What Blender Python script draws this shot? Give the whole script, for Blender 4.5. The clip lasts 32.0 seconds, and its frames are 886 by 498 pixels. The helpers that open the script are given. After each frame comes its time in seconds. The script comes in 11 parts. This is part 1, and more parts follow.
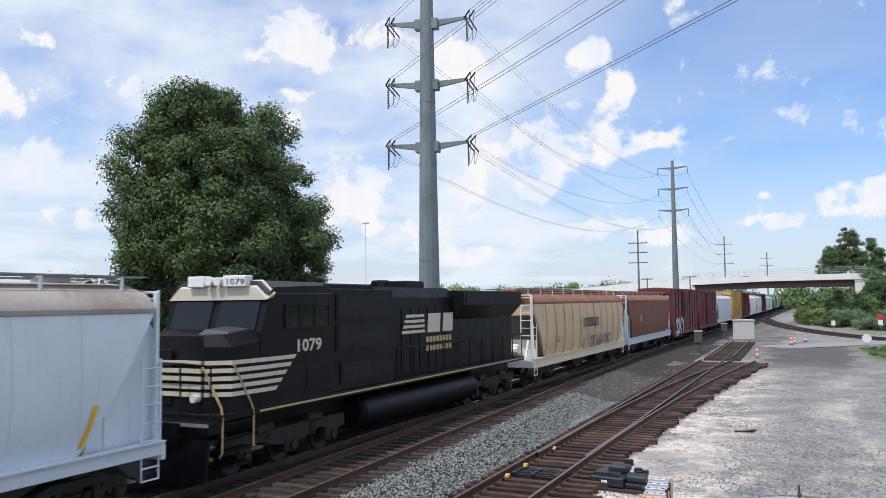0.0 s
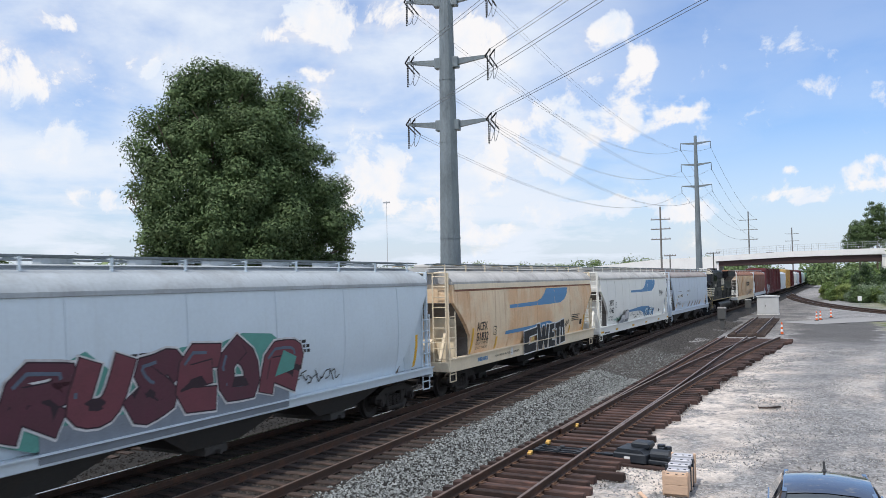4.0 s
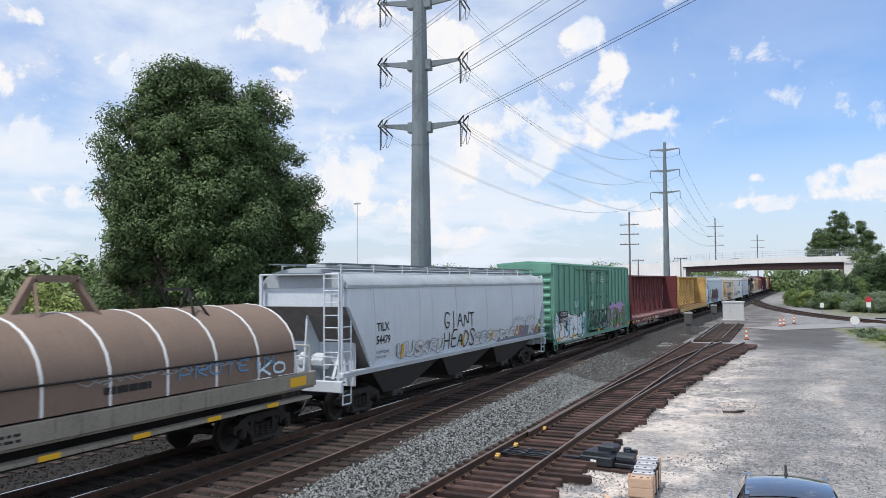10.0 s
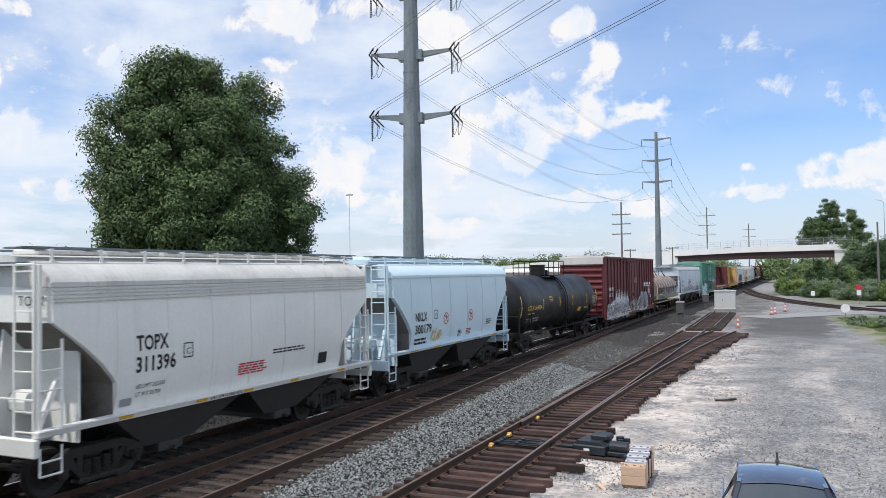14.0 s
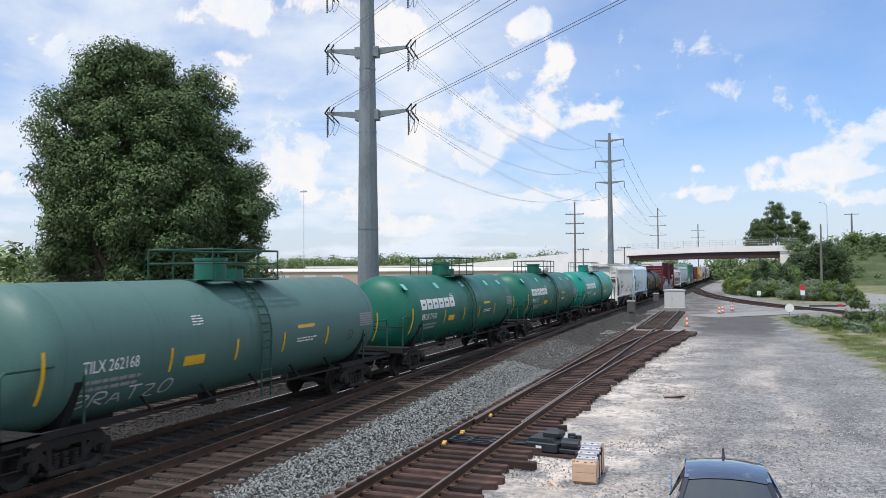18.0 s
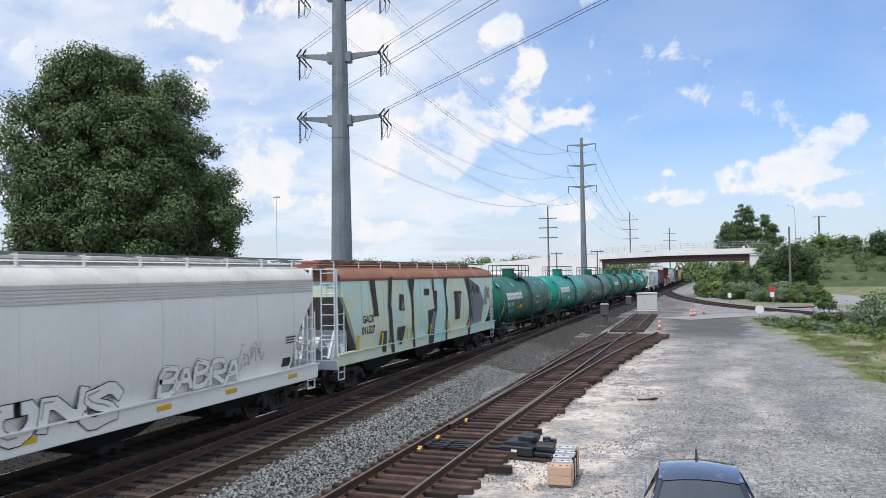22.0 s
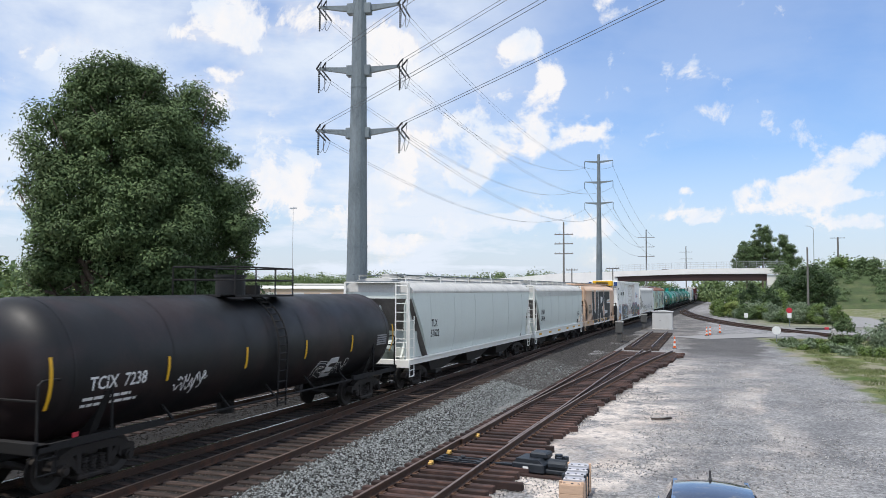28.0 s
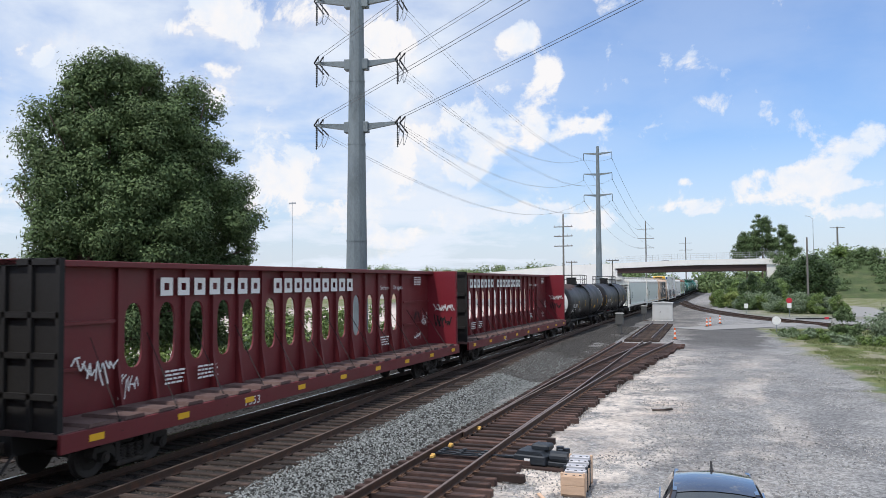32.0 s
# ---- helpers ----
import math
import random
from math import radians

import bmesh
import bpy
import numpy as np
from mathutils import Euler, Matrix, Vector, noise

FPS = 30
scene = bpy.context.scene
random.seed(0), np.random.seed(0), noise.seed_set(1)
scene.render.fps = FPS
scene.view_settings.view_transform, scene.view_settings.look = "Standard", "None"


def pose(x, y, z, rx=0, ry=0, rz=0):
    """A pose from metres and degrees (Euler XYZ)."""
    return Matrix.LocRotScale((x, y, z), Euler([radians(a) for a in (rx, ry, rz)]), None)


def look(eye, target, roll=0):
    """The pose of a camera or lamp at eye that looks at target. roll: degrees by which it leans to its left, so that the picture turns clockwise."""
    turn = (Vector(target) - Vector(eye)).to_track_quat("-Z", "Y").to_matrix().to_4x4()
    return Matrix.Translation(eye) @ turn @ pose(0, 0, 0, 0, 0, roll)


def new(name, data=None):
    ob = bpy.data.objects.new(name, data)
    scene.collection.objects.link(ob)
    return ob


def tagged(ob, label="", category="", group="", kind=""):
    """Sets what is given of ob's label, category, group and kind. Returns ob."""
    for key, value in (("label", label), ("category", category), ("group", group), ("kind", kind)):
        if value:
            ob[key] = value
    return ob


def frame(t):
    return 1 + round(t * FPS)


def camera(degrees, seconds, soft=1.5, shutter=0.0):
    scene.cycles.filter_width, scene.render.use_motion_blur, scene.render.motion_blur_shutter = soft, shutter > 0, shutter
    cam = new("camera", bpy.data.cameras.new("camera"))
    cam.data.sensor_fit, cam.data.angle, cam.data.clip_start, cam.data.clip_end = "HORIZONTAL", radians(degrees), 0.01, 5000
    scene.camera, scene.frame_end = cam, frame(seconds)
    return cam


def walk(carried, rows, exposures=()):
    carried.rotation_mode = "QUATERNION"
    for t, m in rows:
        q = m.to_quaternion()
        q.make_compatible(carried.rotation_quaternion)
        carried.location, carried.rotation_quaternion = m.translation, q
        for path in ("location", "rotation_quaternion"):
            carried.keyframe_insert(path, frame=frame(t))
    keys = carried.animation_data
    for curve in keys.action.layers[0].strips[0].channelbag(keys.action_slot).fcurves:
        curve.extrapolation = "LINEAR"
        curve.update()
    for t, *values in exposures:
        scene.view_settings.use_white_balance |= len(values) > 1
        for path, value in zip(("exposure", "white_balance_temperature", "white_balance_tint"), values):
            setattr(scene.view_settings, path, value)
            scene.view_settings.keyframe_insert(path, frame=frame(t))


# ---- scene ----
# The camera stands on a raised platform beside the line; only its aim drifts.
cam = camera(58.5, 32.0, soft=0.7, shutter=0.1)
EYE = (0.0, 0.0, 4.1)
# seconds, yaw, pitch, roll in degrees
PATH = [
    (0.0, 25.59, 3.79, 0.64),
    (0.5, 25.62, 3.75, 0.63),
    (1.0, 25.66, 3.62, 0.63),
    (1.5, 25.63, 3.48, 0.75),
    (2.0, 25.61, 3.37, 0.92),
    (2.5, 25.66, 3.26, 1.01),
    (3.0, 25.91, 3.03, 1.04),
    (3.5, 26.41, 2.70, 1.11),
    (4.0, 27.15, 2.25, 1.08),
    (4.5, 28.04, 1.80, 0.96),
    (6.5, 29.69, 1.30, 0.45),
    (7.0, 29.07, 1.43, 0.44),
    (7.5, 28.27, 1.62, 0.52),
    (8.0, 27.43, 1.85, 0.53),
    (8.5, 26.60, 2.02, 0.50),
    (9.0, 25.87, 2.14, 0.45),
    (9.5, 25.34, 2.27, 0.44),
    (10.0, 24.98, 2.39, 0.40),
    (10.5, 24.74, 2.47, 0.39),
    (11.0, 24.65, 2.52, 0.51),
    (11.5, 24.64, 2.43, 0.64),
    (12.0, 24.73, 2.25, 0.73),
    (12.5, 24.86, 2.06, 0.83),
    (13.0, 24.92, 1.88, 0.81),
    (13.5, 24.79, 1.77, 0.83),
    (14.0, 24.45, 1.72, 0.78),
    (14.5, 24.00, 1.75, 0.81),
    (16.5, 22.72, 2.10, 1.08),
    (17.0, 22.32, 2.03, 0.96),
    (17.5, 21.75, 1.82, 0.65),
    (18.0, 21.17, 1.54, 0.39),
    (18.5, 20.56, 1.30, 0.12),
    (19.0, 20.10, 1.17, 0.00),
    (19.5, 19.75, 1.08, 0.08),
    (20.0, 19.53, 1.00, 0.23),
    (20.5, 19.39, 0.90, 0.40),
    (21.0, 19.38, 0.92, 0.63),
    (21.5, 19.36, 1.20, 0.77),
    (22.0, 19.30, 1.88, 0.88),
    (22.5, 19.19, 2.75, 0.95),
    (23.0, 19.07, 3.70, 0.99),
    (23.5, 19.02, 4.27, 1.06),
    (24.0, 19.02, 4.41, 1.16),
    (24.5, 18.98, 4.23, 1.29),
    (25.0, 18.97, 3.94, 1.30),
    (25.5, 19.01, 3.60, 1.31),
    (27.5, 19.99, 2.96, -0.09),
    (28.0, 20.35, 2.89, -0.28),
    (28.5, 20.55, 2.80, -0.21),
    (29.0, 20.49, 2.66, -0.12),
    (29.5, 20.31, 2.53, -0.01),
    (30.0, 20.19, 2.50, 0.18),
    (30.5, 20.15, 2.51, 0.25),
    (31.0, 20.20, 2.51, 0.27),
    (31.5, 20.28, 2.47, 0.26),
    (32.0, 20.35, 2.42, 0.28),
]
walk(cam, [(t, pose(*EYE, 90 + p, r, y)) for t, y, p, r in PATH])

# ---- light ----
SUN_DIR = Vector((-0.16, -0.44, 0.885)).normalized()
world = bpy.data.worlds.new("sky")
scene.world = world
world.use_nodes = True


def node(nt, kind, **sets):
    n = nt.nodes.new(kind)
    for k, v in sets.items():
        if k in n.inputs:
            n.inputs[k].default_value = v
    return n


def build_sky():
    nt = world.node_tree
    nt.nodes.clear()
    out = nt.nodes.new("ShaderNodeOutputWorld")
    bg = nt.nodes.new("ShaderNodeBackground")
    bg.inputs["Strength"].default_value = 0.131
    sky = nt.nodes.new("ShaderNodeTexSky")
    sky.sky_type = "NISHITA"
    sky.sun_disc = False
    sky.sun_elevation = math.asin(SUN_DIR.z)
    sky.sun_rotation = math.atan2(SUN_DIR.x, SUN_DIR.y)
    sky.air_density, sky.dust_density, sky.ozone_density = 1.0, 1.6, 1.0
    co = nt.nodes.new("ShaderNodeTexCoord")
    sep = nt.nodes.new("ShaderNodeSeparateXYZ")
    nt.links.new(co.outputs["Generated"], sep.inputs[0])

    def math_(op, a, b=None, c=None, clamp=False):
        m = nt.nodes.new("ShaderNodeMath")
        m.operation, m.use_clamp = op, clamp
        for i, v in enumerate((a, b, c)):
            if v is None:
                continue
            if isinstance(v, (int, float)):
                m.inputs[i].default_value = v
            else:
                nt.links.new(v, m.inputs[i])
        return m.outputs[0]

    # project the clouds on a flat layer so that they shrink towards the horizon
    zz = math_("MAXIMUM", sep.outputs[2], 0.0)
    zz = math_("ADD", zz, 0.16)
    px = math_("DIVIDE", sep.outputs[0], zz)
    py = math_("DIVIDE", sep.outputs[1], zz)
    comb = nt.nodes.new("ShaderNodeCombineXYZ")
    nt.links.new(px, comb.inputs[0])
    nt.links.new(py, comb.inputs[1])
    n1 = node(nt, "ShaderNodeTexNoise", Scale=1.7, Detail=9.0, Roughness=0.56, Distortion=0.3)
    nt.links.new(comb.outputs[0], n1.inputs["Vector"])
    n2 = node(nt, "ShaderNodeTexNoise", Scale=15.0, Detail=12.0, Roughness=0.62, Distortion=0.25)
    nt.links.new(co.outputs["Generated"], n2.inputs["Vector"])
    n3 = node(nt, "ShaderNodeTexNoise", Scale=4.0, Detail=6.0, Roughness=0.55)
    nt.links.new(co.outputs["Generated"], n3.inputs["Vector"])
    field = math_("MULTIPLY", n1.outputs[0], 0.55)
    field = math_("ADD", field, math_("MULTIPLY", n3.outputs[0], 0.45))
    # cumulus heads: azimuth, elevation, half width, half height (degrees), weight
    heads = CLOUDS
    total = None
    for az, el, w, h, k in heads:
        a, e = radians(az), radians(el)
        c = (math.sin(a) * math.cos(e), math.cos(a) * math.cos(e), math.sin(e))
        rt = (math.cos(a), -math.sin(a), 0.0)
        up = (-math.sin(a) * math.sin(e), -math.cos(a) * math.sin(e), math.cos(e))
        parts = []
        for axis, size in ((rt, w), (up, h)):
            d = nt.nodes.new("ShaderNodeVectorMath")
            d.operation = "DOT_PRODUCT"
            nt.links.new(co.outputs["Generated"], d.inputs[0])
            d.inputs[1].default_value = axis
            parts.append(math_("DIVIDE", d.outputs["Value"], math.sin(radians(size))))
        # the up axis is at right angles to the head's middle, so both run from zero there
        q = math_("ADD", math_("MULTIPLY", parts[0], parts[0]), math_("MULTIPLY", parts[1], parts[1]))
        g = math_("EXPONENT", math_("MULTIPLY", q, -1.0))
        g = math_("MULTIPLY", g, k)
        total = g if total is None else math_("ADD", total, g)
    shape = math_("ADD", math_("MULTIPLY_ADD", n2.outputs[0], 3.2, -1.17), math_("MINIMUM", math_("MULTIPLY", total, 2.0), 0.62))
    puff = nt.nodes.new("ShaderNodeMapRange")
    puff.interpolation_type = "SMOOTHSTEP"
    for k, v in (("From Min", 0.56), ("From Max", 1.14)):
        puff.inputs[k].default_value = v
    nt.links.new(shape, puff.inputs["Value"])
    veil = nt.nodes.new("ShaderNodeMapRange")
    veil.interpolation_type = "SMOOTHSTEP"
    for k, v in (("From Min", 0.36), ("From Max", 0.60), ("To Max", 0.8)):
        veil.inputs[k].default_value = v
    nt.links.new(field, veil.inputs["Value"])
    # thicker veil on the side away from the blue gap, haze at the horizon
    lobe = nt.nodes.new("ShaderNodeVectorMath")
    lobe.operation = "DOT_PRODUCT"
    nt.links.new(co.outputs["Generated"], lobe.inputs[0])
    a, e = radians(0.0), radians(14.5)
    lobe.inputs[1].default_value = (math.sin(a) * math.cos(e), math.cos(a) * math.cos(e), math.sin(e))
    blue = nt.nodes.new("ShaderNodeMapRange")
    blue.interpolation_type = "SMOOTHSTEP"
    for k, v in (("From Min", 0.93), ("From Max", 0.992), ("To Min", 1.0), ("To Max", 0.22)):
        blue.inputs[k].default_value = v
    nt.links.new(lobe.outputs["Value"], blue.inputs["Value"])
    veil2 = math_("MULTIPLY", math_("ADD", veil.outputs[0], 0.22), blue.outputs[0])
    haze = nt.nodes.new("ShaderNodeMapRange")
    for k, v in (("From Min", 0.0), ("From Max", 0.19), ("To Min", 0.82), ("To Max", 0.0)):
        haze.inputs[k].default_value = v
    nt.links.new(sep.outputs[2], haze.inputs["Value"])
    cover = math_("MAXIMUM", math_("MAXIMUM", puff.outputs[0], veil2), haze.outputs[0], clamp=True)
    shade = nt.nodes.new("ShaderNodeMix")
    shade.data_type = "RGBA"
    shade.inputs[6].default_value = (6.1, 6.65, 7.5, 1)
    shade.inputs[7].default_value = (7.3, 7.2, 7.3, 1)
    n4 = node(nt, "ShaderNodeTexNoise", Scale=14.0, Detail=10.0, Roughness=0.58, Distortion=0.2)
    nt.links.new(co.outputs["Generated"], n4.inputs["Vector"])
    lump = nt.nodes.new("ShaderNodeMapRange")
    lump.interpolation_type = "SMOOTHSTEP"
    for k, v in (("From Min", 0.36), ("From Max", 0.6), ("To Min", 0.0), ("To Max", 1.0)):
        lump.inputs[k].default_value = v
    nt.links.new(n4.outputs[0], lump.inputs["Value"])
    nt.links.new(math_("MULTIPLY", puff.outputs[0], lump.outputs[0]), shade.inputs[0])
    tint = nt.nodes.new("ShaderNodeMix")
    tint.data_type, tint.blend_type = "RGBA", "MULTIPLY"
    tint.inputs[0].default_value = 1.0
    tint.inputs[7].default_value = SKY_TINT
    nt.links.new(sky.outputs[0], tint.inputs[6])
    mix = nt.nodes.new("ShaderNodeMix")
    mix.data_type = "RGBA"
    nt.links.new(cover, mix.inputs[0])
    nt.links.new(tint.outputs[2], mix.inputs[6])
    nt.links.new(shade.outputs[2], mix.inputs[7])
    nt.links.new(mix.outputs[2], bg.inputs["Color"])
    nt.links.new(bg.outputs[0], out.inputs[0])


SKY_TINT = (0.88, 1.12, 1.46, 1)
CLOUDS = [
    (-15.2, 13.1, 2.5, 1.7, 0.46), (-12.6, 14.7, 1.0, 1.2, 0.46), (-17.5, 11.8, 1.8, 1.1, 0.46), (-13.8, 10.7, 3.1, 1.1, 0.46),
    (-10.3, 11.1, 1.2, 0.5, 0.46), (-19.6, 10.6, 2.5, 1.2, 0.46), (-22.7, 9.0, 3.3, 1.6, 0.46), (-18.6, 8.3, 2.5, 1.2, 0.46),
]
CLOUDS += [
    (-14.7, 17.2, 1.4, 0.9, 0.62), (-24.2, 17.2, 2.0, 1.7, 0.46), (-34.1, 19.5, 3.7, 1.1, 0.38), (-37.4, 17.1, 3.3, 0.9, 0.34),
    (-17.1, 21.2, 1.7, 0.6, 0.36), (-8.6, 20.1, 1.8, 1.8, 0.28), (-36.4, 12.7, 1.8, 1.3, 0.38), (-31.4, 8.4, 2.5, 1.6, 0.46),
    (-32.4, 5.2, 2.9, 1.8, 0.46), (-28.0, 5.0, 2.3, 1.6, 0.39), (-24.4, 6.8, 2.5, 1.2, 0.46),
]
CLOUDS += [
    (-19.3, 4.9, 2.5, 0.7, 0.46), (-14.2, 5.2, 2.9, 0.5, 0.46), (-10.1, 4.3, 2.5, 0.5, 0.46), (-22.8, 3.6, 3.7, 0.7, 0.34),
    (0.4, 6.1, 3.1, 0.9, 0.46), (-2.9, 5.1, 2.3, 0.5, 0.46), (2.9, 7.0, 1.7, 0.7, 0.46), (8.2, 9.1, 1.1, 1.1, 0.46),
    (10.4, 10.0, 0.8, 0.8, 0.46), (9.8, 5.7, 1.2, 0.7, 0.46), (6.4, 6.2, 2.9, 0.4, 0.36), (6.3, 7.6, 1.6, 1.4, 0.27),
]
CLOUDS += [
    (8.6, 4.4, 2.9, 0.6, 0.38), (-3.0, 6.9, 0.7, 0.3, 0.34), (12.8, 7.0, 2.5, 1.6, 0.46), (-52.8, 16.9, 2.1, 0.7, 0.34),
    (-47.9, 14.9, 1.5, 1.1, 0.46), (-53.3, 9.2, 2.1, 1.4, 0.46), (-51.4, 5.7, 2.9, 1.1, 0.38), (-54.5, 12.9, 2.5, 2.0, 0.30),
    (-34.7, 18.6, 3.7, 1.2, 0.34), (-37.1, 14.6, 2.3, 0.9, 0.36),
]
build_sky()

sun = new("sun", bpy.data.lights.new("sun", "SUN"))
sun.data.energy, sun.data.angle, sun.data.color = 3.1, radians(1.2), (1.0, 0.95, 0.88)
sun.matrix_world = look(SUN_DIR * 300, (0, 0, 0))

# ---- materials ----
def material(name, color, rough=0.7, metal=0.0, vary=0.18, scale=3.0, fine=40.0, bump=0.15, second=None, amount=0.5,
             streak=0.0, streak_color=(0.16, 0.07, 0.035), spec=0.4, island=0.0, grain=(1, 1, 1), cut=0.56, bump_dist=0.02):
    """A surface with large patches, fine grain, run-down streaks and a slight relief."""
    m = bpy.data.materials.new(name)
    m.use_nodes = True
    nt = m.node_tree
    bsdf = nt.nodes["Principled BSDF"]
    co = nt.nodes.new("ShaderNodeTexCoord")
    mp = nt.nodes.new("ShaderNodeMapping")
    mp.inputs["Scale"].default_value = grain
    nt.links.new(co.outputs["Object"], mp.inputs[0])
    big = node(nt, "ShaderNodeTexNoise", Scale=scale, Detail=6.0, Roughness=0.6)
    small = node(nt, "ShaderNodeTexNoise", Scale=fine, Detail=4.0, Roughness=0.6)
    for n in (big, small):
        nt.links.new(mp.outputs[0], n.inputs["Vector"])
    ramp = nt.nodes.new("ShaderNodeMapRange")
    for k, v in (("From Min", 0.3), ("From Max", 0.7), ("To Min", 1 - vary), ("To Max", 1 + vary * 0.7)):
        ramp.inputs[k].default_value = v
    add = nt.nodes.new("ShaderNodeMath")
    add.operation = "MULTIPLY_ADD"
    add.inputs[1].default_value = 0.45
    nt.links.new(small.outputs[0], add.inputs[0])
    half = nt.nodes.new("ShaderNodeMath")
    half.operation = "MULTIPLY"
    half.inputs[1].default_value = 0.55
    nt.links.new(big.outputs[0], half.inputs[0])
    nt.links.new(half.outputs[0], add.inputs[2])
    nt.links.new(add.outputs[0], ramp.inputs["Value"])

    def mix(kind, fac, a, b):
        n = nt.nodes.new("ShaderNodeMix")
        n.data_type, n.blend_type = "RGBA", kind
        for i, v in ((0, fac), (6, a), (7, b)):
            if isinstance(v, (int, float)):
                n.inputs[i].default_value = v
            elif isinstance(v, tuple):
                n.inputs[i].default_value = (*v, 1) if len(v) == 3 else v
            else:
                nt.links.new(v, n.inputs[i])
        return n.outputs[2]

    def band(value, lo, hi, top=1.0):
        n = nt.nodes.new("ShaderNodeMapRange")
        n.interpolation_type = "SMOOTHSTEP"
        for k, v in (("From Min", lo), ("From Max", hi), ("To Max", top)):
            n.inputs[k].default_value = v
        nt.links.new(value, n.inputs["Value"])
        return n.outputs[0]

    col = mix("MULTIPLY", 1.0, color, (1.0, 1.0, 1.0))
    if second:
        patch = node(nt, "ShaderNodeTexNoise", Scale=scale * 0.55, Detail=8.0, Roughness=0.62, Distortion=0.4)
        nt.links.new(mp.outputs[0], patch.inputs["Vector"])
        col = mix("MIX", band(patch.outputs[0], cut - 0.08, cut + 0.1, amount), col, second)
    if streak:
        sm = nt.nodes.new("ShaderNodeMapping")
        sm.inputs["Scale"].default_value = (1.0, 6.0, 0.35)
        nt.links.new(co.outputs["Object"], sm.inputs[0])
        st = node(nt, "ShaderNodeTexNoise", Scale=1.3, Detail=7.0, Roughness=0.65)
        nt.links.new(sm.outputs[0], st.inputs["Vector"])
        col = mix("MIX", band(st.outputs[0], 0.52, 0.75, streak), col, streak_color)
    vec = nt.nodes.new("ShaderNodeCombineColor")
    for i in range(3):
        nt.links.new(ramp.outputs[0], vec.inputs[i])
    col = mix("MULTIPLY", 1.0, col, vec.outputs[0])
    if island:
        info = nt.nodes.new("ShaderNodeObjectInfo")
        geo = nt.nodes.new("ShaderNodeNewGeometry")
        s = nt.nodes.new("ShaderNodeMath")
        s.operation = "ADD"
        nt.links.new(info.outputs["Random"], s.inputs[0])
        nt.links.new(geo.outputs["Random Per Island"], s.inputs[1])
        fr = nt.nodes.new("ShaderNodeMath")
        fr.operation = "FRACT"
        nt.links.new(s.outputs[0], fr.inputs[0])
        r = nt.nodes.new("ShaderNodeMapRange")
        r.inputs["To Min"].default_value, r.inputs["To Max"].default_value = 1 - island, 1 + island
        nt.links.new(fr.outputs[0], r.inputs["Value"])
        v2 = nt.nodes.new("ShaderNodeCombineColor")
        for i in range(3):
            nt.links.new(r.outputs[0], v2.inputs[i])
        col = mix("MULTIPLY", 1.0, col, v2.outputs[0])
    nt.links.new(col, bsdf.inputs["Base Color"])
    rr = nt.nodes.new("ShaderNodeMapRange")
    for k, v in (("From Min", 0.3), ("From Max", 0.7), ("To Min", max(0.03, rough - 0.1)), ("To Max", min(1.0, rough + 0.1))):
        rr.inputs[k].default_value = v
    nt.links.new(big.outputs[0], rr.inputs["Value"])
    nt.links.new(rr.outputs[0], bsdf.inputs["Roughness"])
    bsdf.inputs["Metallic"].default_value = metal
    bsdf.inputs["Specular IOR Level"].default_value = spec
    if bump:
        b = nt.nodes.new("ShaderNodeBump")
        b.inputs["Strength"].default_value, b.inputs["Distance"].default_value = bump, bump_dist
        nt.links.new(add.outputs[0], b.inputs["Height"])
        nt.links.new(b.outputs[0], bsdf.inputs["Normal"])
    return m


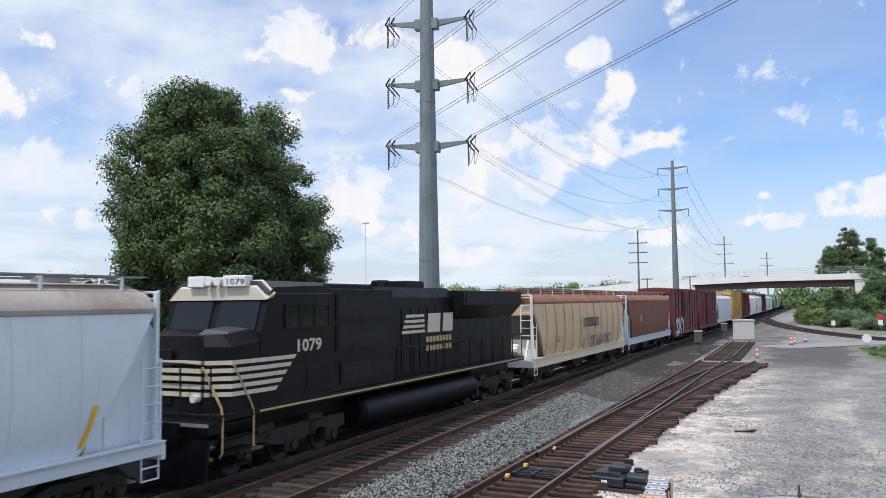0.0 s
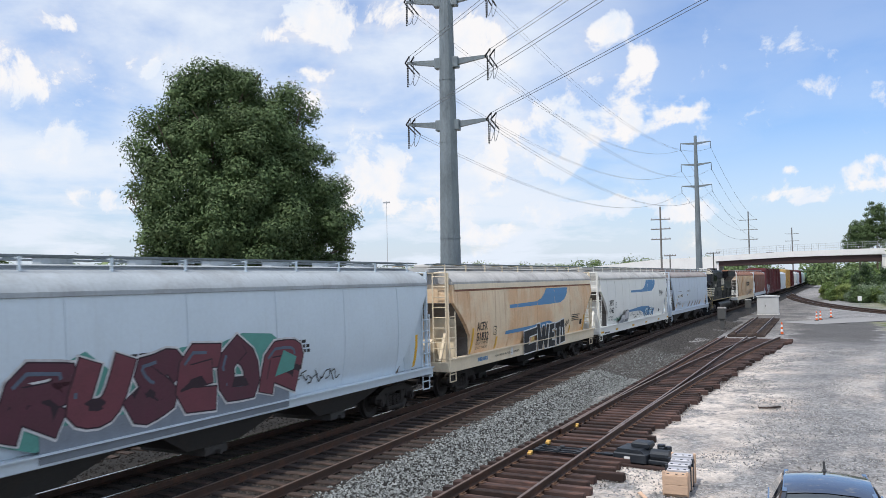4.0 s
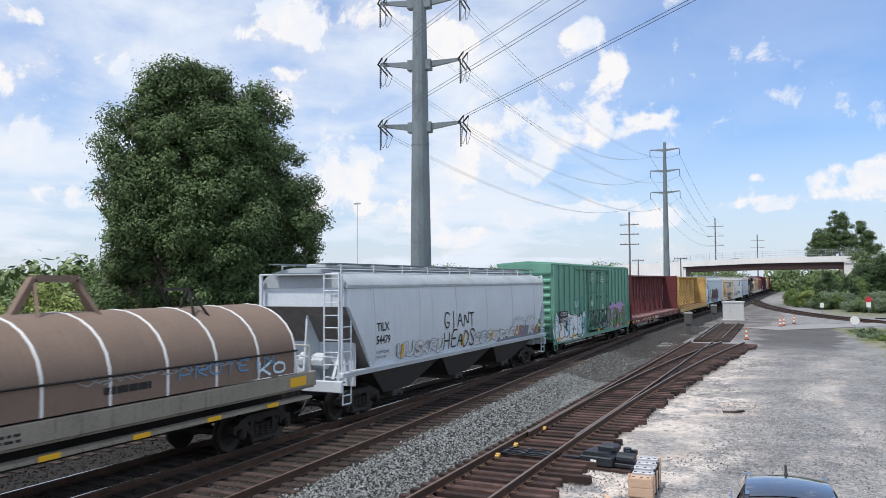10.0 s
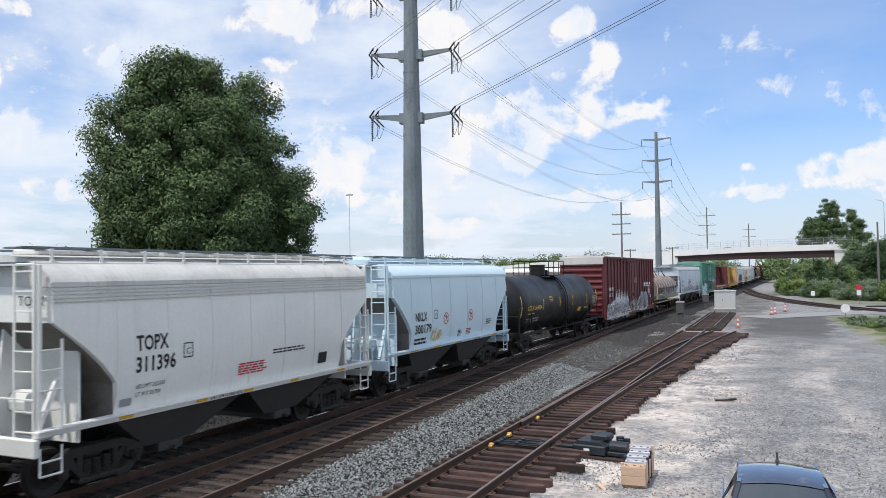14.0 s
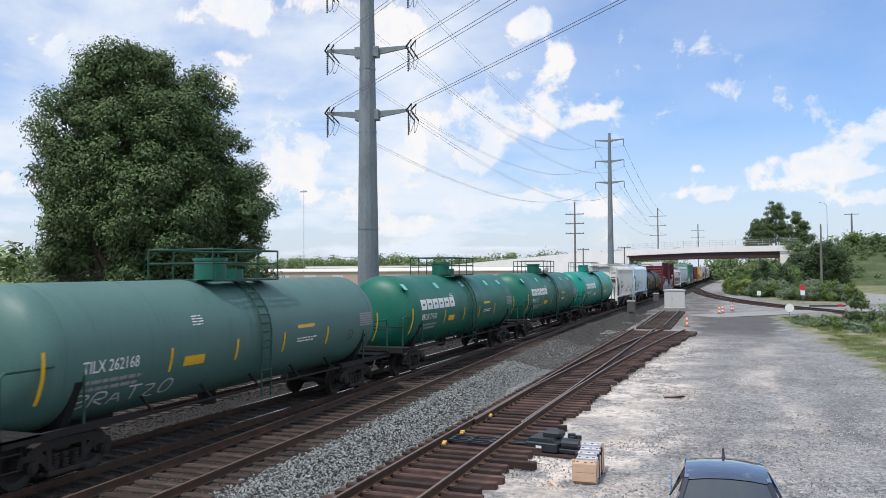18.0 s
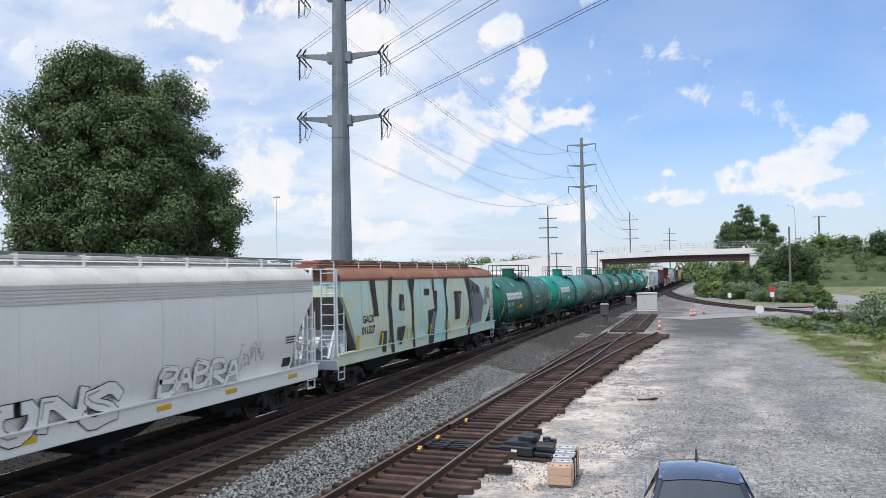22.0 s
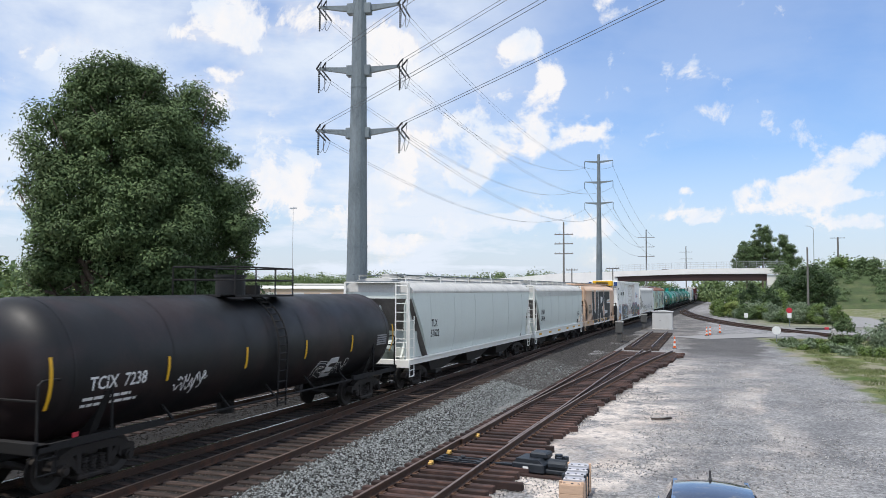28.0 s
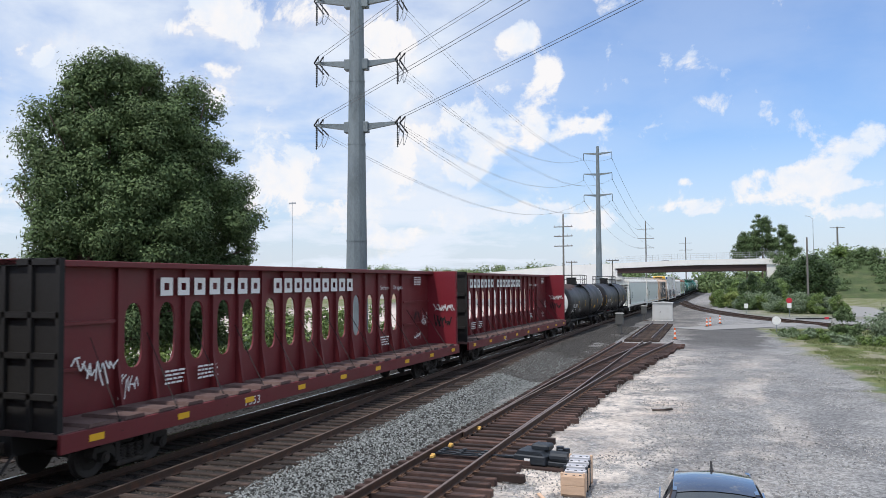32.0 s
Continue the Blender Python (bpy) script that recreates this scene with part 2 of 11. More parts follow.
# ---- mesh building ----
class Build:
    """Gathers vertices and faces; each shape is added as its own island."""

    def __init__(self):
        self.v, self.f = [], []

    def add(self, verts, faces):
        k = len(self.v)
        self.v.extend(tuple(p) for p in verts)
        self.f.extend(tuple(i + k for i in face) for face in faces)
        return self

    def box(self, x0, x1, y0, y1, z0, z1, c=0.0, m=None):
        if c <= 0:
            p = [(x, y, z) for x in (x0, x1) for y in (y0, y1) for z in (z0, z1)]
            q = [(0, 1, 3, 2), (4, 6, 7, 5), (0, 4, 5, 1), (2, 3, 7, 6), (0, 2, 6, 4), (1, 5, 7, 3)]
        else:
            p, idx = [], {}
            for i, x in enumerate((x0, x1)):
                for j, y in enumerate((y0, y1)):
                    for k, z in enumerate((z0, z1)):
                        dx, dy, dz = (c if i == 0 else -c), (c if j == 0 else -c), (c if k == 0 else -c)
                        idx[i, j, k] = len(p)
                        p += [(x, y + dy, z + dz), (x + dx, y, z + dz), (x + dx, y + dy, z)]
            g = lambda i, j, k, a: idx[i, j, k] + a
            q = []
            for i in (0, 1):
                s = 1 if i else -1
                a = [g(i, 0, 0, 0), g(i, 1, 0, 0), g(i, 1, 1, 0), g(i, 0, 1, 0)]
                q.append(tuple(a if s > 0 else a[::-1]))
                a = [g(0, i, 0, 1), g(0, i, 1, 1), g(1, i, 1, 1), g(1, i, 0, 1)]
                q.append(tuple(a if s > 0 else a[::-1]))
                a = [g(0, 0, i, 2), g(1, 0, i, 2), g(1, 1, i, 2), g(0, 1, i, 2)]
                q.append(tuple(a if s > 0 else a[::-1]))
                for j in (0, 1):
                    t = (i + j) % 2
                    for a in ([g(i, j, 0, 0), g(i, j, 1, 0), g(i, j, 1, 1), g(i, j, 0, 1)],):
                        q.append(tuple(a if t else a[::-1]))
                    for a in ([g(i, 0, j, 0), g(i, 1, j, 0), g(i, 1, j, 2), g(i, 0, j, 2)],):
                        q.append(tuple(a[::-1] if t else a))
                    for a in ([g(0, i, j, 1), g(1, i, j, 1), g(1, i, j, 2), g(0, i, j, 2)],):
                        q.append(tuple(a if t else a[::-1]))
                    for k in (0, 1):
                        a = [g(i, j, k, 0), g(i, j, k, 1), g(i, j, k, 2)]
                        q.append(tuple(a if (i + j + k) % 2 else a[::-1]))
        if m is not None:
            p = [m @ Vector(a) for a in p]
        return self.add(p, q)

    def tube(self, a, b, r, n=6, r2=None, caps=True):
        a, b = Vector(a), Vector(b)
        r2 = r if r2 is None else r2
        d = (b - a).normalized()
        u = d.orthogonal().normalized()
        w = d.cross(u)
        p = []
        for c, rad in ((a, r), (b, r2)):
            for i in range(n):
                t = 2 * math.pi * (i + 0.5) / n
                p.append(c + u * (rad * math.cos(t)) + w * (rad * math.sin(t)))
        q = [(i, (i + 1) % n, n + (i + 1) % n, n + i) for i in range(n)]
        if caps:
            q += [tuple(range(n))[::-1], tuple(range(n, 2 * n))]
        return self.add(p, q)

    def path(self, pts, r, n=6):
        """One continuous round bar through the points."""
        pts = [Vector(p) for p in pts]
        rings = []
        for i, p in enumerate(pts):
            d = (pts[min(i + 1, len(pts) - 1)] - pts[max(i - 1, 0)]).normalized()
            up = Vector((0, 0, 1)) if abs(d.z) < 0.9 else Vector((1, 0, 0))
            if i and s.length:
                s = (s - d * s.dot(d)).normalized()
            else:
                s = d.cross(up).normalized()
            t = d.cross(s)
            rings.append([tuple(p + (s * math.cos(2 * math.pi * k / n) + t * math.sin(2 * math.pi * k / n)) * r) for k in range(n)])
        self.loft(rings)
        return self

    def beam(self, a, b, w, h):
        """A square bar from a to b, w wide and h high."""
        a, b = Vector(a), Vector(b)
        d = (b - a).normalized()
        up = Vector((0, 0, 1)) if abs(d.z) < 0.95 else Vector((0, 1, 0))
        s = d.cross(up).normalized()
        t = s.cross(d)
        p = [c + s * (w / 2 * i) + t * (h / 2 * j) for c in (a, b) for i, j in ((-1, -1), (1, -1), (1, 1), (-1, 1))]
        return self.add(p, [(3, 2, 1, 0), (4, 5, 6, 7), (0, 1, 5, 4), (1, 2, 6, 5), (2, 3, 7, 6), (3, 0, 4, 7)])

    def loft(self, rings, closed=True, caps=True):
        n = len(rings[0])
        p = [q for r in rings for q in r]
        f = []
        for k in range(len(rings) - 1):
            for i in range(n if closed else n - 1):
                j = (i + 1) % n
                f.append((k * n + i, k * n + j, (k + 1) * n + j, (k + 1) * n + i))
        if caps and closed:
            f += [tuple(range(n))[::-1], tuple(range((len(rings) - 1) * n, len(rings) * n))]
        return self.add(p, f)

    def prism(self, poly, axis, a, b):
        """A flat outline pushed from a to b along axis 0, 1 or 2; the outline gives the other two axes in order."""
        def place(u, v, w):
            return ((w, u, v), (u, w, v), (u, v, w))[axis]
        return self.loft([[place(u, v, w) for u, v in poly] for w in (a, b)])

    def mesh(self, name, mat, smooth=0):
        me = bpy.data.meshes.new(name)
        me.from_pydata(self.v, [], self.f)
        bm = bmesh.new()
        bm.from_mesh(me)
        bmesh.ops.recalc_face_normals(bm, faces=bm.faces)
        bm.to_mesh(me)
        bm.free()
        if mat:
            me.materials.append(mat)
        if smooth:
            me.shade_smooth()
            me.set_sharp_from_angle(angle=radians(smooth))
        return me


def part(name, b, mat, parent, label="", smooth=0):
    """Links a build, or a ready mesh, as one mesh object under a thing or a part."""
    me = b.mesh(name, mat, smooth) if isinstance(b, Build) else b
    ob = new(name, me)
    ob.parent = parent
    if label:
        ob["label"] = label
    return ob


def thing(name, label, category, group="", m=None):
    ob = tagged(new(name), label, category, group)
    if m is not None:
        ob.matrix_basis = m
    return ob


def solid(name, b, mat, label, category, group="", kind="", smooth=0):
    return tagged(new(name, b.mesh(name, mat, smooth)), label, category, group, kind)


# ---- palette ----
M_STEEL = material("rail_steel", (0.08, 0.05, 0.038), 0.55, 0.35, 0.3, 4, 60, 0.2, second=(0.16, 0.075, 0.045), amount=0.6)
M_SHINE = material("rail_head", (0.5, 0.48, 0.46), 0.22, 0.9, 0.15, 5, 60, 0.05)
M_HEAD_DULL = material("rail_head_dull", (0.24, 0.175, 0.145), 0.4, 0.6, 0.25, 5, 60, 0.1)
M_TIE = material("creosoted_tie", (0.044, 0.031, 0.026), 0.9, 0, 0.55, 2, 30, 0.6, second=(0.105, 0.07, 0.056), amount=0.55, island=0.5, grain=(1, 5, 5))
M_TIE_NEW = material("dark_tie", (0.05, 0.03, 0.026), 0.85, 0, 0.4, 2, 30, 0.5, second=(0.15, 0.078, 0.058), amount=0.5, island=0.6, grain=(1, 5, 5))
M_PLATE = material("tie_plate", (0.13, 0.075, 0.05), 0.7, 0.3, 0.3, 6, 50, 0.3)
# near-black tone carries the train's shade over the bed
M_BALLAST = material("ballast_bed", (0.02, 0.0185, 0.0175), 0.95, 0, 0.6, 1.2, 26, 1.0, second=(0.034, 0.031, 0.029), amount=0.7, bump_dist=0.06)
M_STONE = material("ballast_stone", (0.188, 0.2, 0.197), 0.9, 0, 0.3, 5, 60, 0.2, island=0.8)
# oily stone, its colour darkened further to hold the shade under the train
M_DARKBED = material("oily_shaded_ballast", (0.028, 0.024, 0.022), 0.95, 0, 0.45, 1.2, 26, 1.0, bump_dist=0.06)
M_CONCRETE = material("white_concrete", (0.8, 0.78, 0.75), 0.85, 0, 0.1, 0.4, 6, 0.1, streak=0.15, streak_color=(0.4, 0.38, 0.36))
M_GIRDER = material("dark_girder", (0.055, 0.03, 0.028), 0.7, 0.1, 0.2, 1, 10, 0.1)
M_FENCE = material("galvanised_fence", (0.42, 0.44, 0.46), 0.5, 0.6, 0.1, 5, 40, 0)
M_GALV = material("galvanised_steel", (0.2, 0.235, 0.255), 0.6, 0.25, 0.3, 1.2, 14, 0.1, second=(0.13, 0.155, 0.17), amount=0.7, grain=(1, 1, 0.3))
M_BLACK = material("black_rubber", (0.02, 0.02, 0.022), 0.6, 0, 0.2, 5, 40, 0.1)
M_WIRE = material("conductor", (0.16, 0.17, 0.19), 0.5, 0.6, 0.1, 5, 40, 0)
M_WOODPOLE = material("weathered_pole", (0.17, 0.16, 0.15), 0.9, 0, 0.3, 2, 30, 0.3, grain=(4, 4, 0.5))


def ground_material():
    """Gravel yard: grey stone, pale limestone dust, a tarred apron and grass, all laid out by the plan."""
    m = bpy.data.materials.new("yard_ground")
    m.use_nodes = True
    nt = m.node_tree
    bsdf = nt.nodes["Principled BSDF"]
    co = nt.nodes.new("ShaderNodeTexCoord")
    sep = nt.nodes.new("ShaderNodeSeparateXYZ")
    nt.links.new(co.outputs["Object"], sep.inputs[0])

    def noise_(scale, detail=6.0, rough=0.6, dist=0.0, stretch=(1, 1, 1)):
        mp = nt.nodes.new("ShaderNodeMapping")
        mp.inputs["Scale"].default_value = stretch
        nt.links.new(co.outputs["Object"], mp.inputs[0])
        n = node(nt, "ShaderNodeTexNoise", Scale=scale, Detail=detail, Roughness=rough, Distortion=dist)
        nt.links.new(mp.outputs[0], n.inputs["Vector"])
        return n.outputs[0]

    def math_(op, a, b=None, clamp=False):
        n = nt.nodes.new("ShaderNodeMath")
        n.operation, n.use_clamp = op, clamp
        for i, v in enumerate((a, b)):
            if v is None:
                continue
            if isinstance(v, (int, float)):
                n.inputs[i].default_value = v
            else:
                nt.links.new(v, n.inputs[i])
        return n.outputs[0]

    def step(v, lo, hi, a=0.0, b=1.0):
        n = nt.nodes.new("ShaderNodeMapRange")
        n.interpolation_type = "SMOOTHSTEP"
        for k, w in (("From Min", lo), ("From Max", hi), ("To Min", a), ("To Max", b)):
            n.inputs[k].default_value = w
        nt.links.new(v, n.inputs["Value"])
        return n.outputs[0]

    def mix(fac, a, b, kind="MIX"):
        n = nt.nodes.new("ShaderNodeMix")
        n.data_type, n.blend_type = "RGBA", kind
        for i, v in ((0, fac), (6, a), (7, b)):
            if isinstance(v, (int, float)):
                n.inputs[i].default_value = v
            elif isinstance(v, tuple):
                n.inputs[i].default_value = (*v, 1)
            else:
                nt.links.new(v, n.inputs[i])
        return n.outputs[2]

    x, y = sep.outputs[0], sep.outputs[1]
    wob = math_("MULTIPLY", math_("SUBTRACT", noise_(0.35, 5), 0.5), 5.0)
    xw = math_("ADD", x, wob)
    vor = nt.nodes.new("ShaderNodeTexVoronoi")
    vor.inputs["Scale"].default_value = 17.0
    nt.links.new(co.outputs["Object"], vor.inputs["Vector"])
    vc = nt.nodes.new("ShaderNodeSeparateColor")
    nt.links.new(vor.outputs["Color"], vc.inputs[0])
    chip = step(vc.outputs[0], 0.0, 1.0, 0.62, 1.38)
    chipc = nt.nodes.new("ShaderNodeCombineColor")
    for i in range(3):
        nt.links.new(chip, chipc.inputs[i])
    grey = mix(step(noise_(0.5, 7), 0.35, 0.65), (0.19, 0.19, 0.195), (0.285, 0.282, 0.28))
    grey = mix(0.75, grey, chipc.outputs[0], "MULTIPLY")
    dust = mix(step(noise_(0.6, 8, 0.65), 0.35, 0.7), (0.52, 0.46, 0.41), (0.7, 0.63, 0.57))
    dust = mix(step(noise_(0.23, 6, 0.6), 0.5, 0.7), dust, (0.55, 0.45, 0.38))
    # pale dust lies between the loose track panel and the driven lane
    lane = math_("MULTIPLY", step(xw, -9.6, -8.0), step(xw, -3.8, -0.8, 1.0, 0.0))
    patch = math_("MULTIPLY", step(noise_(0.9, 12, 0.76, 0.2, (1.0, 0.8, 1)), 0.41, 0.53), step(noise_(0.3, 6, 0.6), 0.36, 0.52, 0.35, 1.0))
    pebble = step(noise_(6.0, 6, 0.75), 0.3, 0.7, 0.6, 1.35)
    pebc = nt.nodes.new("ShaderNodeCombineColor")
    for i in range(3):
        nt.links.new(pebble, pebc.inputs[i])
    dust = mix(0.6, dust, pebc.outputs[0], "MULTIPLY")
    grey = mix(0.8, grey, pebc.outputs[0], "MULTIPLY")
    far_fade = step(y, 40, 66, 1.0, 0.15)
    dustf = math_("MULTIPLY", math_("MULTIPLY", lane, patch), far_fade)
    # a second pale streak between wheel ruts
    rut = math_("MULTIPLY", step(xw, -1.5, 0.0), step(xw, 1.0, 2.6, 1.0, 0.0))
    rut = math_("MULTIPLY", math_("MULTIPLY", rut, step(noise_(0.5, 8, 0.65, 0, (1, 0.4, 1)), 0.44, 0.62)), far_fade)
    col = mix(math_("MAXIMUM", dustf, math_("MULTIPLY", rut, 0.5)), grey, dust)
    # tarred apron before the road crossing
    tar = math_("MULTIPLY", step(math_("ADD", y, math_("MULTIPLY", wob, 0.6)), 50, 66), step(y, 84, 90, 1.0, 0.0))
    tar = math_("MULTIPLY", tar, math_("MULTIPLY", step(xw, -4.6, -3.4), step(xw, 1.6, 2.6, 1.0, 0.0)))
    col = mix(math_("MULTIPLY", tar, 0.85), col, (0.085, 0.082, 0.082))
    # dark cinders round the hut and the far end of the panel
    cinder = math_("MULTIPLY", step(y, 62, 72), math_("MULTIPLY", step(y, 150, 190, 1.0, 0.0), step(xw, -4.4, -3.0, 1.0, 0.0)))
    col = mix(math_("MULTIPLY", cinder, 0.75), col, mix(0.6, mix(step(noise_(0.5, 6), 0.4, 0.65), (0.085, 0.082, 0.08), (0.2, 0.185, 0.17)), pebc.outputs[0], "MULTIPLY"))
    # grass right of the lane and over the fields
    edge = math_("SUBTRACT", xw, math_("MULTIPLY", math_("SUBTRACT", 78.0, y), 0.075))
    grassf = math_("MULTIPLY", step(edge, 1.6, 3.2), step(y, 83, 86, 1.0, 0.0))
    farg = math_("MULTIPLY", step(y, 100, 125), step(xw, -2.0, 6.0))
    grassf = math_("MAXIMUM", grassf, farg)
    left = math_("MULTIPLY", step(xw, -78, -70, 1.0, 0.0), 1.0)
    grassf = math_("MAXIMUM", grassf, left)
    grassf = math_("MAXIMUM", grassf, step(y, 420, 520))
    gcol = mix(step(noise_(0.8, 8, 0.65), 0.35, 0.65), (0.075, 0.115, 0.03), (0.19, 0.2, 0.085))
    gcol = mix(step(noise_(0.45, 7, 0.65), 0.45, 0.62), gcol, (0.27, 0.245, 0.19))
    col = mix(grassf, col, gcol)
    # the pale lot behind the main line
    lot = math_("MULTIPLY", step(xw, -27, -24.5, 1.0, 0.0), step(xw, -78, -70))
    lot = math_("MULTIPLY", lot, step(y, 120, 170, 1.0, 0.0))
    col = mix(lot, col, mix(step(noise_(0.4, 7), 0.35, 0.65), (0.5, 0.425, 0.385), (0.64, 0.555, 0.51)))
    # shade between the panel ties, painted as dark brown ground below the loose panel
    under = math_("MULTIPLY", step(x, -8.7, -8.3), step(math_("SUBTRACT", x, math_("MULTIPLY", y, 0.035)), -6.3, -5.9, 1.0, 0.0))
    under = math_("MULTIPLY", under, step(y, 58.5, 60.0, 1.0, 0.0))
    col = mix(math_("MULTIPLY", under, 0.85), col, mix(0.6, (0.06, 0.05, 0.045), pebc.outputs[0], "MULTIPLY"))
    # oily stone under and between the running lines, train shade put into its colour
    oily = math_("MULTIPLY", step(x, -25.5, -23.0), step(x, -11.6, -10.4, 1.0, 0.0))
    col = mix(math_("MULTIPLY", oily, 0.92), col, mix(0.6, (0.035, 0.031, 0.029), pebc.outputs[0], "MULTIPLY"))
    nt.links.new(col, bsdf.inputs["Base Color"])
    bsdf.inputs["Roughness"].default_value = 0.95
    bsdf.inputs["Specular IOR Level"].default_value = 0.2
    b = nt.nodes.new("ShaderNodeBump")
    b.inputs["Strength"].default_value, b.inputs["Distance"].default_value = 0.7, 0.05
    h = math_("ADD", math_("MULTIPLY", vc.outputs[1], 0.5), noise_(6.0, 8, 0.7))
    nt.links.new(h, b.inputs["Height"])
    nt.links.new(b.outputs[0], bsdf.inputs["Normal"])
    return m


M_GROUND = ground_material()
GROUND = -0.55


def build_ground():
    def steps(lo, hi, fine_lo, fine_hi, fine):
        out, a = [], fine_lo
        while a < fine_hi:
            out.append(a)
            a += fine
        k, d = fine_hi, fine
        while k < hi:
            out.append(k)
            d *= 1.35
            k += d
        out.append(hi)
        k, d, low = fine_lo, fine, []
        while k > lo:
            d *= 1.35
            k -= d
            low.append(max(k, lo))
        return low[::-1] + out
    xs = steps(-2600, 2600, -11, 8, 0.4)
    ys = steps(-1500, 3500, 6, 90, 0.6)
    v = []
    for y in ys:
        for x in xs:
            near = 1.0 if (-11 < x < 9 and 5 < y < 92) else 0.0
            v.append((x, y, GROUND + near * 0.10 * (noise.noise((x * 0.35, y * 0.22, 3.1)) + 0.4 * noise.noise((x * 1.3, y * 0.9, 7.7)))))
    n = len(xs)
    f = [(j * n + i, j * n + i + 1, (j + 1) * n + i + 1, (j + 1) * n + i) for j in range(len(ys) - 1) for i in range(n - 1)]
    b = Build()
    b.v, b.f = v, f
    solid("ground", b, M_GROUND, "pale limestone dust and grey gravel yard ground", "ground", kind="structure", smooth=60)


build_ground()

# ---- tracks ----
TX = -13.76            # middle of the train's track
CURVE_FROM, CURVE_LEN, CURVE_K = 110.0, 400.0, 1.0e-4


def track_at(s):
    """Place and heading (radians, to the left) of the main track, s metres along it."""
    if s <= CURVE_FROM:
        return TX, s, 0.0
    d = min(s - CURVE_FROM, CURVE_LEN)
    x, y, a = TX - 0.5 * CURVE_K * d * d, CURVE_FROM + d, CURVE_K * d
    rest = s - CURVE_FROM - d
    return x - rest * math.sin(a), y + rest * math.cos(a), a


RAIL = [(-0.07, -0.17), (0.07, -0.17), (0.07, -0.155), (0.012, -0.14), (0.012, -0.045), (0.036, -0.035), (0.036, -0.004),
        (0.028, 0.0), (-0.028, 0.0), (-0.036, -0.004), (-0.036, -0.035), (-0.012, -0.045), (-0.012, -0.14), (-0.07, -0.155)]


def rail_build(b, pts):
    rings = []
    for i, p in enumerate(pts):
        q0, q1 = Vector(pts[max(0, i - 1)]), Vector(pts[min(len(pts) - 1, i + 1)])
        d = (q1 - q0).normalized()
        s = Vector((d.y, -d.x, 0)).normalized()
        rings.append([Vector(p) + s * u + Vector((0, 0, w)) for u, w in RAIL])
    b.loft(rings)


def head_build(b, pts, w=0.03):
    rings = []
    for i, p in enumerate(pts):
        q0, q1 = Vector(pts[max(0, i - 1)]), Vector(pts[min(len(pts) - 1, i + 1)])
        d = (q1 - q0).normalized()
        s = Vector((d.y, -d.x, 0)).normalized()
        rings.append([Vector(p) + s * u + Vector((0, 0, z)) for u, z in ((-w, 0.001), (w, 0.001), (w, 0.005), (-w, 0.005))])
    b.loft(rings)


def rail_part(parent, pts, shine, name="rail"):
    b = Build()
    rail_build(b, pts)
    r = part(name, b, M_STEEL, parent, smooth=40)
    h = Build()
    head_build(h, pts)
    part("running_surface", h, shine, r)
    return r


def main_line(x, y):
    s = [(track_at(d)[0] - TX + x, track_at(d)[1], 0.0) for d in y]
    return s


def tie_mesh(name, length, mat, w=0.23, h=0.18, seed=1):
    rnd = random.Random(seed)
    b = Build()
    b.box(-length / 2, length / 2, -w / 2, w / 2, -h, 0, 0.018)
    b.v = [(x + rnd.uniform(-0.012, 0.012), y + rnd.uniform(-0.008, 0.008), z + rnd.uniform(-0.006, 0.006)) for x, y, z in b.v]
    return b.mesh(name, mat)


def spread(a, b, n):
    return [a + (b - a) * i / (n - 1) for i in range(n)]


YS = [-60, -20, 0, 20, 40, 60, 80, 110, 140, 180, 230, 290, 360, 440, 510, 700, 1000, 1500]

main_track = thing("main_track", "rusty steel rails on creosoted ties in dark oily ballast", "railway track", "tracks")
far_track = thing("second_main_track", "steel rails on wooden ties beyond the train", "railway track", "tracks")
for o in (-0.755, 0.755):
    rail_part(main_track, main_line(TX + o, YS), M_SHINE)
    rail_part(far_track, main_line(TX - 4.0 + o, YS), M_SHINE)

# the track that branches off the main track towards the camera
BR_A = math.tan(radians(2.9))


def branch_x(y):
    """Middle of the branch: straight at about 2.9 degrees, then easing into the main track."""
    y0, y1 = 40.0, 92.0
    x_line = TX + (y1 + y0 - 2 * y) / 2 * BR_A
    if y <= y0:
        return x_line
    if y >= y1:
        return TX
    u = (y1 - y) / (y1 - y0)
    return TX + 0.5 * BR_A * (y1 - y0) * u * u


BY = [-40, -10, 5, 15, 25, 32, 40, 46, 52, 58, 64, 70, 76, 82, 92]
branch_track = thing("branch_track", "rusty branch rails on weathered wooden ties in ballast", "railway track", "tracks")
for o in (-0.755, 0.755):
    rail_part(branch_track, [(branch_x(y) + o, y, 0.0) for y in BY], M_HEAD_DULL)

# beds of stone under the running tracks
bed = Build()
for d0, d1 in zip(YS, YS[1:]):
    c0, c1 = track_at(d0), track_at(d1)
    e0 = branch_x(d0) + 2.0 if -60 <= d0 < 92 else c0[0] + 2.0
    e1 = branch_x(d1) + 2.0 if -60 <= d1 < 92 else c1[0] + 2.0
    ring = lambda c, e: [(c[0] - 8.2, c[1], -0.6), (c[0] - 6.4, c[1], -0.2), (e, c[1], -0.2), (e + 1.5, c[1], -0.6)]
    bed.loft([ring(c0, e0), ring(c1, e1)], caps=False)
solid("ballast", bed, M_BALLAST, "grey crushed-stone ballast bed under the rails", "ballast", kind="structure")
# oily strip whose black also holds the shade under the train
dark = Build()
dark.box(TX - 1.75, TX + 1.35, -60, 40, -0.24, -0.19)
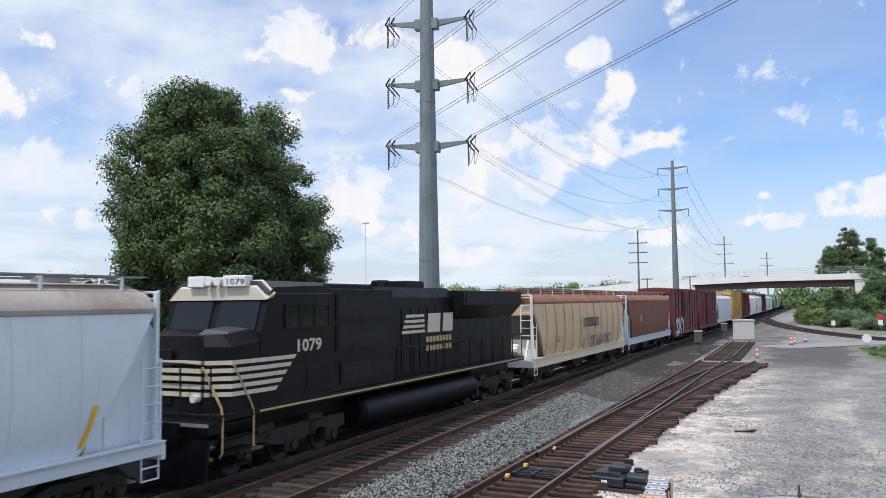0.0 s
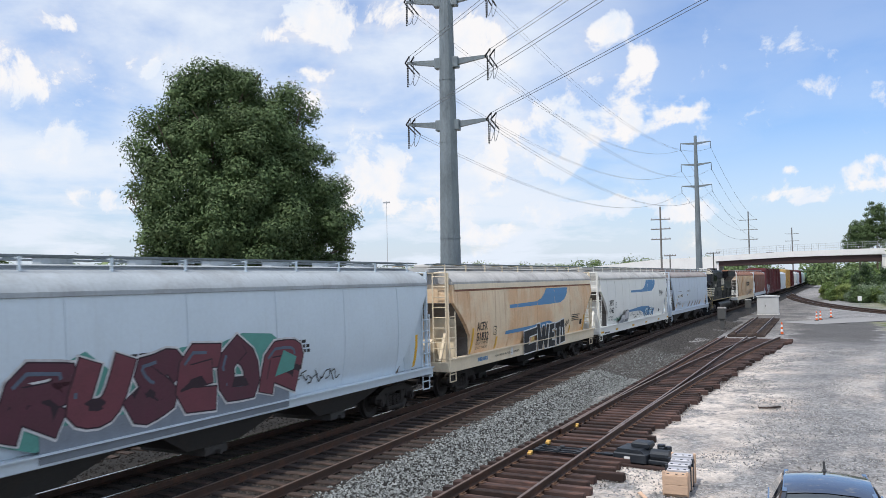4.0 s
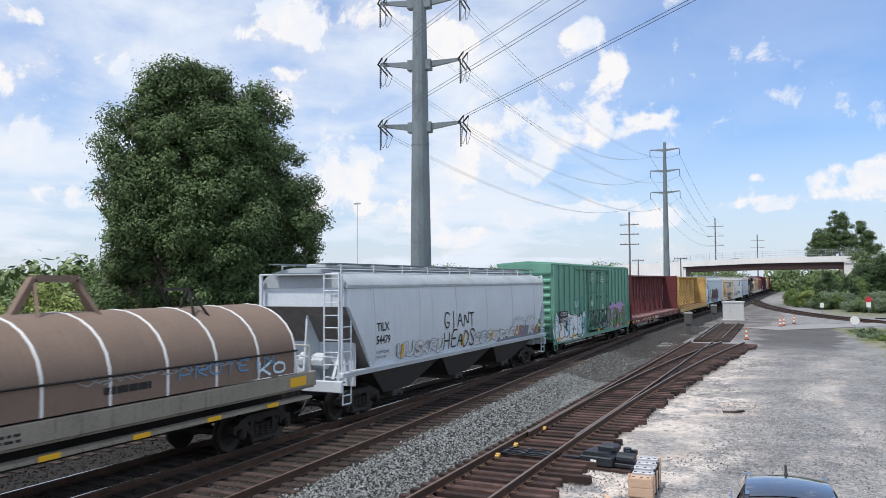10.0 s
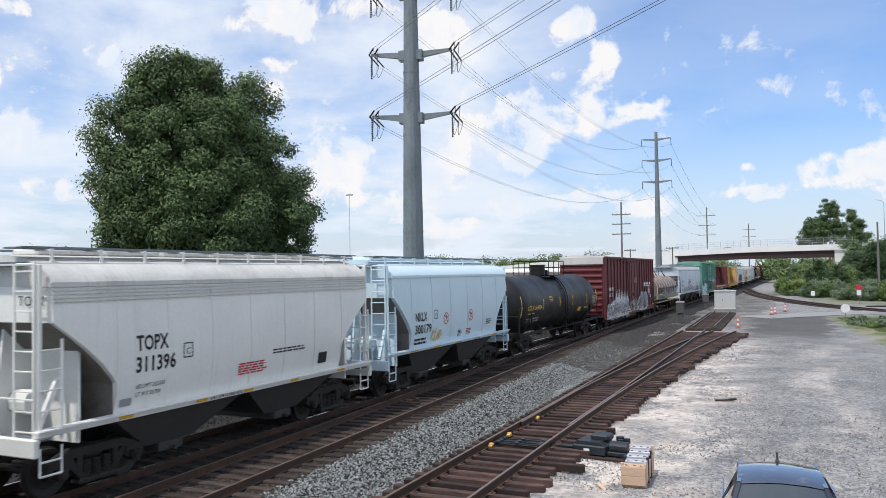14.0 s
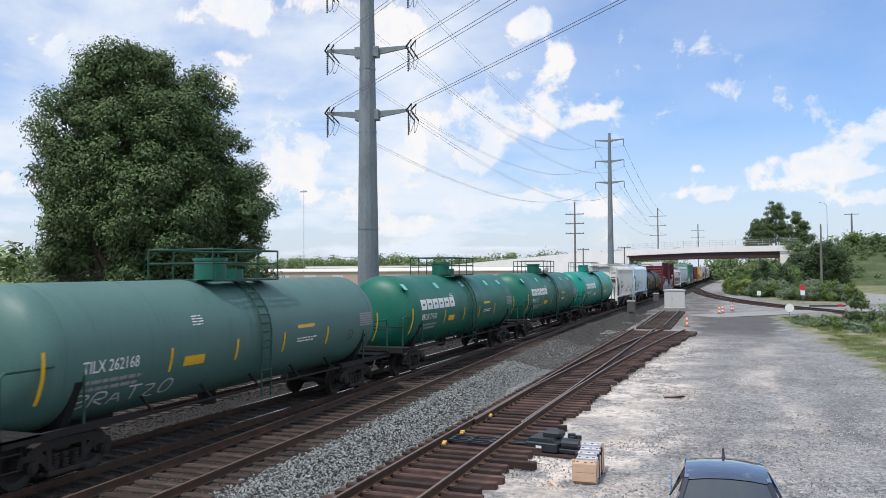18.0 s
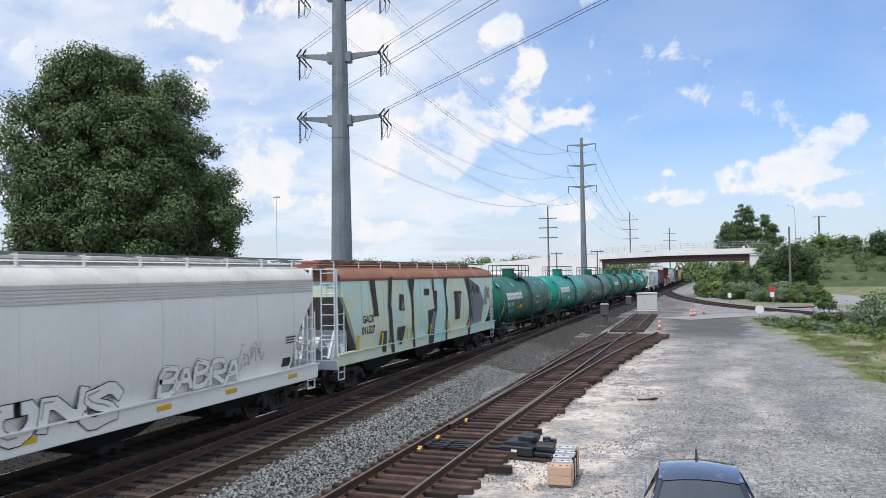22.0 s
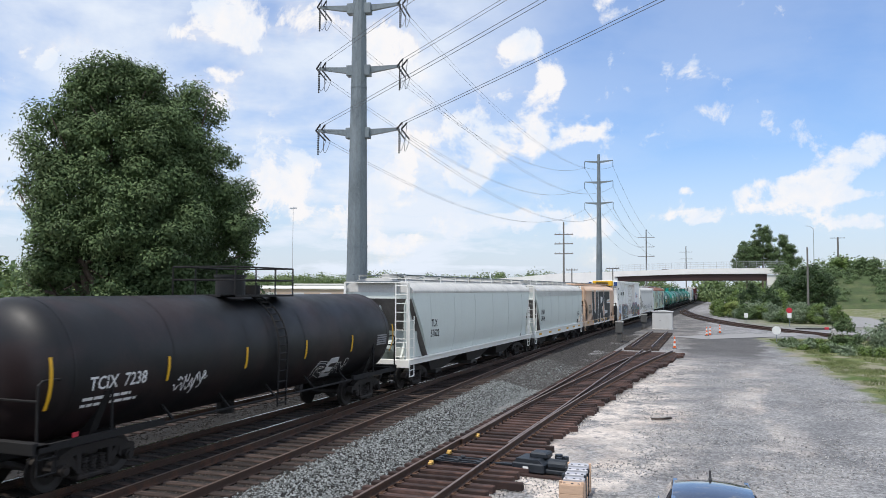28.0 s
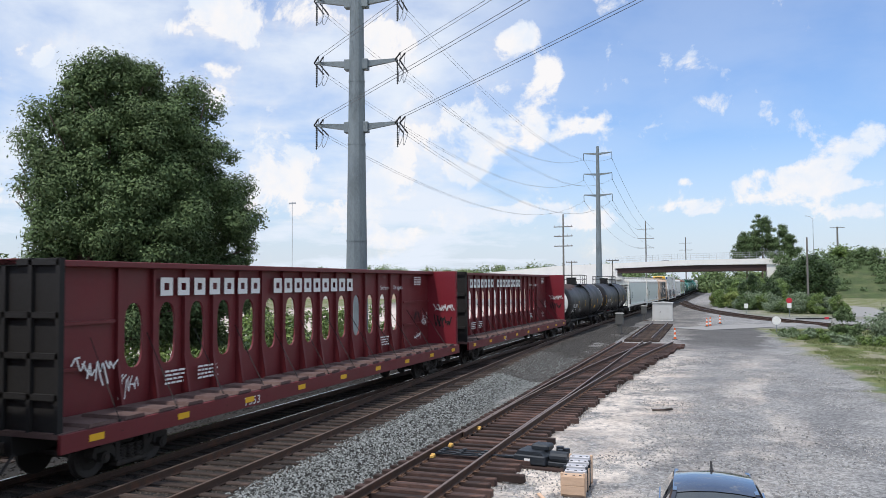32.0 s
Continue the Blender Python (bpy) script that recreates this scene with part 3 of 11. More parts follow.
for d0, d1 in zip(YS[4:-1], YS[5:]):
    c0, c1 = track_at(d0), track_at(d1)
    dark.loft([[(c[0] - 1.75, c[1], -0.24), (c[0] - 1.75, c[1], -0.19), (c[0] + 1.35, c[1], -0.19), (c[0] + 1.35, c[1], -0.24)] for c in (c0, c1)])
solid("oily_ballast_strip", dark, M_DARKBED, "oily ballast between the running rails, darkened further as shade under the train", "ballast", kind="structure")

# the loose turnout panel beside the branch
PZ = -0.2


def panel_straight(y):
    return -6.66 - 0.0118 * (y - 13.0)


def panel_curve(y):
    s = panel_straight(y)
    return s + (0.0 if y < 20 else 0.00138 * (y - 20) ** 2)


turnout = thing("turnout_panel", "loose switch panel of rusty rails on new dark ties", "railway track", "tracks")
PY = spread(6.0, 59.0, 28)
rail_part(turnout, [(panel_straight(y) - 0.755, y, PZ) for y in PY], M_HEAD_DULL)
rail_part(turnout, [(panel_curve(y) + 0.755, y, PZ) for y in PY], M_HEAD_DULL)
inner_a = [y for y in PY if y > 20]
rail_part(turnout, [(max(panel_curve(y) - 0.755, panel_straight(y) - 0.755 + 0.075), y, PZ) for y in inner_a], M_HEAD_DULL, "closure_rail")
rail_part(turnout, [(min(panel_straight(y) + 0.755, panel_curve(y) + 0.755 - 0.075), y, PZ) for y in inner_a], M_HEAD_DULL, "closure_rail")

second_panel = thing("track_panel", "short loose track panel lying on the ground", "railway track", "tracks")
for o in (-0.755, 0.755):
    rail_part(second_panel, [(-6.95 - 0.03 * (y - 62.5) + o, y, -0.22) for y in spread(62.8, 87, 6)], M_HEAD_DULL)

# side track that swings away under the road bridge
side_track = thing("side_track", "rusty curved siding leading to the road crossing", "railway track", "tracks")


def side_mid(u):
    """From the far main line round to the road crossing."""
    p0, p1, p2, p3 = Vector((-17, 250, -0.2)), Vector((-9.0, 148, -0.25)), Vector((-5.5, 112, -0.3)), Vector((14, 82, -0.38))
    return p0 * (1 - u) ** 3 + p1 * 3 * u * (1 - u) ** 2 + p2 * 3 * u * u * (1 - u) + p3 * u ** 3


SU = spread(0, 1, 18)
for o in (-0.755, 0.755):
    pts = []
    for u in SU:
        d = side_mid(min(1, u + 0.01)) - side_mid(max(0, u - 0.01))
        s = Vector((d.y, -d.x, 0)).normalized()
        pts.append(side_mid(u) + s * o)
    rail_part(side_track, pts, M_HEAD_DULL)

# ---- bridge, towers, trees ----
BRY = 270.0


def build_bridge():
    b = thing("road_bridge", "white concrete overpass with a dark steel girder", "bridge")
    top = [(-125, 4.1), (-98, 6.3), (-77, 8.0), (-58, 9.6), (-38.4, 10.25), (-17, 11.0), (7, 11.2), (14.5, 11.15)]
    for y0, y1 in ((BRY, BRY + 0.5), (BRY + 11.5, BRY + 12)):
        w = Build()
        w.loft([[(x, y0, -0.6), (x, y1, -0.6), (x, y1, z), (x, y0, z)] for x, z in top[:5]])
        part("ramp_wall", w, M_CONCRETE, b, "long white retaining wall")
    for y0, y1 in ((BRY - 0.3, BRY + 0.3), (BRY + 11.7, BRY + 12.3)):
        p = Build()
        p.loft([[(x, y0, z - 1.75), (x, y1, z - 1.75), (x, y1, z), (x, y0, z)] for x, z in top[4:]])
        part("parapet", p, M_CONCRETE, b, "white concrete parapet")
    d = Build()
    for (xa, za), (xb, zb) in zip(top, top[1:]):
        d.loft([[(x, BRY + 0.55, z - 1.6), (x, BRY + 11.45, z - 1.6), (x, BRY + 11.45, z - 1.1), (x, BRY + 0.55, z - 1.1)] for x, z in ((xa, za), (xb, zb))])
    part("deck", d, M_CONCRETE, b)
    for y in (BRY + 0.3, BRY + 3.2, BRY + 6.2, BRY + 9, BRY + 11.4):
        g = Build()
        g.loft([[(x, y, z0), (x, y + 0.5, z0), (x, y + 0.5, z1), (x, y, z1)] for x, z0, z1 in ((-38, 6.9, 8.6), (-12, 7.3, 9.3), (9, 7.3, 9.3))])
        part("girder", g, M_GIRDER, b, "dark brown steel girder")
    a = Build()
    a.box(-38.36, -37.6, BRY + 0.2, BRY + 11.8, -0.6, 8.1)
    part("abutment", a, M_CONCRETE, b)
    a = Build()
    a.box(9, 14.4, BRY + 0.2, BRY + 11.8, -0.6, 9.0)
    part("abutment", a, M_CONCRETE, b)
    f = Build()
    for i in range(27):
        x = -38 + i * 2.0
        z = 10.25 + min(1, (x + 38) / 21) * 0.75 + max(0, min(1, (x + 17) / 24)) * 0.2
        f.tube((x, BRY, z - 0.1), (x, BRY, z + 2.1), 0.05, 5)
    for k in (0.7, 1.4, 2.1):
        f.path([(-38, BRY, 10.25 + k), (-17, BRY, 11.0 + k), (7, BRY, 11.2 + k), (14, BRY, 11.15 + k)], 0.035, 4)
    for i in range(104):
        x = -38 + i * 0.5
        z = 10.25 + min(1, (x + 38) / 21) * 0.75 + max(0, min(1, (x + 17) / 24)) * 0.2
        f.tube((x, BRY, z), (x, BRY, z + 2.1), 0.012, 3)
    part("fence", f, M_FENCE, b, "chain-link fence on the parapet")


def build_tower(name, x, y, z_top, arms, r0, r1, half, label, skew=0.0):
    t = thing(name, label, "power pylon", "transmission towers", pose(x, y, GROUND, 0, 0, skew))
    b = Build()
    n = 12
    zs = [0, z_top * 0.25, z_top * 0.5, z_top * 0.75, z_top]
    rings = [[((r0 + (r1 - r0) * z / z_top) * math.cos(2 * math.pi * i / n), (r0 + (r1 - r0) * z / z_top) * math.sin(2 * math.pi * i / n), z) for i in range(n)] for z in zs]
    b.loft(rings)
    part("pole", b, M_GALV, t, smooth=20)
    for z in arms:
        for s in (-1, 1):
            a = Build()
            r = r0 + (r1 - r0) * z / z_top
            a.loft([[(s * (r * 0.7), -0.16, z - 0.28), (s * (r * 0.7), 0.16, z - 0.28), (s * (r * 0.7), 0.16, z + 0.2), (s * (r * 0.7), -0.16, z + 0.2)],
                    [(s * half, -0.07, z + 0.12), (s * half, 0.07, z + 0.12), (s * half, 0.07, z + 0.3), (s * half, -0.07, z + 0.3)]])
            part("arm", a, M_GALV, t)
    return t


build_bridge()
build_tower("power_pylon", -24.6, 49.2, 32.0, (15.5, 19.9, 24.3), 0.82, 0.38, 2.9, "tall galvanised steel monopole carrying power lines", 12)
build_tower("power_pylon", -27.3, 168.8, 33.5, (23.0, 27.5, 31.9), 0.75, 0.3, 3.0, "tall slim steel monopole carrying power lines")

# ---- the train: shared pieces ----
CARS, WHEELS = [], []
M_TRUCK = material("truck_casting", (0.028, 0.024, 0.022), 0.75, 0.1, 0.35, 4, 40, 0.3, second=(0.06, 0.045, 0.036), amount=0.5)
M_WHEEL = material("wheel_steel", (0.04, 0.035, 0.032), 0.55, 0.4, 0.3, 4, 40, 0.2)
M_TREAD = material("wheel_tread", (0.35, 0.34, 0.33), 0.3, 0.9, 0.1, 6, 40, 0)
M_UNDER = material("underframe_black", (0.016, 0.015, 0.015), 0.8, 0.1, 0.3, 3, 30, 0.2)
M_GREYGRIME = material("grimy_hopper_grey", (0.06, 0.058, 0.056), 0.8, 0, 0.3, 2, 20, 0.2, second=(0.07, 0.06, 0.055), amount=0.7)
M_SLOPE = material("grimy_shaded_slope", (0.2, 0.18, 0.165), 0.85, 0, 0.35, 1.5, 18, 0.15, second=(0.1, 0.085, 0.075), amount=0.7)
M_YELLOW = material("reflective_yellow", (0.75, 0.42, 0.02), 0.5, 0, 0.1, 8, 60, 0)
M_WHITE = material("white_paint", (0.75, 0.75, 0.74), 0.6, 0, 0.08, 6, 60, 0)
M_INK = material("black_lettering", (0.015, 0.015, 0.017), 0.6, 0, 0.1, 6, 60, 0)
M_GOLD = material("dull_gold_lettering", (0.72, 0.46, 0.08), 0.6, 0, 0.1, 6, 60, 0)
M_RED = material("red_marking", (0.5, 0.03, 0.05), 0.6, 0, 0.1, 6, 60, 0)
M_GREY = material("grey_marking", (0.3, 0.3, 0.31), 0.7, 0, 0.2, 6, 60, 0)
M_GLASS = material("dark_window_glass", (0.008, 0.01, 0.012), 0.06, 0, 0.1, 3, 10, 0, spec=0.35)
M_LAMP = material("headlamp_glass", (0.7, 0.7, 0.66), 0.15, 0, 0.05, 3, 10, 0, spec=0.6)


def lathe_x(b, profile, n=20, cy=0.0, cz=0.0):
    """Turns an outline of (x, radius) about an axis across the car."""
    rings = [[(x, cy + r * math.cos(2 * math.pi * i / n), cz + r * math.sin(2 * math.pi * i / n)) for i in range(n)] for x, r in profile]
    b.loft(rings)


def make_truck_meshes():
    w = Build()
    for s in (-1, 1):
        lathe_x(w, [(s * 0.67, 0.30), (s * 0.69, 0.49), (s * 0.715, 0.49), (s * 0.725, 0.458), (s * 0.82, 0.45), (s * 0.82, 0.36),
                    (s * 0.78, 0.3), (s * 0.79, 0.16), (s * 0.84, 0.13), (s * 0.84, 0.02)], 22)
    lathe_x(w, [(-1.22, 0.02), (-1.22, 0.11), (-1.0, 0.12), (-0.98, 0.085), (0.98, 0.085), (1.0, 0.12), (1.22, 0.11), (1.22, 0.02)], 10)
    wheel = w.mesh("wheelset", M_WHEEL, 35)
    t = Build()
    for s in (-1, 1):
        lathe_x(t, [(s * 0.735, 0.461), (s * 0.81, 0.4535)], 22)
    tread = t.mesh("tread", M_TREAD, 35)
    f = Build()
    x0, x1 = 0.94, 1.14
    f.prism([(-0.95, 0.74), (-0.6, 0.86), (0.6, 0.86), (0.95, 0.74), (0.95, 0.62), (0.5, 0.7), (-0.5, 0.7), (-0.95, 0.62)], 0, x0, x1)
    for s in (-1, 1):
        f.prism([(s * 0.62, 0.72), (s * 0.8, 0.66), (s * 0.34, 0.2), (s * 0.2, 0.2)], 0, x0 + 0.02, x1 - 0.02)
        f.box(x0, x1, s * 0.43 - 0.07, s * 0.43 + 0.07, 0.3, 0.74, 0.02)
        f.prism([(s * 0.7, 0.7), (s * 1.12, 0.68), (s * 1.16, 0.5), (s * 1.05, 0.42), (s * 1.04, 0.56), (s * 0.76, 0.56), (s * 0.74, 0.42), (s * 0.66, 0.5)], 0, x0, x1)
        f.tube((x1 - 0.03, s * 0.89, 0.457), (x1 + 0.1, s * 0.89, 0.457), 0.12, 12)
        f.tube((x1 + 0.1, s * 0.89, 0.457), (x1 + 0.13, s * 0.89, 0.457), 0.075, 8)
    f.box(x0 - 0.03, x1 + 0.03, -0.48, 0.48, 0.16, 0.27, 0.03)
    frame_ = f.mesh("side_frame", M_TRUCK)
    sp = Build()
    rings = []
    for k in range(5):
        for dz, r_ in ((0.0, 0.075), (0.008, 0.1), (0.036, 0.1), (0.044, 0.075)):
            rings.append([(1.05 + r_ * math.cos(math.pi * i / 4), r_ * math.sin(math.pi * i / 4), 0.275 + k * 0.068 + dz) for i in range(8)])
    sp.loft(rings)
    spring = sp.mesh("spring", M_TRUCK)
    bo = Build()
    bo.box(-1.02, 1.02, -0.22, 0.22, 0.58, 0.82, 0.04)
    bo.tube((0, 0, 0.8), (0, 0, 0.95), 0.2, 12)
    for s in (-1, 1):
        bo.box(-0.95, 0.95, s * 0.5 - 0.05, s * 0.5 + 0.05, 0.36, 0.5, 0.02)
    bolster = bo.mesh("truck", M_TRUCK)
    return wheel, tread, frame_, spring, bolster


ME_WHEEL, ME_TREAD, ME_FRAME, ME_SPRING, ME_BOLSTER = make_truck_meshes()


def truck(root, y, spin=True):
    t = part("truck", ME_BOLSTER, None, root, "grimy cast-steel truck bolster")
    t.matrix_basis = pose(0, y, 0)
    for s in (0, 180):
        o = part("side_frame", ME_FRAME, None, t)
        o.matrix_basis = pose(0, 0, 0, 0, 0, s)
        for k in (-0.24, 0.0, 0.24) if spin else ():
            o = part("spring", ME_SPRING, None, t)
            o.matrix_basis = pose(0, k, 0, 0, 0, s)
    for o_ in (-0.89, 0.89):
        w = part("wheelset", ME_WHEEL, None, t)
        w.matrix_basis = pose(0, o_, 0.457)
        if spin:
            WHEELS.append((root, w, o_))
    return t


def coupler(root, y, s):
    b = Build()
    b.box(-0.11, 0.11, y, y + s * 0.62, 0.76, 0.98, 0.02)
    b.prism([(-0.16, y + s * 0.5), (0.2, y + s * 0.5), (0.22, y + s * 0.72), (0.08, y + s * 0.84), (-0.14, y + s * 0.78)], 2, 0.7, 1.02)
    part("coupler", b, M_TRUCK, root)
    h = Build()
    h.path([(0.3, y, 0.75), (0.32, y + s * 0.3, 0.45), (0.22, y + s * 0.6, 0.36)], 0.03, 6)
    part("air_hose", h, M_BLACK, root)


def ladder(root, mat, x, y0, y1, z0, z1, n, name="ladder", r=0.022):
    b = Build()
    for y in (y0, y1):
        b.beam((x, y, z0), (x, y, z1), 0.03, 0.045)
    for i in range(n):
        z = z0 + (z1 - z0) * (i + 0.5) / n
        b.tube((x, y0, z), (x, y1, z), r, 5)
    return part(name, b, mat, root)


def ladder_x(root, mat, y, x0, x1, z0, z1, n, name="end_ladder", r=0.022):
    b = Build()
    for x in (x0, x1):
        b.beam((x, y, z0), (x, y, z1), 0.04, 0.03)
    for i in range(n):
        z = z0 + (z1 - z0) * (i + 0.5) / n
        b.tube((x0, y, z), (x1, y, z), r, 5)
    return part(name, b, mat, root)


def car_root(name, label, front, length, category="freight car"):
    c = thing(name, label, category, "train")
    CARS.append((c, front - length / 2, length))
    return c


def poly(root, skin, pts, mat, name="graffiti", label="", d=0.012, cuts=3):
    """A painted shape given by its corners, sliced at even heights so that it follows the skin."""
    bm = bmesh.new()
    bm.faces.new([bm.verts.new((u, w, 0.0)) for u, w in pts])
    low, high = min(p[1] for p in pts), max(p[1] for p in pts)
    n = max(1, int((high - low) / 0.2))
    for k in range(1, n):
        bmesh.ops.bisect_plane(bm, geom=bm.verts[:] + bm.edges[:] + bm.faces[:], plane_co=(0, low + (high - low) * k / n, 0), plane_no=(0, 1, 0))
    bmesh.ops.triangulate(bm, faces=bm.faces[:])
    bm.verts.index_update()
    b = Build()
    b.add([skin(v.co.x, v.co.y, d) for v in bm.verts], [tuple(v.index for v in f.verts) for f in bm.faces])
    bm.free()
    return part(name, b, mat, root, label)


def stroke(b, skin, pts, r, d):
    """A flat painted band of half width r along the points, with square ends."""
    for k, (p, q) in enumerate(zip(pts, pts[1:])):
        dx, dy = q[0] - p[0], q[1] - p[1]
        l = math.hypot(dx, dy) or 1
        nx, ny, ex, ey = -dy / l * r, dx / l * r, dx / l * r * 0.6, dy / l * r * 0.6
        p, q = (p[0] - ex, p[1] - ey), (q[0] + ex, q[1] + ey)
        m = ((p[0] + q[0]) / 2, (p[1] + q[1]) / 2)
        for a, c_ in ((p, m), (m, q)):
            b.add([skin(a[0] + nx, a[1] + ny, d), skin(a[0] - nx, a[1] - ny, d), skin(c_[0] - nx, c_[1] - ny, d), skin(c_[0] + nx, c_[1] + ny, d)], [(0, 1, 2, 3)])


STROKES = {
    "A": "00 26 40|12 32", "B": "00 06 26 45 33 03|33 42 30 00", "C": "45 36 16 04 02 10 30 41", "D": "00 06 26 44 42 20 00", "E": "46 06 00 40|03 33",
    "F": "00 06 46|03 33", "G": "45 36 16 04 02 10 30 42 22", "H": "00 06|40 46|03 43", "I": "20 26", "K": "00 06|46 02|13 40", "L": "06 00 40", "M": "00 06 23 46 40",
    "N": "00 06 40 46", "O": "26 05 01 20 41 45 26", "P": "00 06 36 45 43 32 02", "R": "00 06 36 45 43 03 40", "S": "45 36 16 05 14 32 41 30 10 01", "T": "06 46|26 20",
    "U": "06 01 10 30 41 46", "V": "06 20 46", "W": "06 10 24 30 46", "Y": "06 23 46|23 20", "Z": "06 46 00 40",
}


def glyph(ch):
    """The strokes of a letter in a box one wide and one high."""
    return [[(int(p[0]) / 4, int(p[1]) / 6) for p in line.split()] for line in STROKES[ch].split("|")]


def rounded(pts, times=1):
    """Cuts the corners of an open line."""
    for _ in range(times):
        out = [pts[0]]
        for p, q in zip(pts, pts[1:]):
            out += [(p[0] * 0.75 + q[0] * 0.25, p[1] * 0.75 + q[1] * 0.25), (p[0] * 0.25 + q[0] * 0.75, p[1] * 0.25 + q[1] * 0.75)]
        pts = out + [pts[-1]]
    return pts


def ribbon(b, skin, pts, r, d):
    """One continuous painted band with mitred turns, cut finely enough to follow the skin."""
    fine = [pts[0]]
    for p, q in zip(pts, pts[1:]):
        n = max(1, int(math.hypot(q[0] - p[0], q[1] - p[1]) / 0.3))
        fine += [(p[0] + (q[0] - p[0]) * k / n, p[1] + (q[1] - p[1]) * k / n) for k in range(1, n + 1)]
    dirs = []
    for p, q in zip(fine, fine[1:]):
        l = math.hypot(q[0] - p[0], q[1] - p[1]) or 1.0
        dirs.append(((q[0] - p[0]) / l, (q[1] - p[1]) / l))
    (ax, ay), (bx, by) = dirs[0], dirs[-1]
    fine[0] = (fine[0][0] - ax * r * 0.7, fine[0][1] - ay * r * 0.7)
    fine[-1] = (fine[-1][0] + bx * r * 0.7, fine[-1][1] + by * r * 0.7)
    v = []
    for i, p in enumerate(fine):
        e, f = dirs[max(0, i - 1)], dirs[min(len(dirs) - 1, i)]
        nx, ny = -(e[1] + f[1]), e[0] + f[0]
        l = math.hypot(nx, ny) or 1.0
        k = r / l * min(1.6, 2.0 / l)
        v += [skin(p[0] + nx * k, p[1] + ny * k, d), skin(p[0] - nx * k, p[1] - ny * k, d)]
    b.add(v, [(2 * i, 2 * i + 1, 2 * i + 3, 2 * i + 2) for i in range(len(fine) - 1)])


def piece(root, skin, u0, u1, w0, w1, fills, edge, seed, halo=None, n=6, thick=0.13, rim=0.045, shine=None, d=0.012, label="", word=None, soft=1, joined=False):
    """A dense painted piece: overlapping fat letters, each with its outline, fill and highlight."""
    rnd = random.Random(seed)
    word = word or "".join(rnd.choice("RSAEKOBUNG") for _ in range(n))
    H, step = w1 - w0, (u1 - u0) / len(word)
    t = thick * H
    letters = []
    for i, ch in enumerate(word):
        lean, top, low = rnd.uniform(-0.12, 0.22) * step, w1 - t - rim - H * rnd.uniform(0, 0.14), w0 + t + rim + H * rnd.uniform(0, 0.1)
        a, wide = u0 + step * i + t + rim - 0.06 * step, max(0.05, step * rnd.uniform(1.0, 1.2) - 2 * (t + rim))
        letters.append([rounded([(a + x * wide + lean * y, low + y * (top - low) + 0.05 * H * math.sin(7 * x + i)) for x, y in line], soft) for line in glyph(ch)])
    for i, lines in enumerate(letters):
        if halo:
            q = Build()
            for l in lines:
                ribbon(q, skin, l, t + rim * 2.4, d + 0.0004 * i)
            part("graffiti", q, halo, root, label)
    for i, lines in enumerate(letters):
        dd = d + 0.004 + 0.0016 * i
        if joined:
            dd = d + 0.004 + 0.0004 * i
        for mat, r, up in ((edge, t + rim, -0.003 if joined else 0.0), (fills[i % len(fills)], t, 0.0007)):
            q = Build()
            for k, l in enumerate(lines):
                ribbon(q, skin, l, r, dd + up + 0.0001 * k)
            part("graffiti", q, mat, root, label)
        q = Build()
        for l in lines:
            m = len(l)
            ribbon(q, skin, [(x - t * 0.35, y + t * 0.3) for x, y in l[m // 5:max(m // 5 + 2, m * 3 // 5)]], t * 0.14, dd + 0.0012)
        part("graffiti", q, shine or edge, root, label)


def block(root, skin, pts, fill, edge, rim, d, label):
    """One hard-edged letter: its shape, and a band of another paint round it."""
    q = Build()
    ribbon(q, skin, list(pts) + [pts[0], pts[1]], rim, d)
    part("graffiti", q, edge, root, label)
    poly(root, skin, pts, fill, label=label, d=d + 0.004)


def flare(root, skin, u0, u1, w0, w1, mat, seed, n=26, d=0.006, slim=1.0):
    """Upright licks of spray paint along the foot of a side."""
    rnd = random.Random(seed)
    for i in range(n):
        u = u0 + (u1 - u0) * (i + 0.5 + rnd.uniform(-0.4, 0.4)) / n
        top = w0 + (w1 - w0) * rnd.uniform(0.3, 1.0)
        w = (u1 - u0) / n * rnd.uniform(0.5, 1.1) * slim
        k = rnd.uniform(-0.35, 0.35)
        dd = d + 0.0003 * i
        q = Build()
        q.add([skin(u - w, w0, dd), skin(u + w, w0, dd), skin(u + w * 0.8 + k * 0.3, w0 + (top - w0) * 0.4, dd), skin(u + w * 0.4 + k * 0.7, w0 + (top - w0) * 0.75, dd), skin(u + k, top, dd),
               skin(u - w * 0.35 + k * 0.7, w0 + (top - w0) * 0.7, dd), skin(u - w * 0.8 + k * 0.3, w0 + (top - w0) * 0.4, dd)], [(0, 1, 2, 3, 4, 5, 6)])
        part("paint_lick", q, mat, root)


# surfaces that markings lie on: along the car, height, stand-off -> place
def flat_skin(x):
    return lambda u, w, d: (x + d, u, w)


def tank_skin(r, zc):
    def f(u, w, d):
        a = (w - zc) / r
        return ((r + d) * math.cos(a), u, zc + (r + d) * math.sin(a))
    return f


HOPPER = [(1.38, 1.2), (1.5, 1.55), (1.575, 2.0), (1.6, 2.6), (1.58, 3.4), (1.52, 3.98)]


def hopper_x(z, prof=HOPPER):
    if z <= prof[0][1]:
        return prof[0][0]
    for (xa, za), (xb, zb) in zip(prof, prof[1:]):
        if z <= zb:
            return xa + (xb - xa) * (z - za) / (zb - za)
    return prof[-1][0]


def hopper_skin():
    return lambda u, w, d: (hopper_x(w) + d + 0.004, u, w)


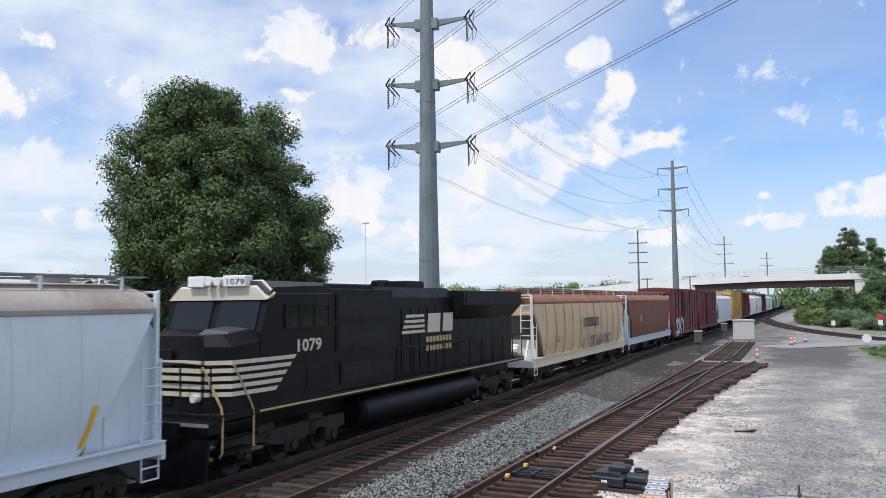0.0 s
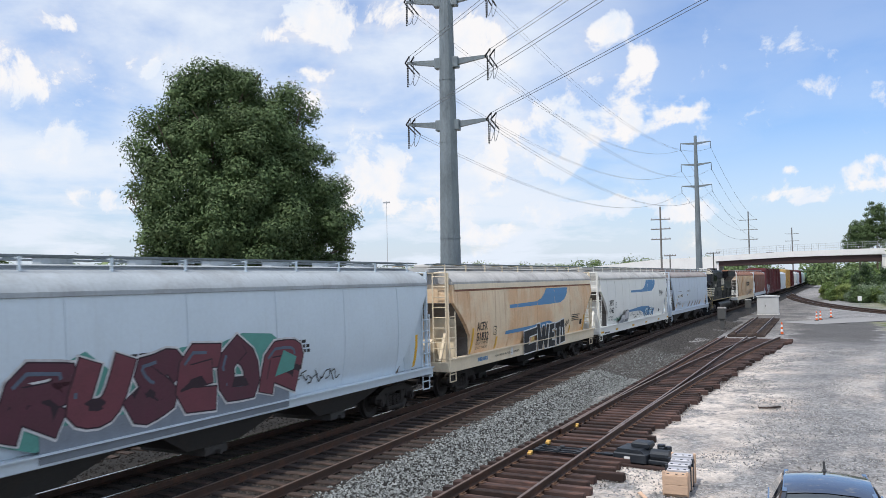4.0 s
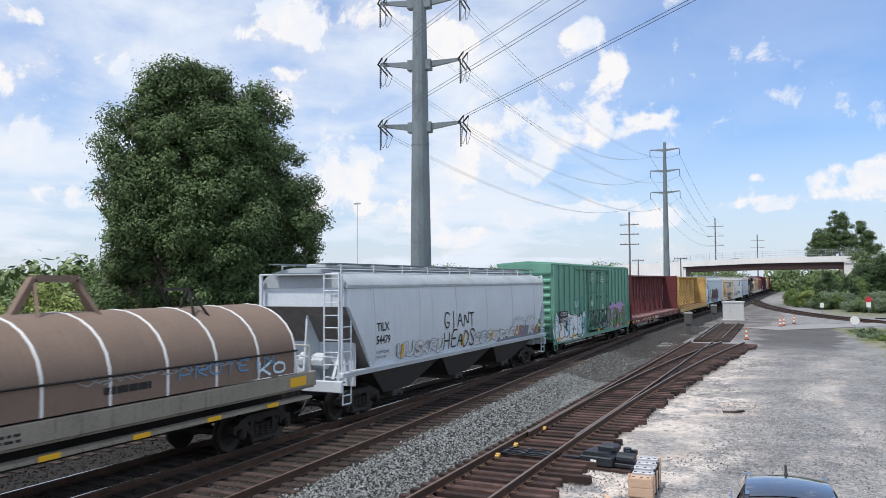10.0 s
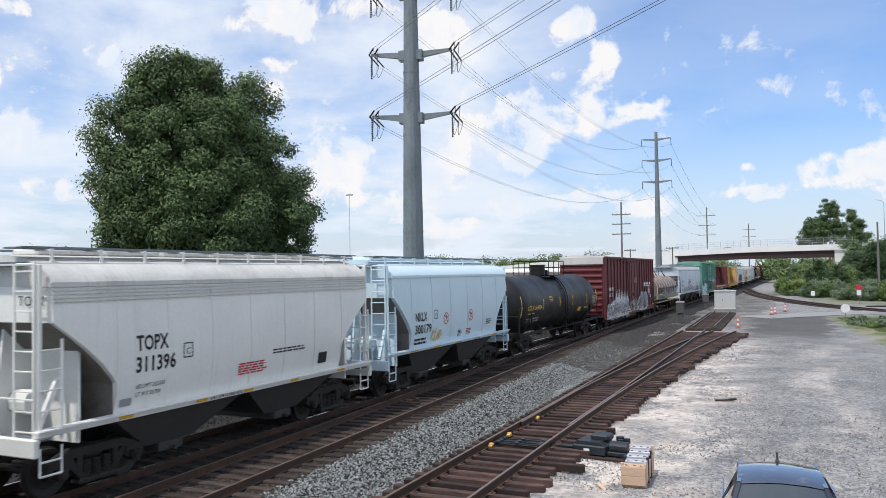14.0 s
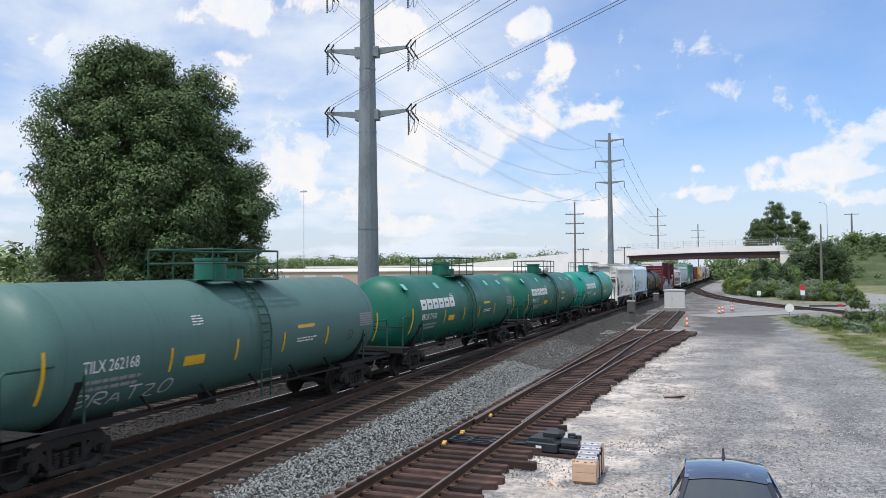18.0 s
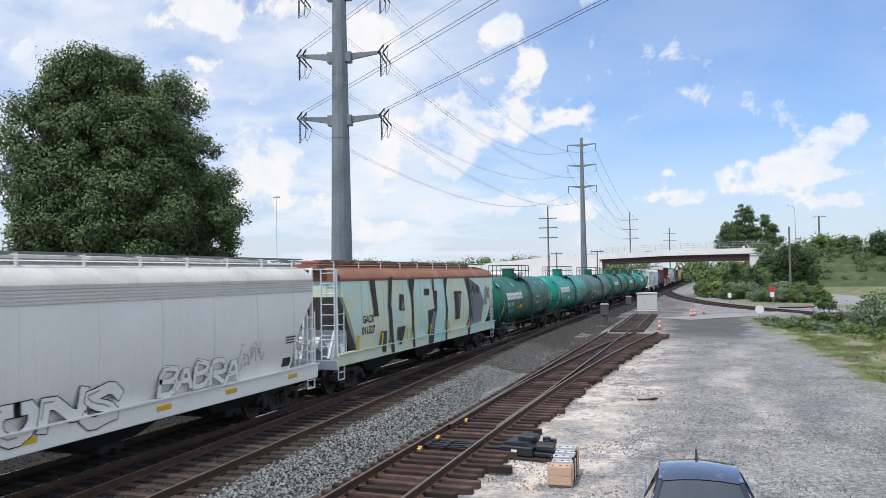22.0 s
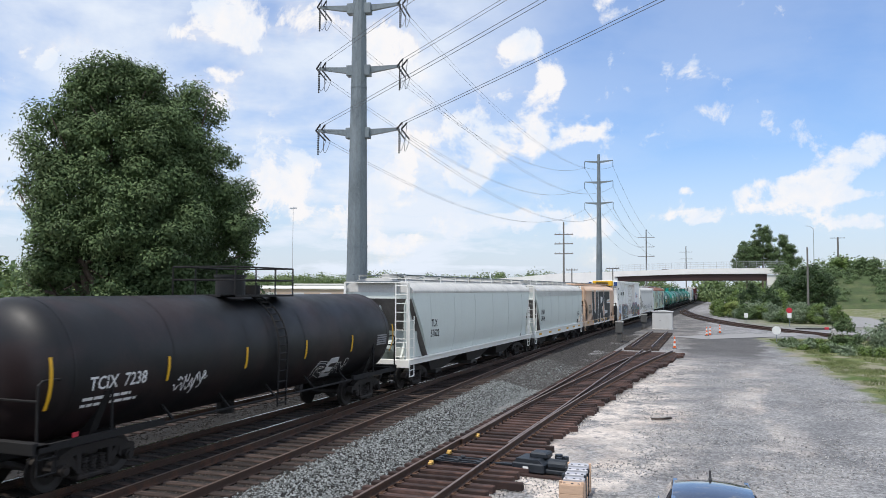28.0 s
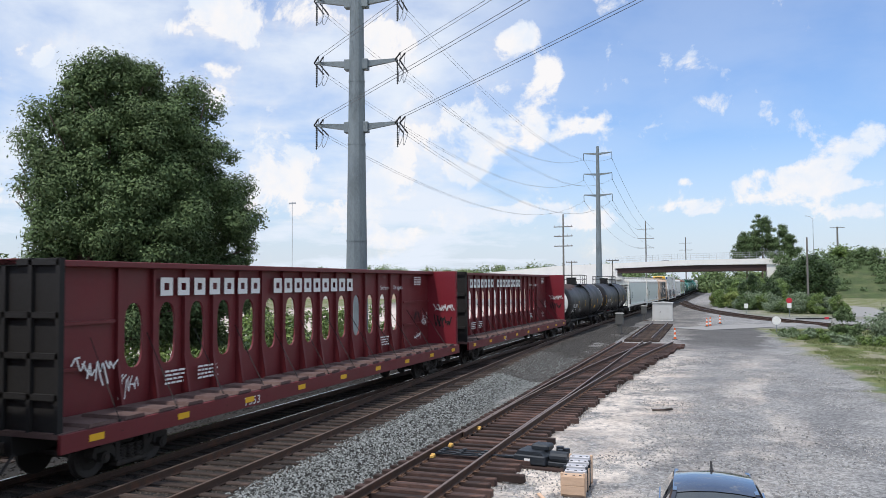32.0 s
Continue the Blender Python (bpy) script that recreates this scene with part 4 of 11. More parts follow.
def letter_mesh(text, size, bold=0.0, align="LEFT", spacing=1.0, shear=0.0):
    cu = bpy.data.curves.new("letters", "FONT")
    cu.body, cu.size, cu.align_x, cu.resolution_u = text, size, align, 2
    cu.offset, cu.space_character, cu.shear = bold, spacing, shear
    ob = bpy.data.objects.new("letters", cu)
    me = bpy.data.meshes.new_from_object(ob)
    bpy.data.objects.remove(ob)
    bpy.data.curves.remove(cu)
    return me


def lay(me, skin, u, w, d, mat, root, name, label="", width=None, turn=0.0):
    xs = [v.co.x for v in me.vertices] or [0, 1]
    k = width / max(0.01, max(xs) - min(xs)) if width else 1.0
    ca, sa = math.cos(turn), math.sin(turn)
    for v in me.vertices:
        a, b = v.co.x * k, v.co.y
        v.co = skin(u + a * ca - b * sa, w + a * sa + b * ca, d + v.co.z)
    me.materials.clear()
    me.materials.append(mat)
    return part(name, me, None, root, label)


def text(root, skin, txt, u, w, size, mat, width=None, bold=0.0, d=0.006, spacing=1.0, name="lettering", label=""):
    return lay(letter_mesh(txt, size, bold, "LEFT", spacing), skin, u, w, d, mat, root, name, label, width)


def slab(root, skin, u0, u1, w0, w1, mat, name, label="", d=0.004, t=0.006, n=1, lean=0.0):
    """A thin plate on the skin; n cuts its height so that it bends with the surface."""
    b = Build()
    rings = []
    for i in range(n + 1):
        w = w0 + (w1 - w0) * i / n
        k = lean * (w - w0)
        rings.append([skin(u0 + k, w, d), skin(u1 + k, w, d), skin(u1 + k, w, d + t), skin(u0 + k, w, d + t)])
    b.loft(rings)
    return part(name, b, mat, root, label)


def small_print(root, skin, u, w, width, rows, mat, pitch=0.085, h=0.04, seed=0):
    """Rows of print too small to read, as plain bars."""
    rnd = random.Random(seed)
    b = Build()
    for r in range(rows):
        x, end = u, u + width * rnd.uniform(0.75, 1.0)
        while x < end:
            l = rnd.uniform(0.08, 0.28)
            z = w - r * pitch
            b.loft([[skin(x, z, 0.004), skin(min(x + l, end), z, 0.004), skin(min(x + l, end), z, 0.007), skin(x, z, 0.007)],
                    [skin(x, z + h, 0.004), skin(min(x + l, end), z + h, 0.004), skin(min(x + l, end), z + h, 0.007), skin(x, z + h, 0.007)]])
            x += l + 0.04
    return part("small_print", b, mat, root)


def blob(root, skin, u0, u1, w0, w1, mat, seed, name="graffiti", label="", d=0.004, spike=0.25, n=46):
    """An uneven painted patch."""
    rnd = random.Random(seed)
    cu_, cw = (u0 + u1) / 2, (w0 + w1) / 2
    ring = []
    for i in range(n):
        a = 2 * math.pi * i / n
        k = 1 + rnd.uniform(-spike, spike) * (1.0 if math.sin(a) > -0.3 else 0.25)
        c, s = math.cos(a), math.sin(a)
        c = math.copysign(abs(c) ** 0.45, c)
        s = math.copysign(abs(s) ** 0.6, s)
        ring.append((cu_ + (u1 - u0) / 2 * c * (0.9 + 0.1 * k), max(w0, cw + (w1 - w0) / 2 * s * k)))
    b = Build()
    rows = 6
    for ra, rb in zip(range(rows), range(1, rows + 1)):
        for i in range(n):
            j = (i + 1) % n
            q = []
            for p, r in ((ring[i], ra), (ring[j], ra), (ring[j], rb), (ring[i], rb)):
                f = r / rows
                q.append(skin(cu_ + (p[0] - cu_) * f, cw + (p[1] - cw) * f, d))
            b.add(q if ra else [q[0], q[2], q[3]], [(0, 1, 2, 3)] if ra else [(0, 1, 2)])
    return part(name, b, mat, root, label)


def graffiti(root, skin, word, u0, u1, w, size, fill, edge, seed, halo=None, label="", wild=0.18, bold=0.04, d=0.008):
    """A painted word: marker strokes, or fat letters with an outline where bold is wide."""
    rnd = random.Random(seed)
    step = (u1 - u0) / len(word)
    H = size * 0.72
    r = max(0.013, 0.05 * size + bold)
    for i, ch in enumerate(word):
        if ch == " ":
            continue
        lean, k, lift = rnd.uniform(-wild, wild), rnd.uniform(0.9, 1.15), rnd.uniform(-0.06, 0.06) * size
        lines = [rounded([(u0 + (i + 0.12 + 0.72 * x) * step + lean * y * H, w + lift + y * H * k) for x, y in line], 1) for line in glyph(ch)]
        for mat, rr, up in ((halo, r * 2.0, 0.0), (edge if edge is not fill else None, r * 1.45, 0.003), (fill, r, 0.005)):
            if mat:
                q = Build()
                for n, l in enumerate(lines):
                    ribbon(q, skin, l, rr, d + up + 0.0008 * i + 0.0001 * n)
                part("graffiti", q, mat, root, label)


def scrawl(root, skin, u0, u1, w0, w1, mat, seed, r=0.018, strokes=9, name="graffiti", label=""):
    """Loose marker strokes, looping like hurried handwriting."""
    rnd = random.Random(seed)
    for i in range(strokes):
        u = u0 + (u1 - u0) * (i + 0.5) / strokes
        wide = (u1 - u0) / strokes
        a, b_, c_ = (rnd.uniform(w0, w1) for _ in range(3))
        pts = [(u - wide * 0.7, a), (u - wide * rnd.uniform(-0.2, 0.5), b_), (u + wide * rnd.uniform(-0.3, 0.6), c_), (u + wide * 0.8, rnd.uniform(w0, w1))]
        b = Build()
        ribbon(b, skin, rounded(pts, 2), r, 0.014 + 0.0002 * i)
        part(name, b, mat, root, label)


# ---- covered hopper ----
def hopper(name, label, front, L, paint, roof=None, sill=None, end=None, frame=None, ribs=0, seams=9, chutes=3, slope=1.5, high=3.4, sz=(0.93, 1.38),
           gusset=False, hatch="trough", detail=True, bottom=None, bands=False, spin=True, notch=False):
    c = car_root(name, label, front, L)
    roof, sill, end, frame = roof or paint, sill or paint, end or paint, frame or sill or paint
    # the dark outlet paint also carries the shade below the sill
    bottom = bottom or M_GREYGRIME
    hb = L / 2 - 0.95
    base = max(1.2, sz[0])

    def low(y):
        a = abs(y) - (hb - slope)
        if a <= 1e-4:
            return base
        if notch:
            return 2.0 + (high - 2.0) * (a / slope) ** 0.75
        return base + a / slope * (high - base)

    cut = [hb, hb - slope * 0.25, hb - slope * 0.5, hb - slope * 0.75, hb - slope * 0.93, hb - slope + 0.012, hb - slope]
    ys = sorted([-a for a in cut] + [0.0] + cut)
    sect = []
    for y in ys:
        zb = low(y)
        side = [(hopper_x(zb + (3.98 - zb) * i / 6), zb + (3.98 - zb) * i / 6) for i in range(7)]
        ring = [(x, y, z) for x, z in side] + [(-x, y, z) for x, z in side[::-1]]
        sect.append(ring)
    b = Build()
    b.loft(sect)
    body = part("body", b, paint, c, smooth=30)
    r = Build()
    prof = [(1.53, 3.95), (1.56, 4.02), (1.51, 4.12), (1.28, 4.32), (0.8, 4.48), (0.4, 4.54), (0, 4.55)]
    prof = prof + [(-x, z) for x, z in prof[::-1][1:]]
    r.loft([[(x, y, z) for x, z in prof] for y in (-hb - 0.02, 0, hb + 0.02)])
    part("roof", r, roof, c, smooth=30)
    e = Build()
    for s in (-1, 1):
        e.box(1.5 * s - 0.06, 1.5 * s + 0.06, -hb - 0.05, hb + 0.05, 3.93, 4.02, 0.01)
    part("eave_rail", e, roof, c)
    if bands:
        for k in range(4):
            for s in (1,):
                slab(c, hopper_skin(), -hb, hb, 3.66 + k * 0.07, 3.69 + k * 0.07, roof, "side_bead", t=0.03)
    sk = hopper_skin()
    for i in range(seams if detail else 0):
        u = -hb + slope + (2 * hb - 2 * slope) * i / max(1, seams - 1)
        w = 0.022 if not ribs else 0.1
        t = 0.006 if not ribs else 0.09
        slab(c, sk, u - w / 2, u + w / 2, sz[1], 3.92, paint, "side_rib" if ribs else "weld_seam", d=0.001, t=t, n=6)
    for s in (-1, 1):
        q = Build()
        q.box(s * 1.5 - 0.07, s * 1.5 + 0.07, -L / 2 + 0.65, L / 2 - 0.65, sz[0], sz[1] - 0.02, 0.015)
        q.box(s * 1.47 - 0.05, s * 1.47 + 0.14 * s + 0.05, -L / 2 + 0.7, L / 2 - 0.7, sz[1] - 0.03, sz[1])
        part("side_sill", q, sill, c)
    u = Build()
    u.box(-0.2, 0.2, -L / 2 + 0.5, L / 2 - 0.5, 0.7, 1.0)
    part("centre_sill", u, M_UNDER, c)
    span = 2 * (hb - slope)
    for i in range(chutes):
        y = -hb + slope + span * (i + 0.5) / chutes
        h = span / chutes / 2 * 0.98
        q = Build()
        q.loft([[(-1.42, y - h, base + 0.02), (1.42, y - h, base + 0.02), (1.42, y + h, base + 0.02), (-1.42, y + h, base + 0.02)],
                [(-0.95, y - h * 0.35, 0.5), (0.95, y - h * 0.35, 0.5), (0.95, y + h * 0.35, 0.5), (-0.95, y + h * 0.35, 0.5)]])
        q.box(-1.0, 1.0, y - 0.36, y + 0.36, 0.3, 0.5, 0.02)
        q.tube((-1.1, y, 0.36), (1.15, y, 0.36), 0.045, 8)
        part("hopper_outlet", q, bottom, c)
    # ends
    for s in (-1, 1):
        q = Build()
        row = [(a, low(a)) for a in (hb, hb - slope * 0.25, hb - slope * 0.5, hb - slope * 0.75, hb - slope * 0.93, hb - slope + 0.012)] + [(hb - slope + 0.006, base)]
        q.loft([[(x, s * (a + 0.008), z - 0.008) for x in (-1.47, 1.47)] + [(x, s * (a - 0.012), z + 0.012) for x in (1.47, -1.47)] for a, z in row])
        # grime and the overhang's shade are both put into this sheet's colour
        part("slope_sheet", q, M_SLOPE, c, "sloping end sheet with grime and painted-in shade")
        q = Build()
        q.box(-1.55, 1.55, s * (L / 2 - 0.65) - 0.06, s * (L / 2 - 0.65) + 0.06, 0.95, 1.28, 0.02)
        part("end_sill", q, frame, c)
        q = Build()
        for k in range(4):
            y = s * (L / 2 - 0.72 - 0.09 * k)
            q.box(-1.42, 1.42, y - 0.03, y + 0.03, 1.2, 1.235)
        part("crossover_platform", q, M_GALV, c, "slatted steel crossover step")
        for x in (-1.42, 1.42):
            q = Build()
            q.box(x - 0.05, x + 0.05, s * (L / 2 - 0.78) - 0.04, s * (L / 2 - 0.78) + 0.04, 1.25, 4.35, 0.01)
            part("corner_post", q, frame, c)
        for x in (-0.95, 0.95):
            q = Build()
            q.beam((x, s * (hb - slope * 0.42), 2.2), (x, s * (hb - slope * 0.1), 1.25), 0.09, 0.09)
            part("end_brace", q, end, c)
        q = Build()
        ya, yb = s * (hb - slope - 0.3), s * (hb - 0.2)
        q.prism([(ya, 1.0), (s * (L / 2 - 0.75), 1.0), (s * (L / 2 - 0.95), 1.5), (yb, high - 0.15), (ya, base + 0.3)], 0, -0.03, 0.03)
        part("end_web", q, end, c)
        q = Build()
        q.box(-1.3, 1.3, s * (hb - slope * 0.55) - 0.03, s * (hb - slope * 0.55) + 0.03, 1.0, low(hb - slope * 0.55) + 0.05)
        part("bolster_web", q, end, c)
        if gusset:
            for x in (-1.47, 1.47):
                q = Build()
                q.prism([(s * hb, high), (s * (L / 2 - 0.72), high - 0.3), (s * (L / 2 - 0.72), 1.28), (s * (hb - slope + 0.25), 1.28)], 0, x * 0.86 - 0.015, x * 0.86 + 0.015)
                part("end_plate", q, end, c)
        if detail:
            ladder_x(c, frame, s * (L / 2 - 0.7), 0.9, 1.4, 1.2, 4.4, 9, r=0.017)
            ladder(c, frame, 1.5, s * (L / 2 - 0.72), s * (L / 2 - 1.2), 1.2, 3.0, 5, r=0.017)
            q = Build()
            q.box(-0.95, 0.95, min(s * (hb - 0.05), s * (L / 2 - 0.68)), max(s * (hb - 0.05), s * (L / 2 - 0.68)), 4.36, 4.4)
            part("roof_platform", q, M_GALV, c, "grating platform at the roof end")
            q = Build()
            for z in (0.85, 0.6):
                q.tube((1.5, s * (L / 2 - 0.75), z), (1.5, s * (L / 2 - 1.2), z), 0.022, 5)
            for y in (0.75, 1.2):
                q.tube((1.5, s * (L / 2 - y), 0.6), (1.5, s * (L / 2 - y), 1.1), 0.022, 5)
            part("stirrup", q, frame, c)
            q = Build()
            q.tube((-1.4, s * (L / 2 - 0.7), 1.95), (1.4, s * (L / 2 - 0.7), 1.95), 0.02, 5)
            part("grab_iron", q, frame, c)
            q = Build()
            q.tube((-1.4, s * (L / 2 - 0.7), 4.35), (1.4, s * (L / 2 - 0.7), 4.35), 0.026, 5)
            part("end_rail", q, frame, c)
        coupler(c, s * (L / 2 - 0.75), s)
    if detail:
        q = Build()
        y = -(L / 2 - 0.82)
        for i in range(14):
            a, a2 = 2 * math.pi * i / 14, 2 * math.pi * (i + 1) / 14
            q.tube((-0.6 + 0.28 * math.cos(a), y, 2.6 + 0.28 * math.sin(a)), (-0.6 + 0.28 * math.cos(a2), y, 2.6 + 0.28 * math.sin(a2)), 0.02, 5)
        for i in range(4):
            a = math.pi / 2 * i
            q.tube((-0.6, y, 2.6), (-0.6 + 0.28 * math.cos(a), y, 2.6 + 0.28 * math.sin(a)), 0.014, 4)
        q.box(-0.68, -0.52, y, y + 0.25, 2.2, 2.7)
        part("brake_wheel", q, M_UNDER, c)
        q = Build()
        q.tube((-0.4, -hb + 0.5, 1.75), (0.5, -hb + 0.5, 1.75), 0.25, 10)
        part("air_reservoir", q, end, c)
    # roof walk and hatches
    for s in (-1, 1):
        q = Build()
        q.box(min(s * 0.6, s * 0.95), max(s * 0.6, s * 0.95), -L / 2 + 0.7, L / 2 - 0.7, 4.64, 4.675)
        q.box(s * 1.06 - 0.02, s * 1.06 + 0.02, -L / 2 + 0.7, L / 2 - 0.7, 4.655, 4.685)
        part("running_board", q, M_GALV, c, "weathered steel grating walkway")
        if detail:
            n = 10
            for i in range(n):
                y = -hb + 0.4 + (2 * hb - 0.8) * i / (n - 1)
                q = Build()
                q.box(s * 1.06 - 0.012, s * 1.06 + 0.012, y - 0.03, y + 0.03, 4.33, 4.66)
                q.box(min(s * 0.6, s * 1.07), max(s * 0.6, s * 1.07), y - 0.02, y + 0.02, 4.61, 4.64)
                part("walk_bracket", q, frame, c)
    if hatch == "trough":
        n = 6
        for i in range(n):
            y0 = -hb + 0.6 + (2 * hb - 1.2) * i / n
            q = Build()
            q.box(-0.36, 0.36, y0 + 0.04, y0 + (2 * hb - 1.2) / n - 0.04, 4.54, 4.68, 0.04)
            part("hatch_cover", q, roof, c)
    else:
        for i in range(8):
            y0 = -hb + 1.2 + (2 * hb - 2.4) * i / 7
            q = Build()
            q.tube((0, y0, 4.52), (0, y0, 4.67), 0.36, 14)
            q.tube((0, y0, 4.67), (0, y0, 4.72), 0.4, 14)
            part("hatch_cover", q, roof, c)
    for s in (-1, 1):
        truck(c, s * (L / 2 - 2.35), spin)
    return c, sk


# ---- tank car ----
def tank(name, label, front, L, paint, strap=None, stripes=6, dome=None, rail=None, girth=False, spots=0, spin=True, stripe_mat=None, detail=True, half=None, at=None, wz=2.4):
    c = car_root(name, label, front, L, "tank car")
    R, zc = 1.5, 2.4
    hl = half or L / 2 - 0.85
    prof = [(-hl, 0.05), (-hl + 0.04, 0.55), (-hl + 0.13, 0.95), (-hl + 0.29, 1.25), (-hl + 0.48, 1.42), (-hl + 0.68, R)]
    mid = [(y, R) for y in spread(-hl + 1.4, hl - 1.4, 8)]
    prof = prof + mid + [(-y, r) for y, r in prof[::-1]]
    n = 40
    b = Build()
    b.loft([[(r * math.cos(2 * math.pi * i / n), y, zc + r * math.sin(2 * math.pi * i / n)) for i in range(n)] for y, r in prof])
    part("tank_shell", b, paint, c, smooth=30)
    sk = tank_skin(R, zc)
    for y in spread(-hl + 0.9, hl - 0.9, 6) if detail else []:
        q = Build()
        q.loft([[((R + 0.006) * math.cos(2 * math.pi * i / n), y + d, zc + (R + 0.006) * math.sin(2 * math.pi * i / n)) for i in range(n)] for d in (-0.03, 0.03)], caps=False)
        part("weld_band", q, paint, c, smooth=40)
    q = Build()
    q.box(-0.25, 0.25, -L / 2 + 0.5, -hl + 3.4, 0.68, 1.02, 0.02)
    q.box(-0.25, 0.25, hl - 3.4, L / 2 - 0.5, 0.68, 1.02, 0.02)
    for s in (-1, 1):
        y = s * (L / 2 - 2.5)
        q.prism([(-1.45, 1.95), (1.45, 1.95), (1.0, 0.95), (-1.0, 0.95)], 1, y - 0.1, y + 0.1)
    part("bolster_saddle", q, M_UNDER, c)
    for s in (-1, 1):
        q = Build()
        q.box(-1.5, 1.5, s * (L / 2 - 0.65) - 0.08, s * (L / 2 - 0.65) + 0.08, 0.95, 1.2, 0.02)
        q.box(-1.5, 1.5, min(s * (L / 2 - 0.65), s * (hl - 0.3)), max(s * (L / 2 - 0.65), s * (hl - 0.3)), 1.08, 1.13)
        for x in (-1.45, 1.45):
            q.box(x - 0.05, x + 0.05, min(s * (L / 2 - 0.65), s * (L / 2 - 4.2)), max(s * (L / 2 - 0.65), s * (L / 2 - 4.2)), 0.98, 1.12)
        part("end_platform", q, M_UNDER, c)
        for x in (-1.45, 1.45):
            q = Build()
            y0, y1 = s * (L / 2 - 0.7), s * (L / 2 - 2.6)
            q.path([(x, y0, 1.1), (x, y0, 2.25), (x, y0 - s * 0.1, 2.32), (x, y1 + s * 0.1, 2.32), (x, y1, 2.25), (x, y1, 1.1)], 0.028, 6)
            part("end_handrail", q, rail or M_UNDER, c)
        if detail:
            q = Build()
            q.tube((-1.45, s * (L / 2 - 0.68), 1.95), (1.45, s * (L / 2 - 0.68), 1.95), 0.025, 5)
            for z in (0.85, 0.55):
                q.tube((1.47, s * (L / 2 - 0.7), z), (1.47, s * (L / 2 - 1.15), z), 0.022, 5)
            for y in (0.7, 1.15):
                q.tube((1.47, s * (L / 2 - y), 0.55), (1.47, s * (L / 2 - y), 1.0), 0.022, 5)
            part("step", q, M_UNDER, c)
        coupler(c, s * (L / 2 - 0.75), s)
    for x in (-1.42, 1.42):
        q = Build()
        q.tube((x, -L / 2 + 4.2, 1.0), (x, L / 2 - 4.2, 1.0), 0.035, 6)
        part("side_handrail", q, M_UNDER, c)
        if detail:
            for y in spread(-L / 2 + 4.6, L / 2 - 4.6, 5):
                q = Build()
                q.beam((x, y, 1.0), (x * 0.72, y, 1.4), 0.05, 0.05)
                part("rail_stanchion", q, M_UNDER, c)
    q = Build()
    q.tube((0, -0.4, 0.98), (0, -0.4, 0.55), 0.25, 10)
    part("bottom_outlet", q, M_UNDER, c)
    # top platform with rails, dome and ladder
    q = Build()
    for s in (-1, 1):
        q.box(0.55 * s, 1.05 * s, -1.5, 1.5, zc + R - 0.05, zc + R)
    q.box(-1.05, 1.05, -1.5, -1.0, zc + R - 0.05, zc + R)
    q.box(-1.05, 1.05, 1.0, 1.5, zc + R - 0.05, zc + R)
    part("top_platform", q, rail or M_UNDER, c)
    q = Build()
    z0, z1 = zc + R, zc + R + 0.78
    for x in (-1.03, 1.03):
        for y in (-1.48, -0.5, 0.5, 1.48):
            q.tube((x, y, z0), (x, y, z1), 0.025, 5)
        for z in (z0 + 0.42, z1):
            q.tube((x, -1.48, z), (x, 1.48, z), 0.025, 5)
    for y in (-1.48, 1.48):
        for z in (z0 + 0.42, z1):
            q.tube((-1.03, y, z), (1.03, y, z), 0.025, 5)
    part("platform_rail", q, rail or M_UNDER, c)
    q = Build()
    q.tube((0, -0.25, zc + R - 0.1), (0, -0.25, zc + R + 0.5), 0.42, 16)
    q.tube((0, -0.25, zc + R + 0.5), (0, -0.25, zc + R + 0.58), 0.46, 16)
    part("valve_housing", q, dome or paint, c, smooth=40)
    q = Build()
    q.tube((0, 0.75, zc + R - 0.1), (0, 0.75, zc + R + 0.28), 0.3, 12)
    part("manway", q, dome or M_UNDER, c, smooth=40)
    if detail:
        q = Build()
        for dy in (-0.22, 0.22):
            pts = [((R + 0.09) * math.cos(a), dy + 0.1, zc + (R + 0.09) * math.sin(a)) for a in spread(1.15, -0.1, 8)] + [(1.55, dy + 0.1, 0.75)]
            q.path(pts, 0.028, 5)
        for k in range(9):
            a = 1.1 - k * 0.15
            q.tube(((R + 0.09) * math.cos(a), -0.12, zc + (R + 0.09) * math.sin(a)), ((R + 0.09) * math.cos(a), 0.32, zc + (R + 0.09) * math.sin(a)), 0.022, 5)
        for z in (2.05, 1.75, 1.45, 1.15, 0.85):
            q.tube((1.57, -0.12, z), (1.57, 0.32, z), 0.022, 5)
        part("side_ladder", q, rail or M_UNDER, c)
        q = Build()
        q.loft([[((R + 0.012) * math.cos(2 * math.pi * i / n), y, zc + (R + 0.012) * math.sin(2 * math.pi * i / n)) for i in range(n)] for y in (-0.45, 0.65)], caps=False)
        part("spill_band", q, strap or paint, c, smooth=40)
    for k, u in enumerate(at or (-7.08, -3.55, -1.08, 1.12, 3.57, 7.07)):
        hgt = 0.52 if abs(u) > 6 else 0.28
        slab(c, sk, u - 0.04, u + 0.04, wz - hgt, wz + hgt, stripe_mat or M_YELLOW, "reflector", "yellow reflective stripe", n=8)
    for i in range(spots):
        u = (-7.0, -3.6, -0.4, 3.25, 5.4, 6.9)[i]
        slab(c, sk, u - 0.16, u + 0.16, zc + 1.0, zc + 1.32, M_PATCH, "paint_patch", "pale square touch-up patch", n=3)
    for s in (-1, 1):
        truck(c, s * (L / 2 - 2.5), spin)
    return c, sk


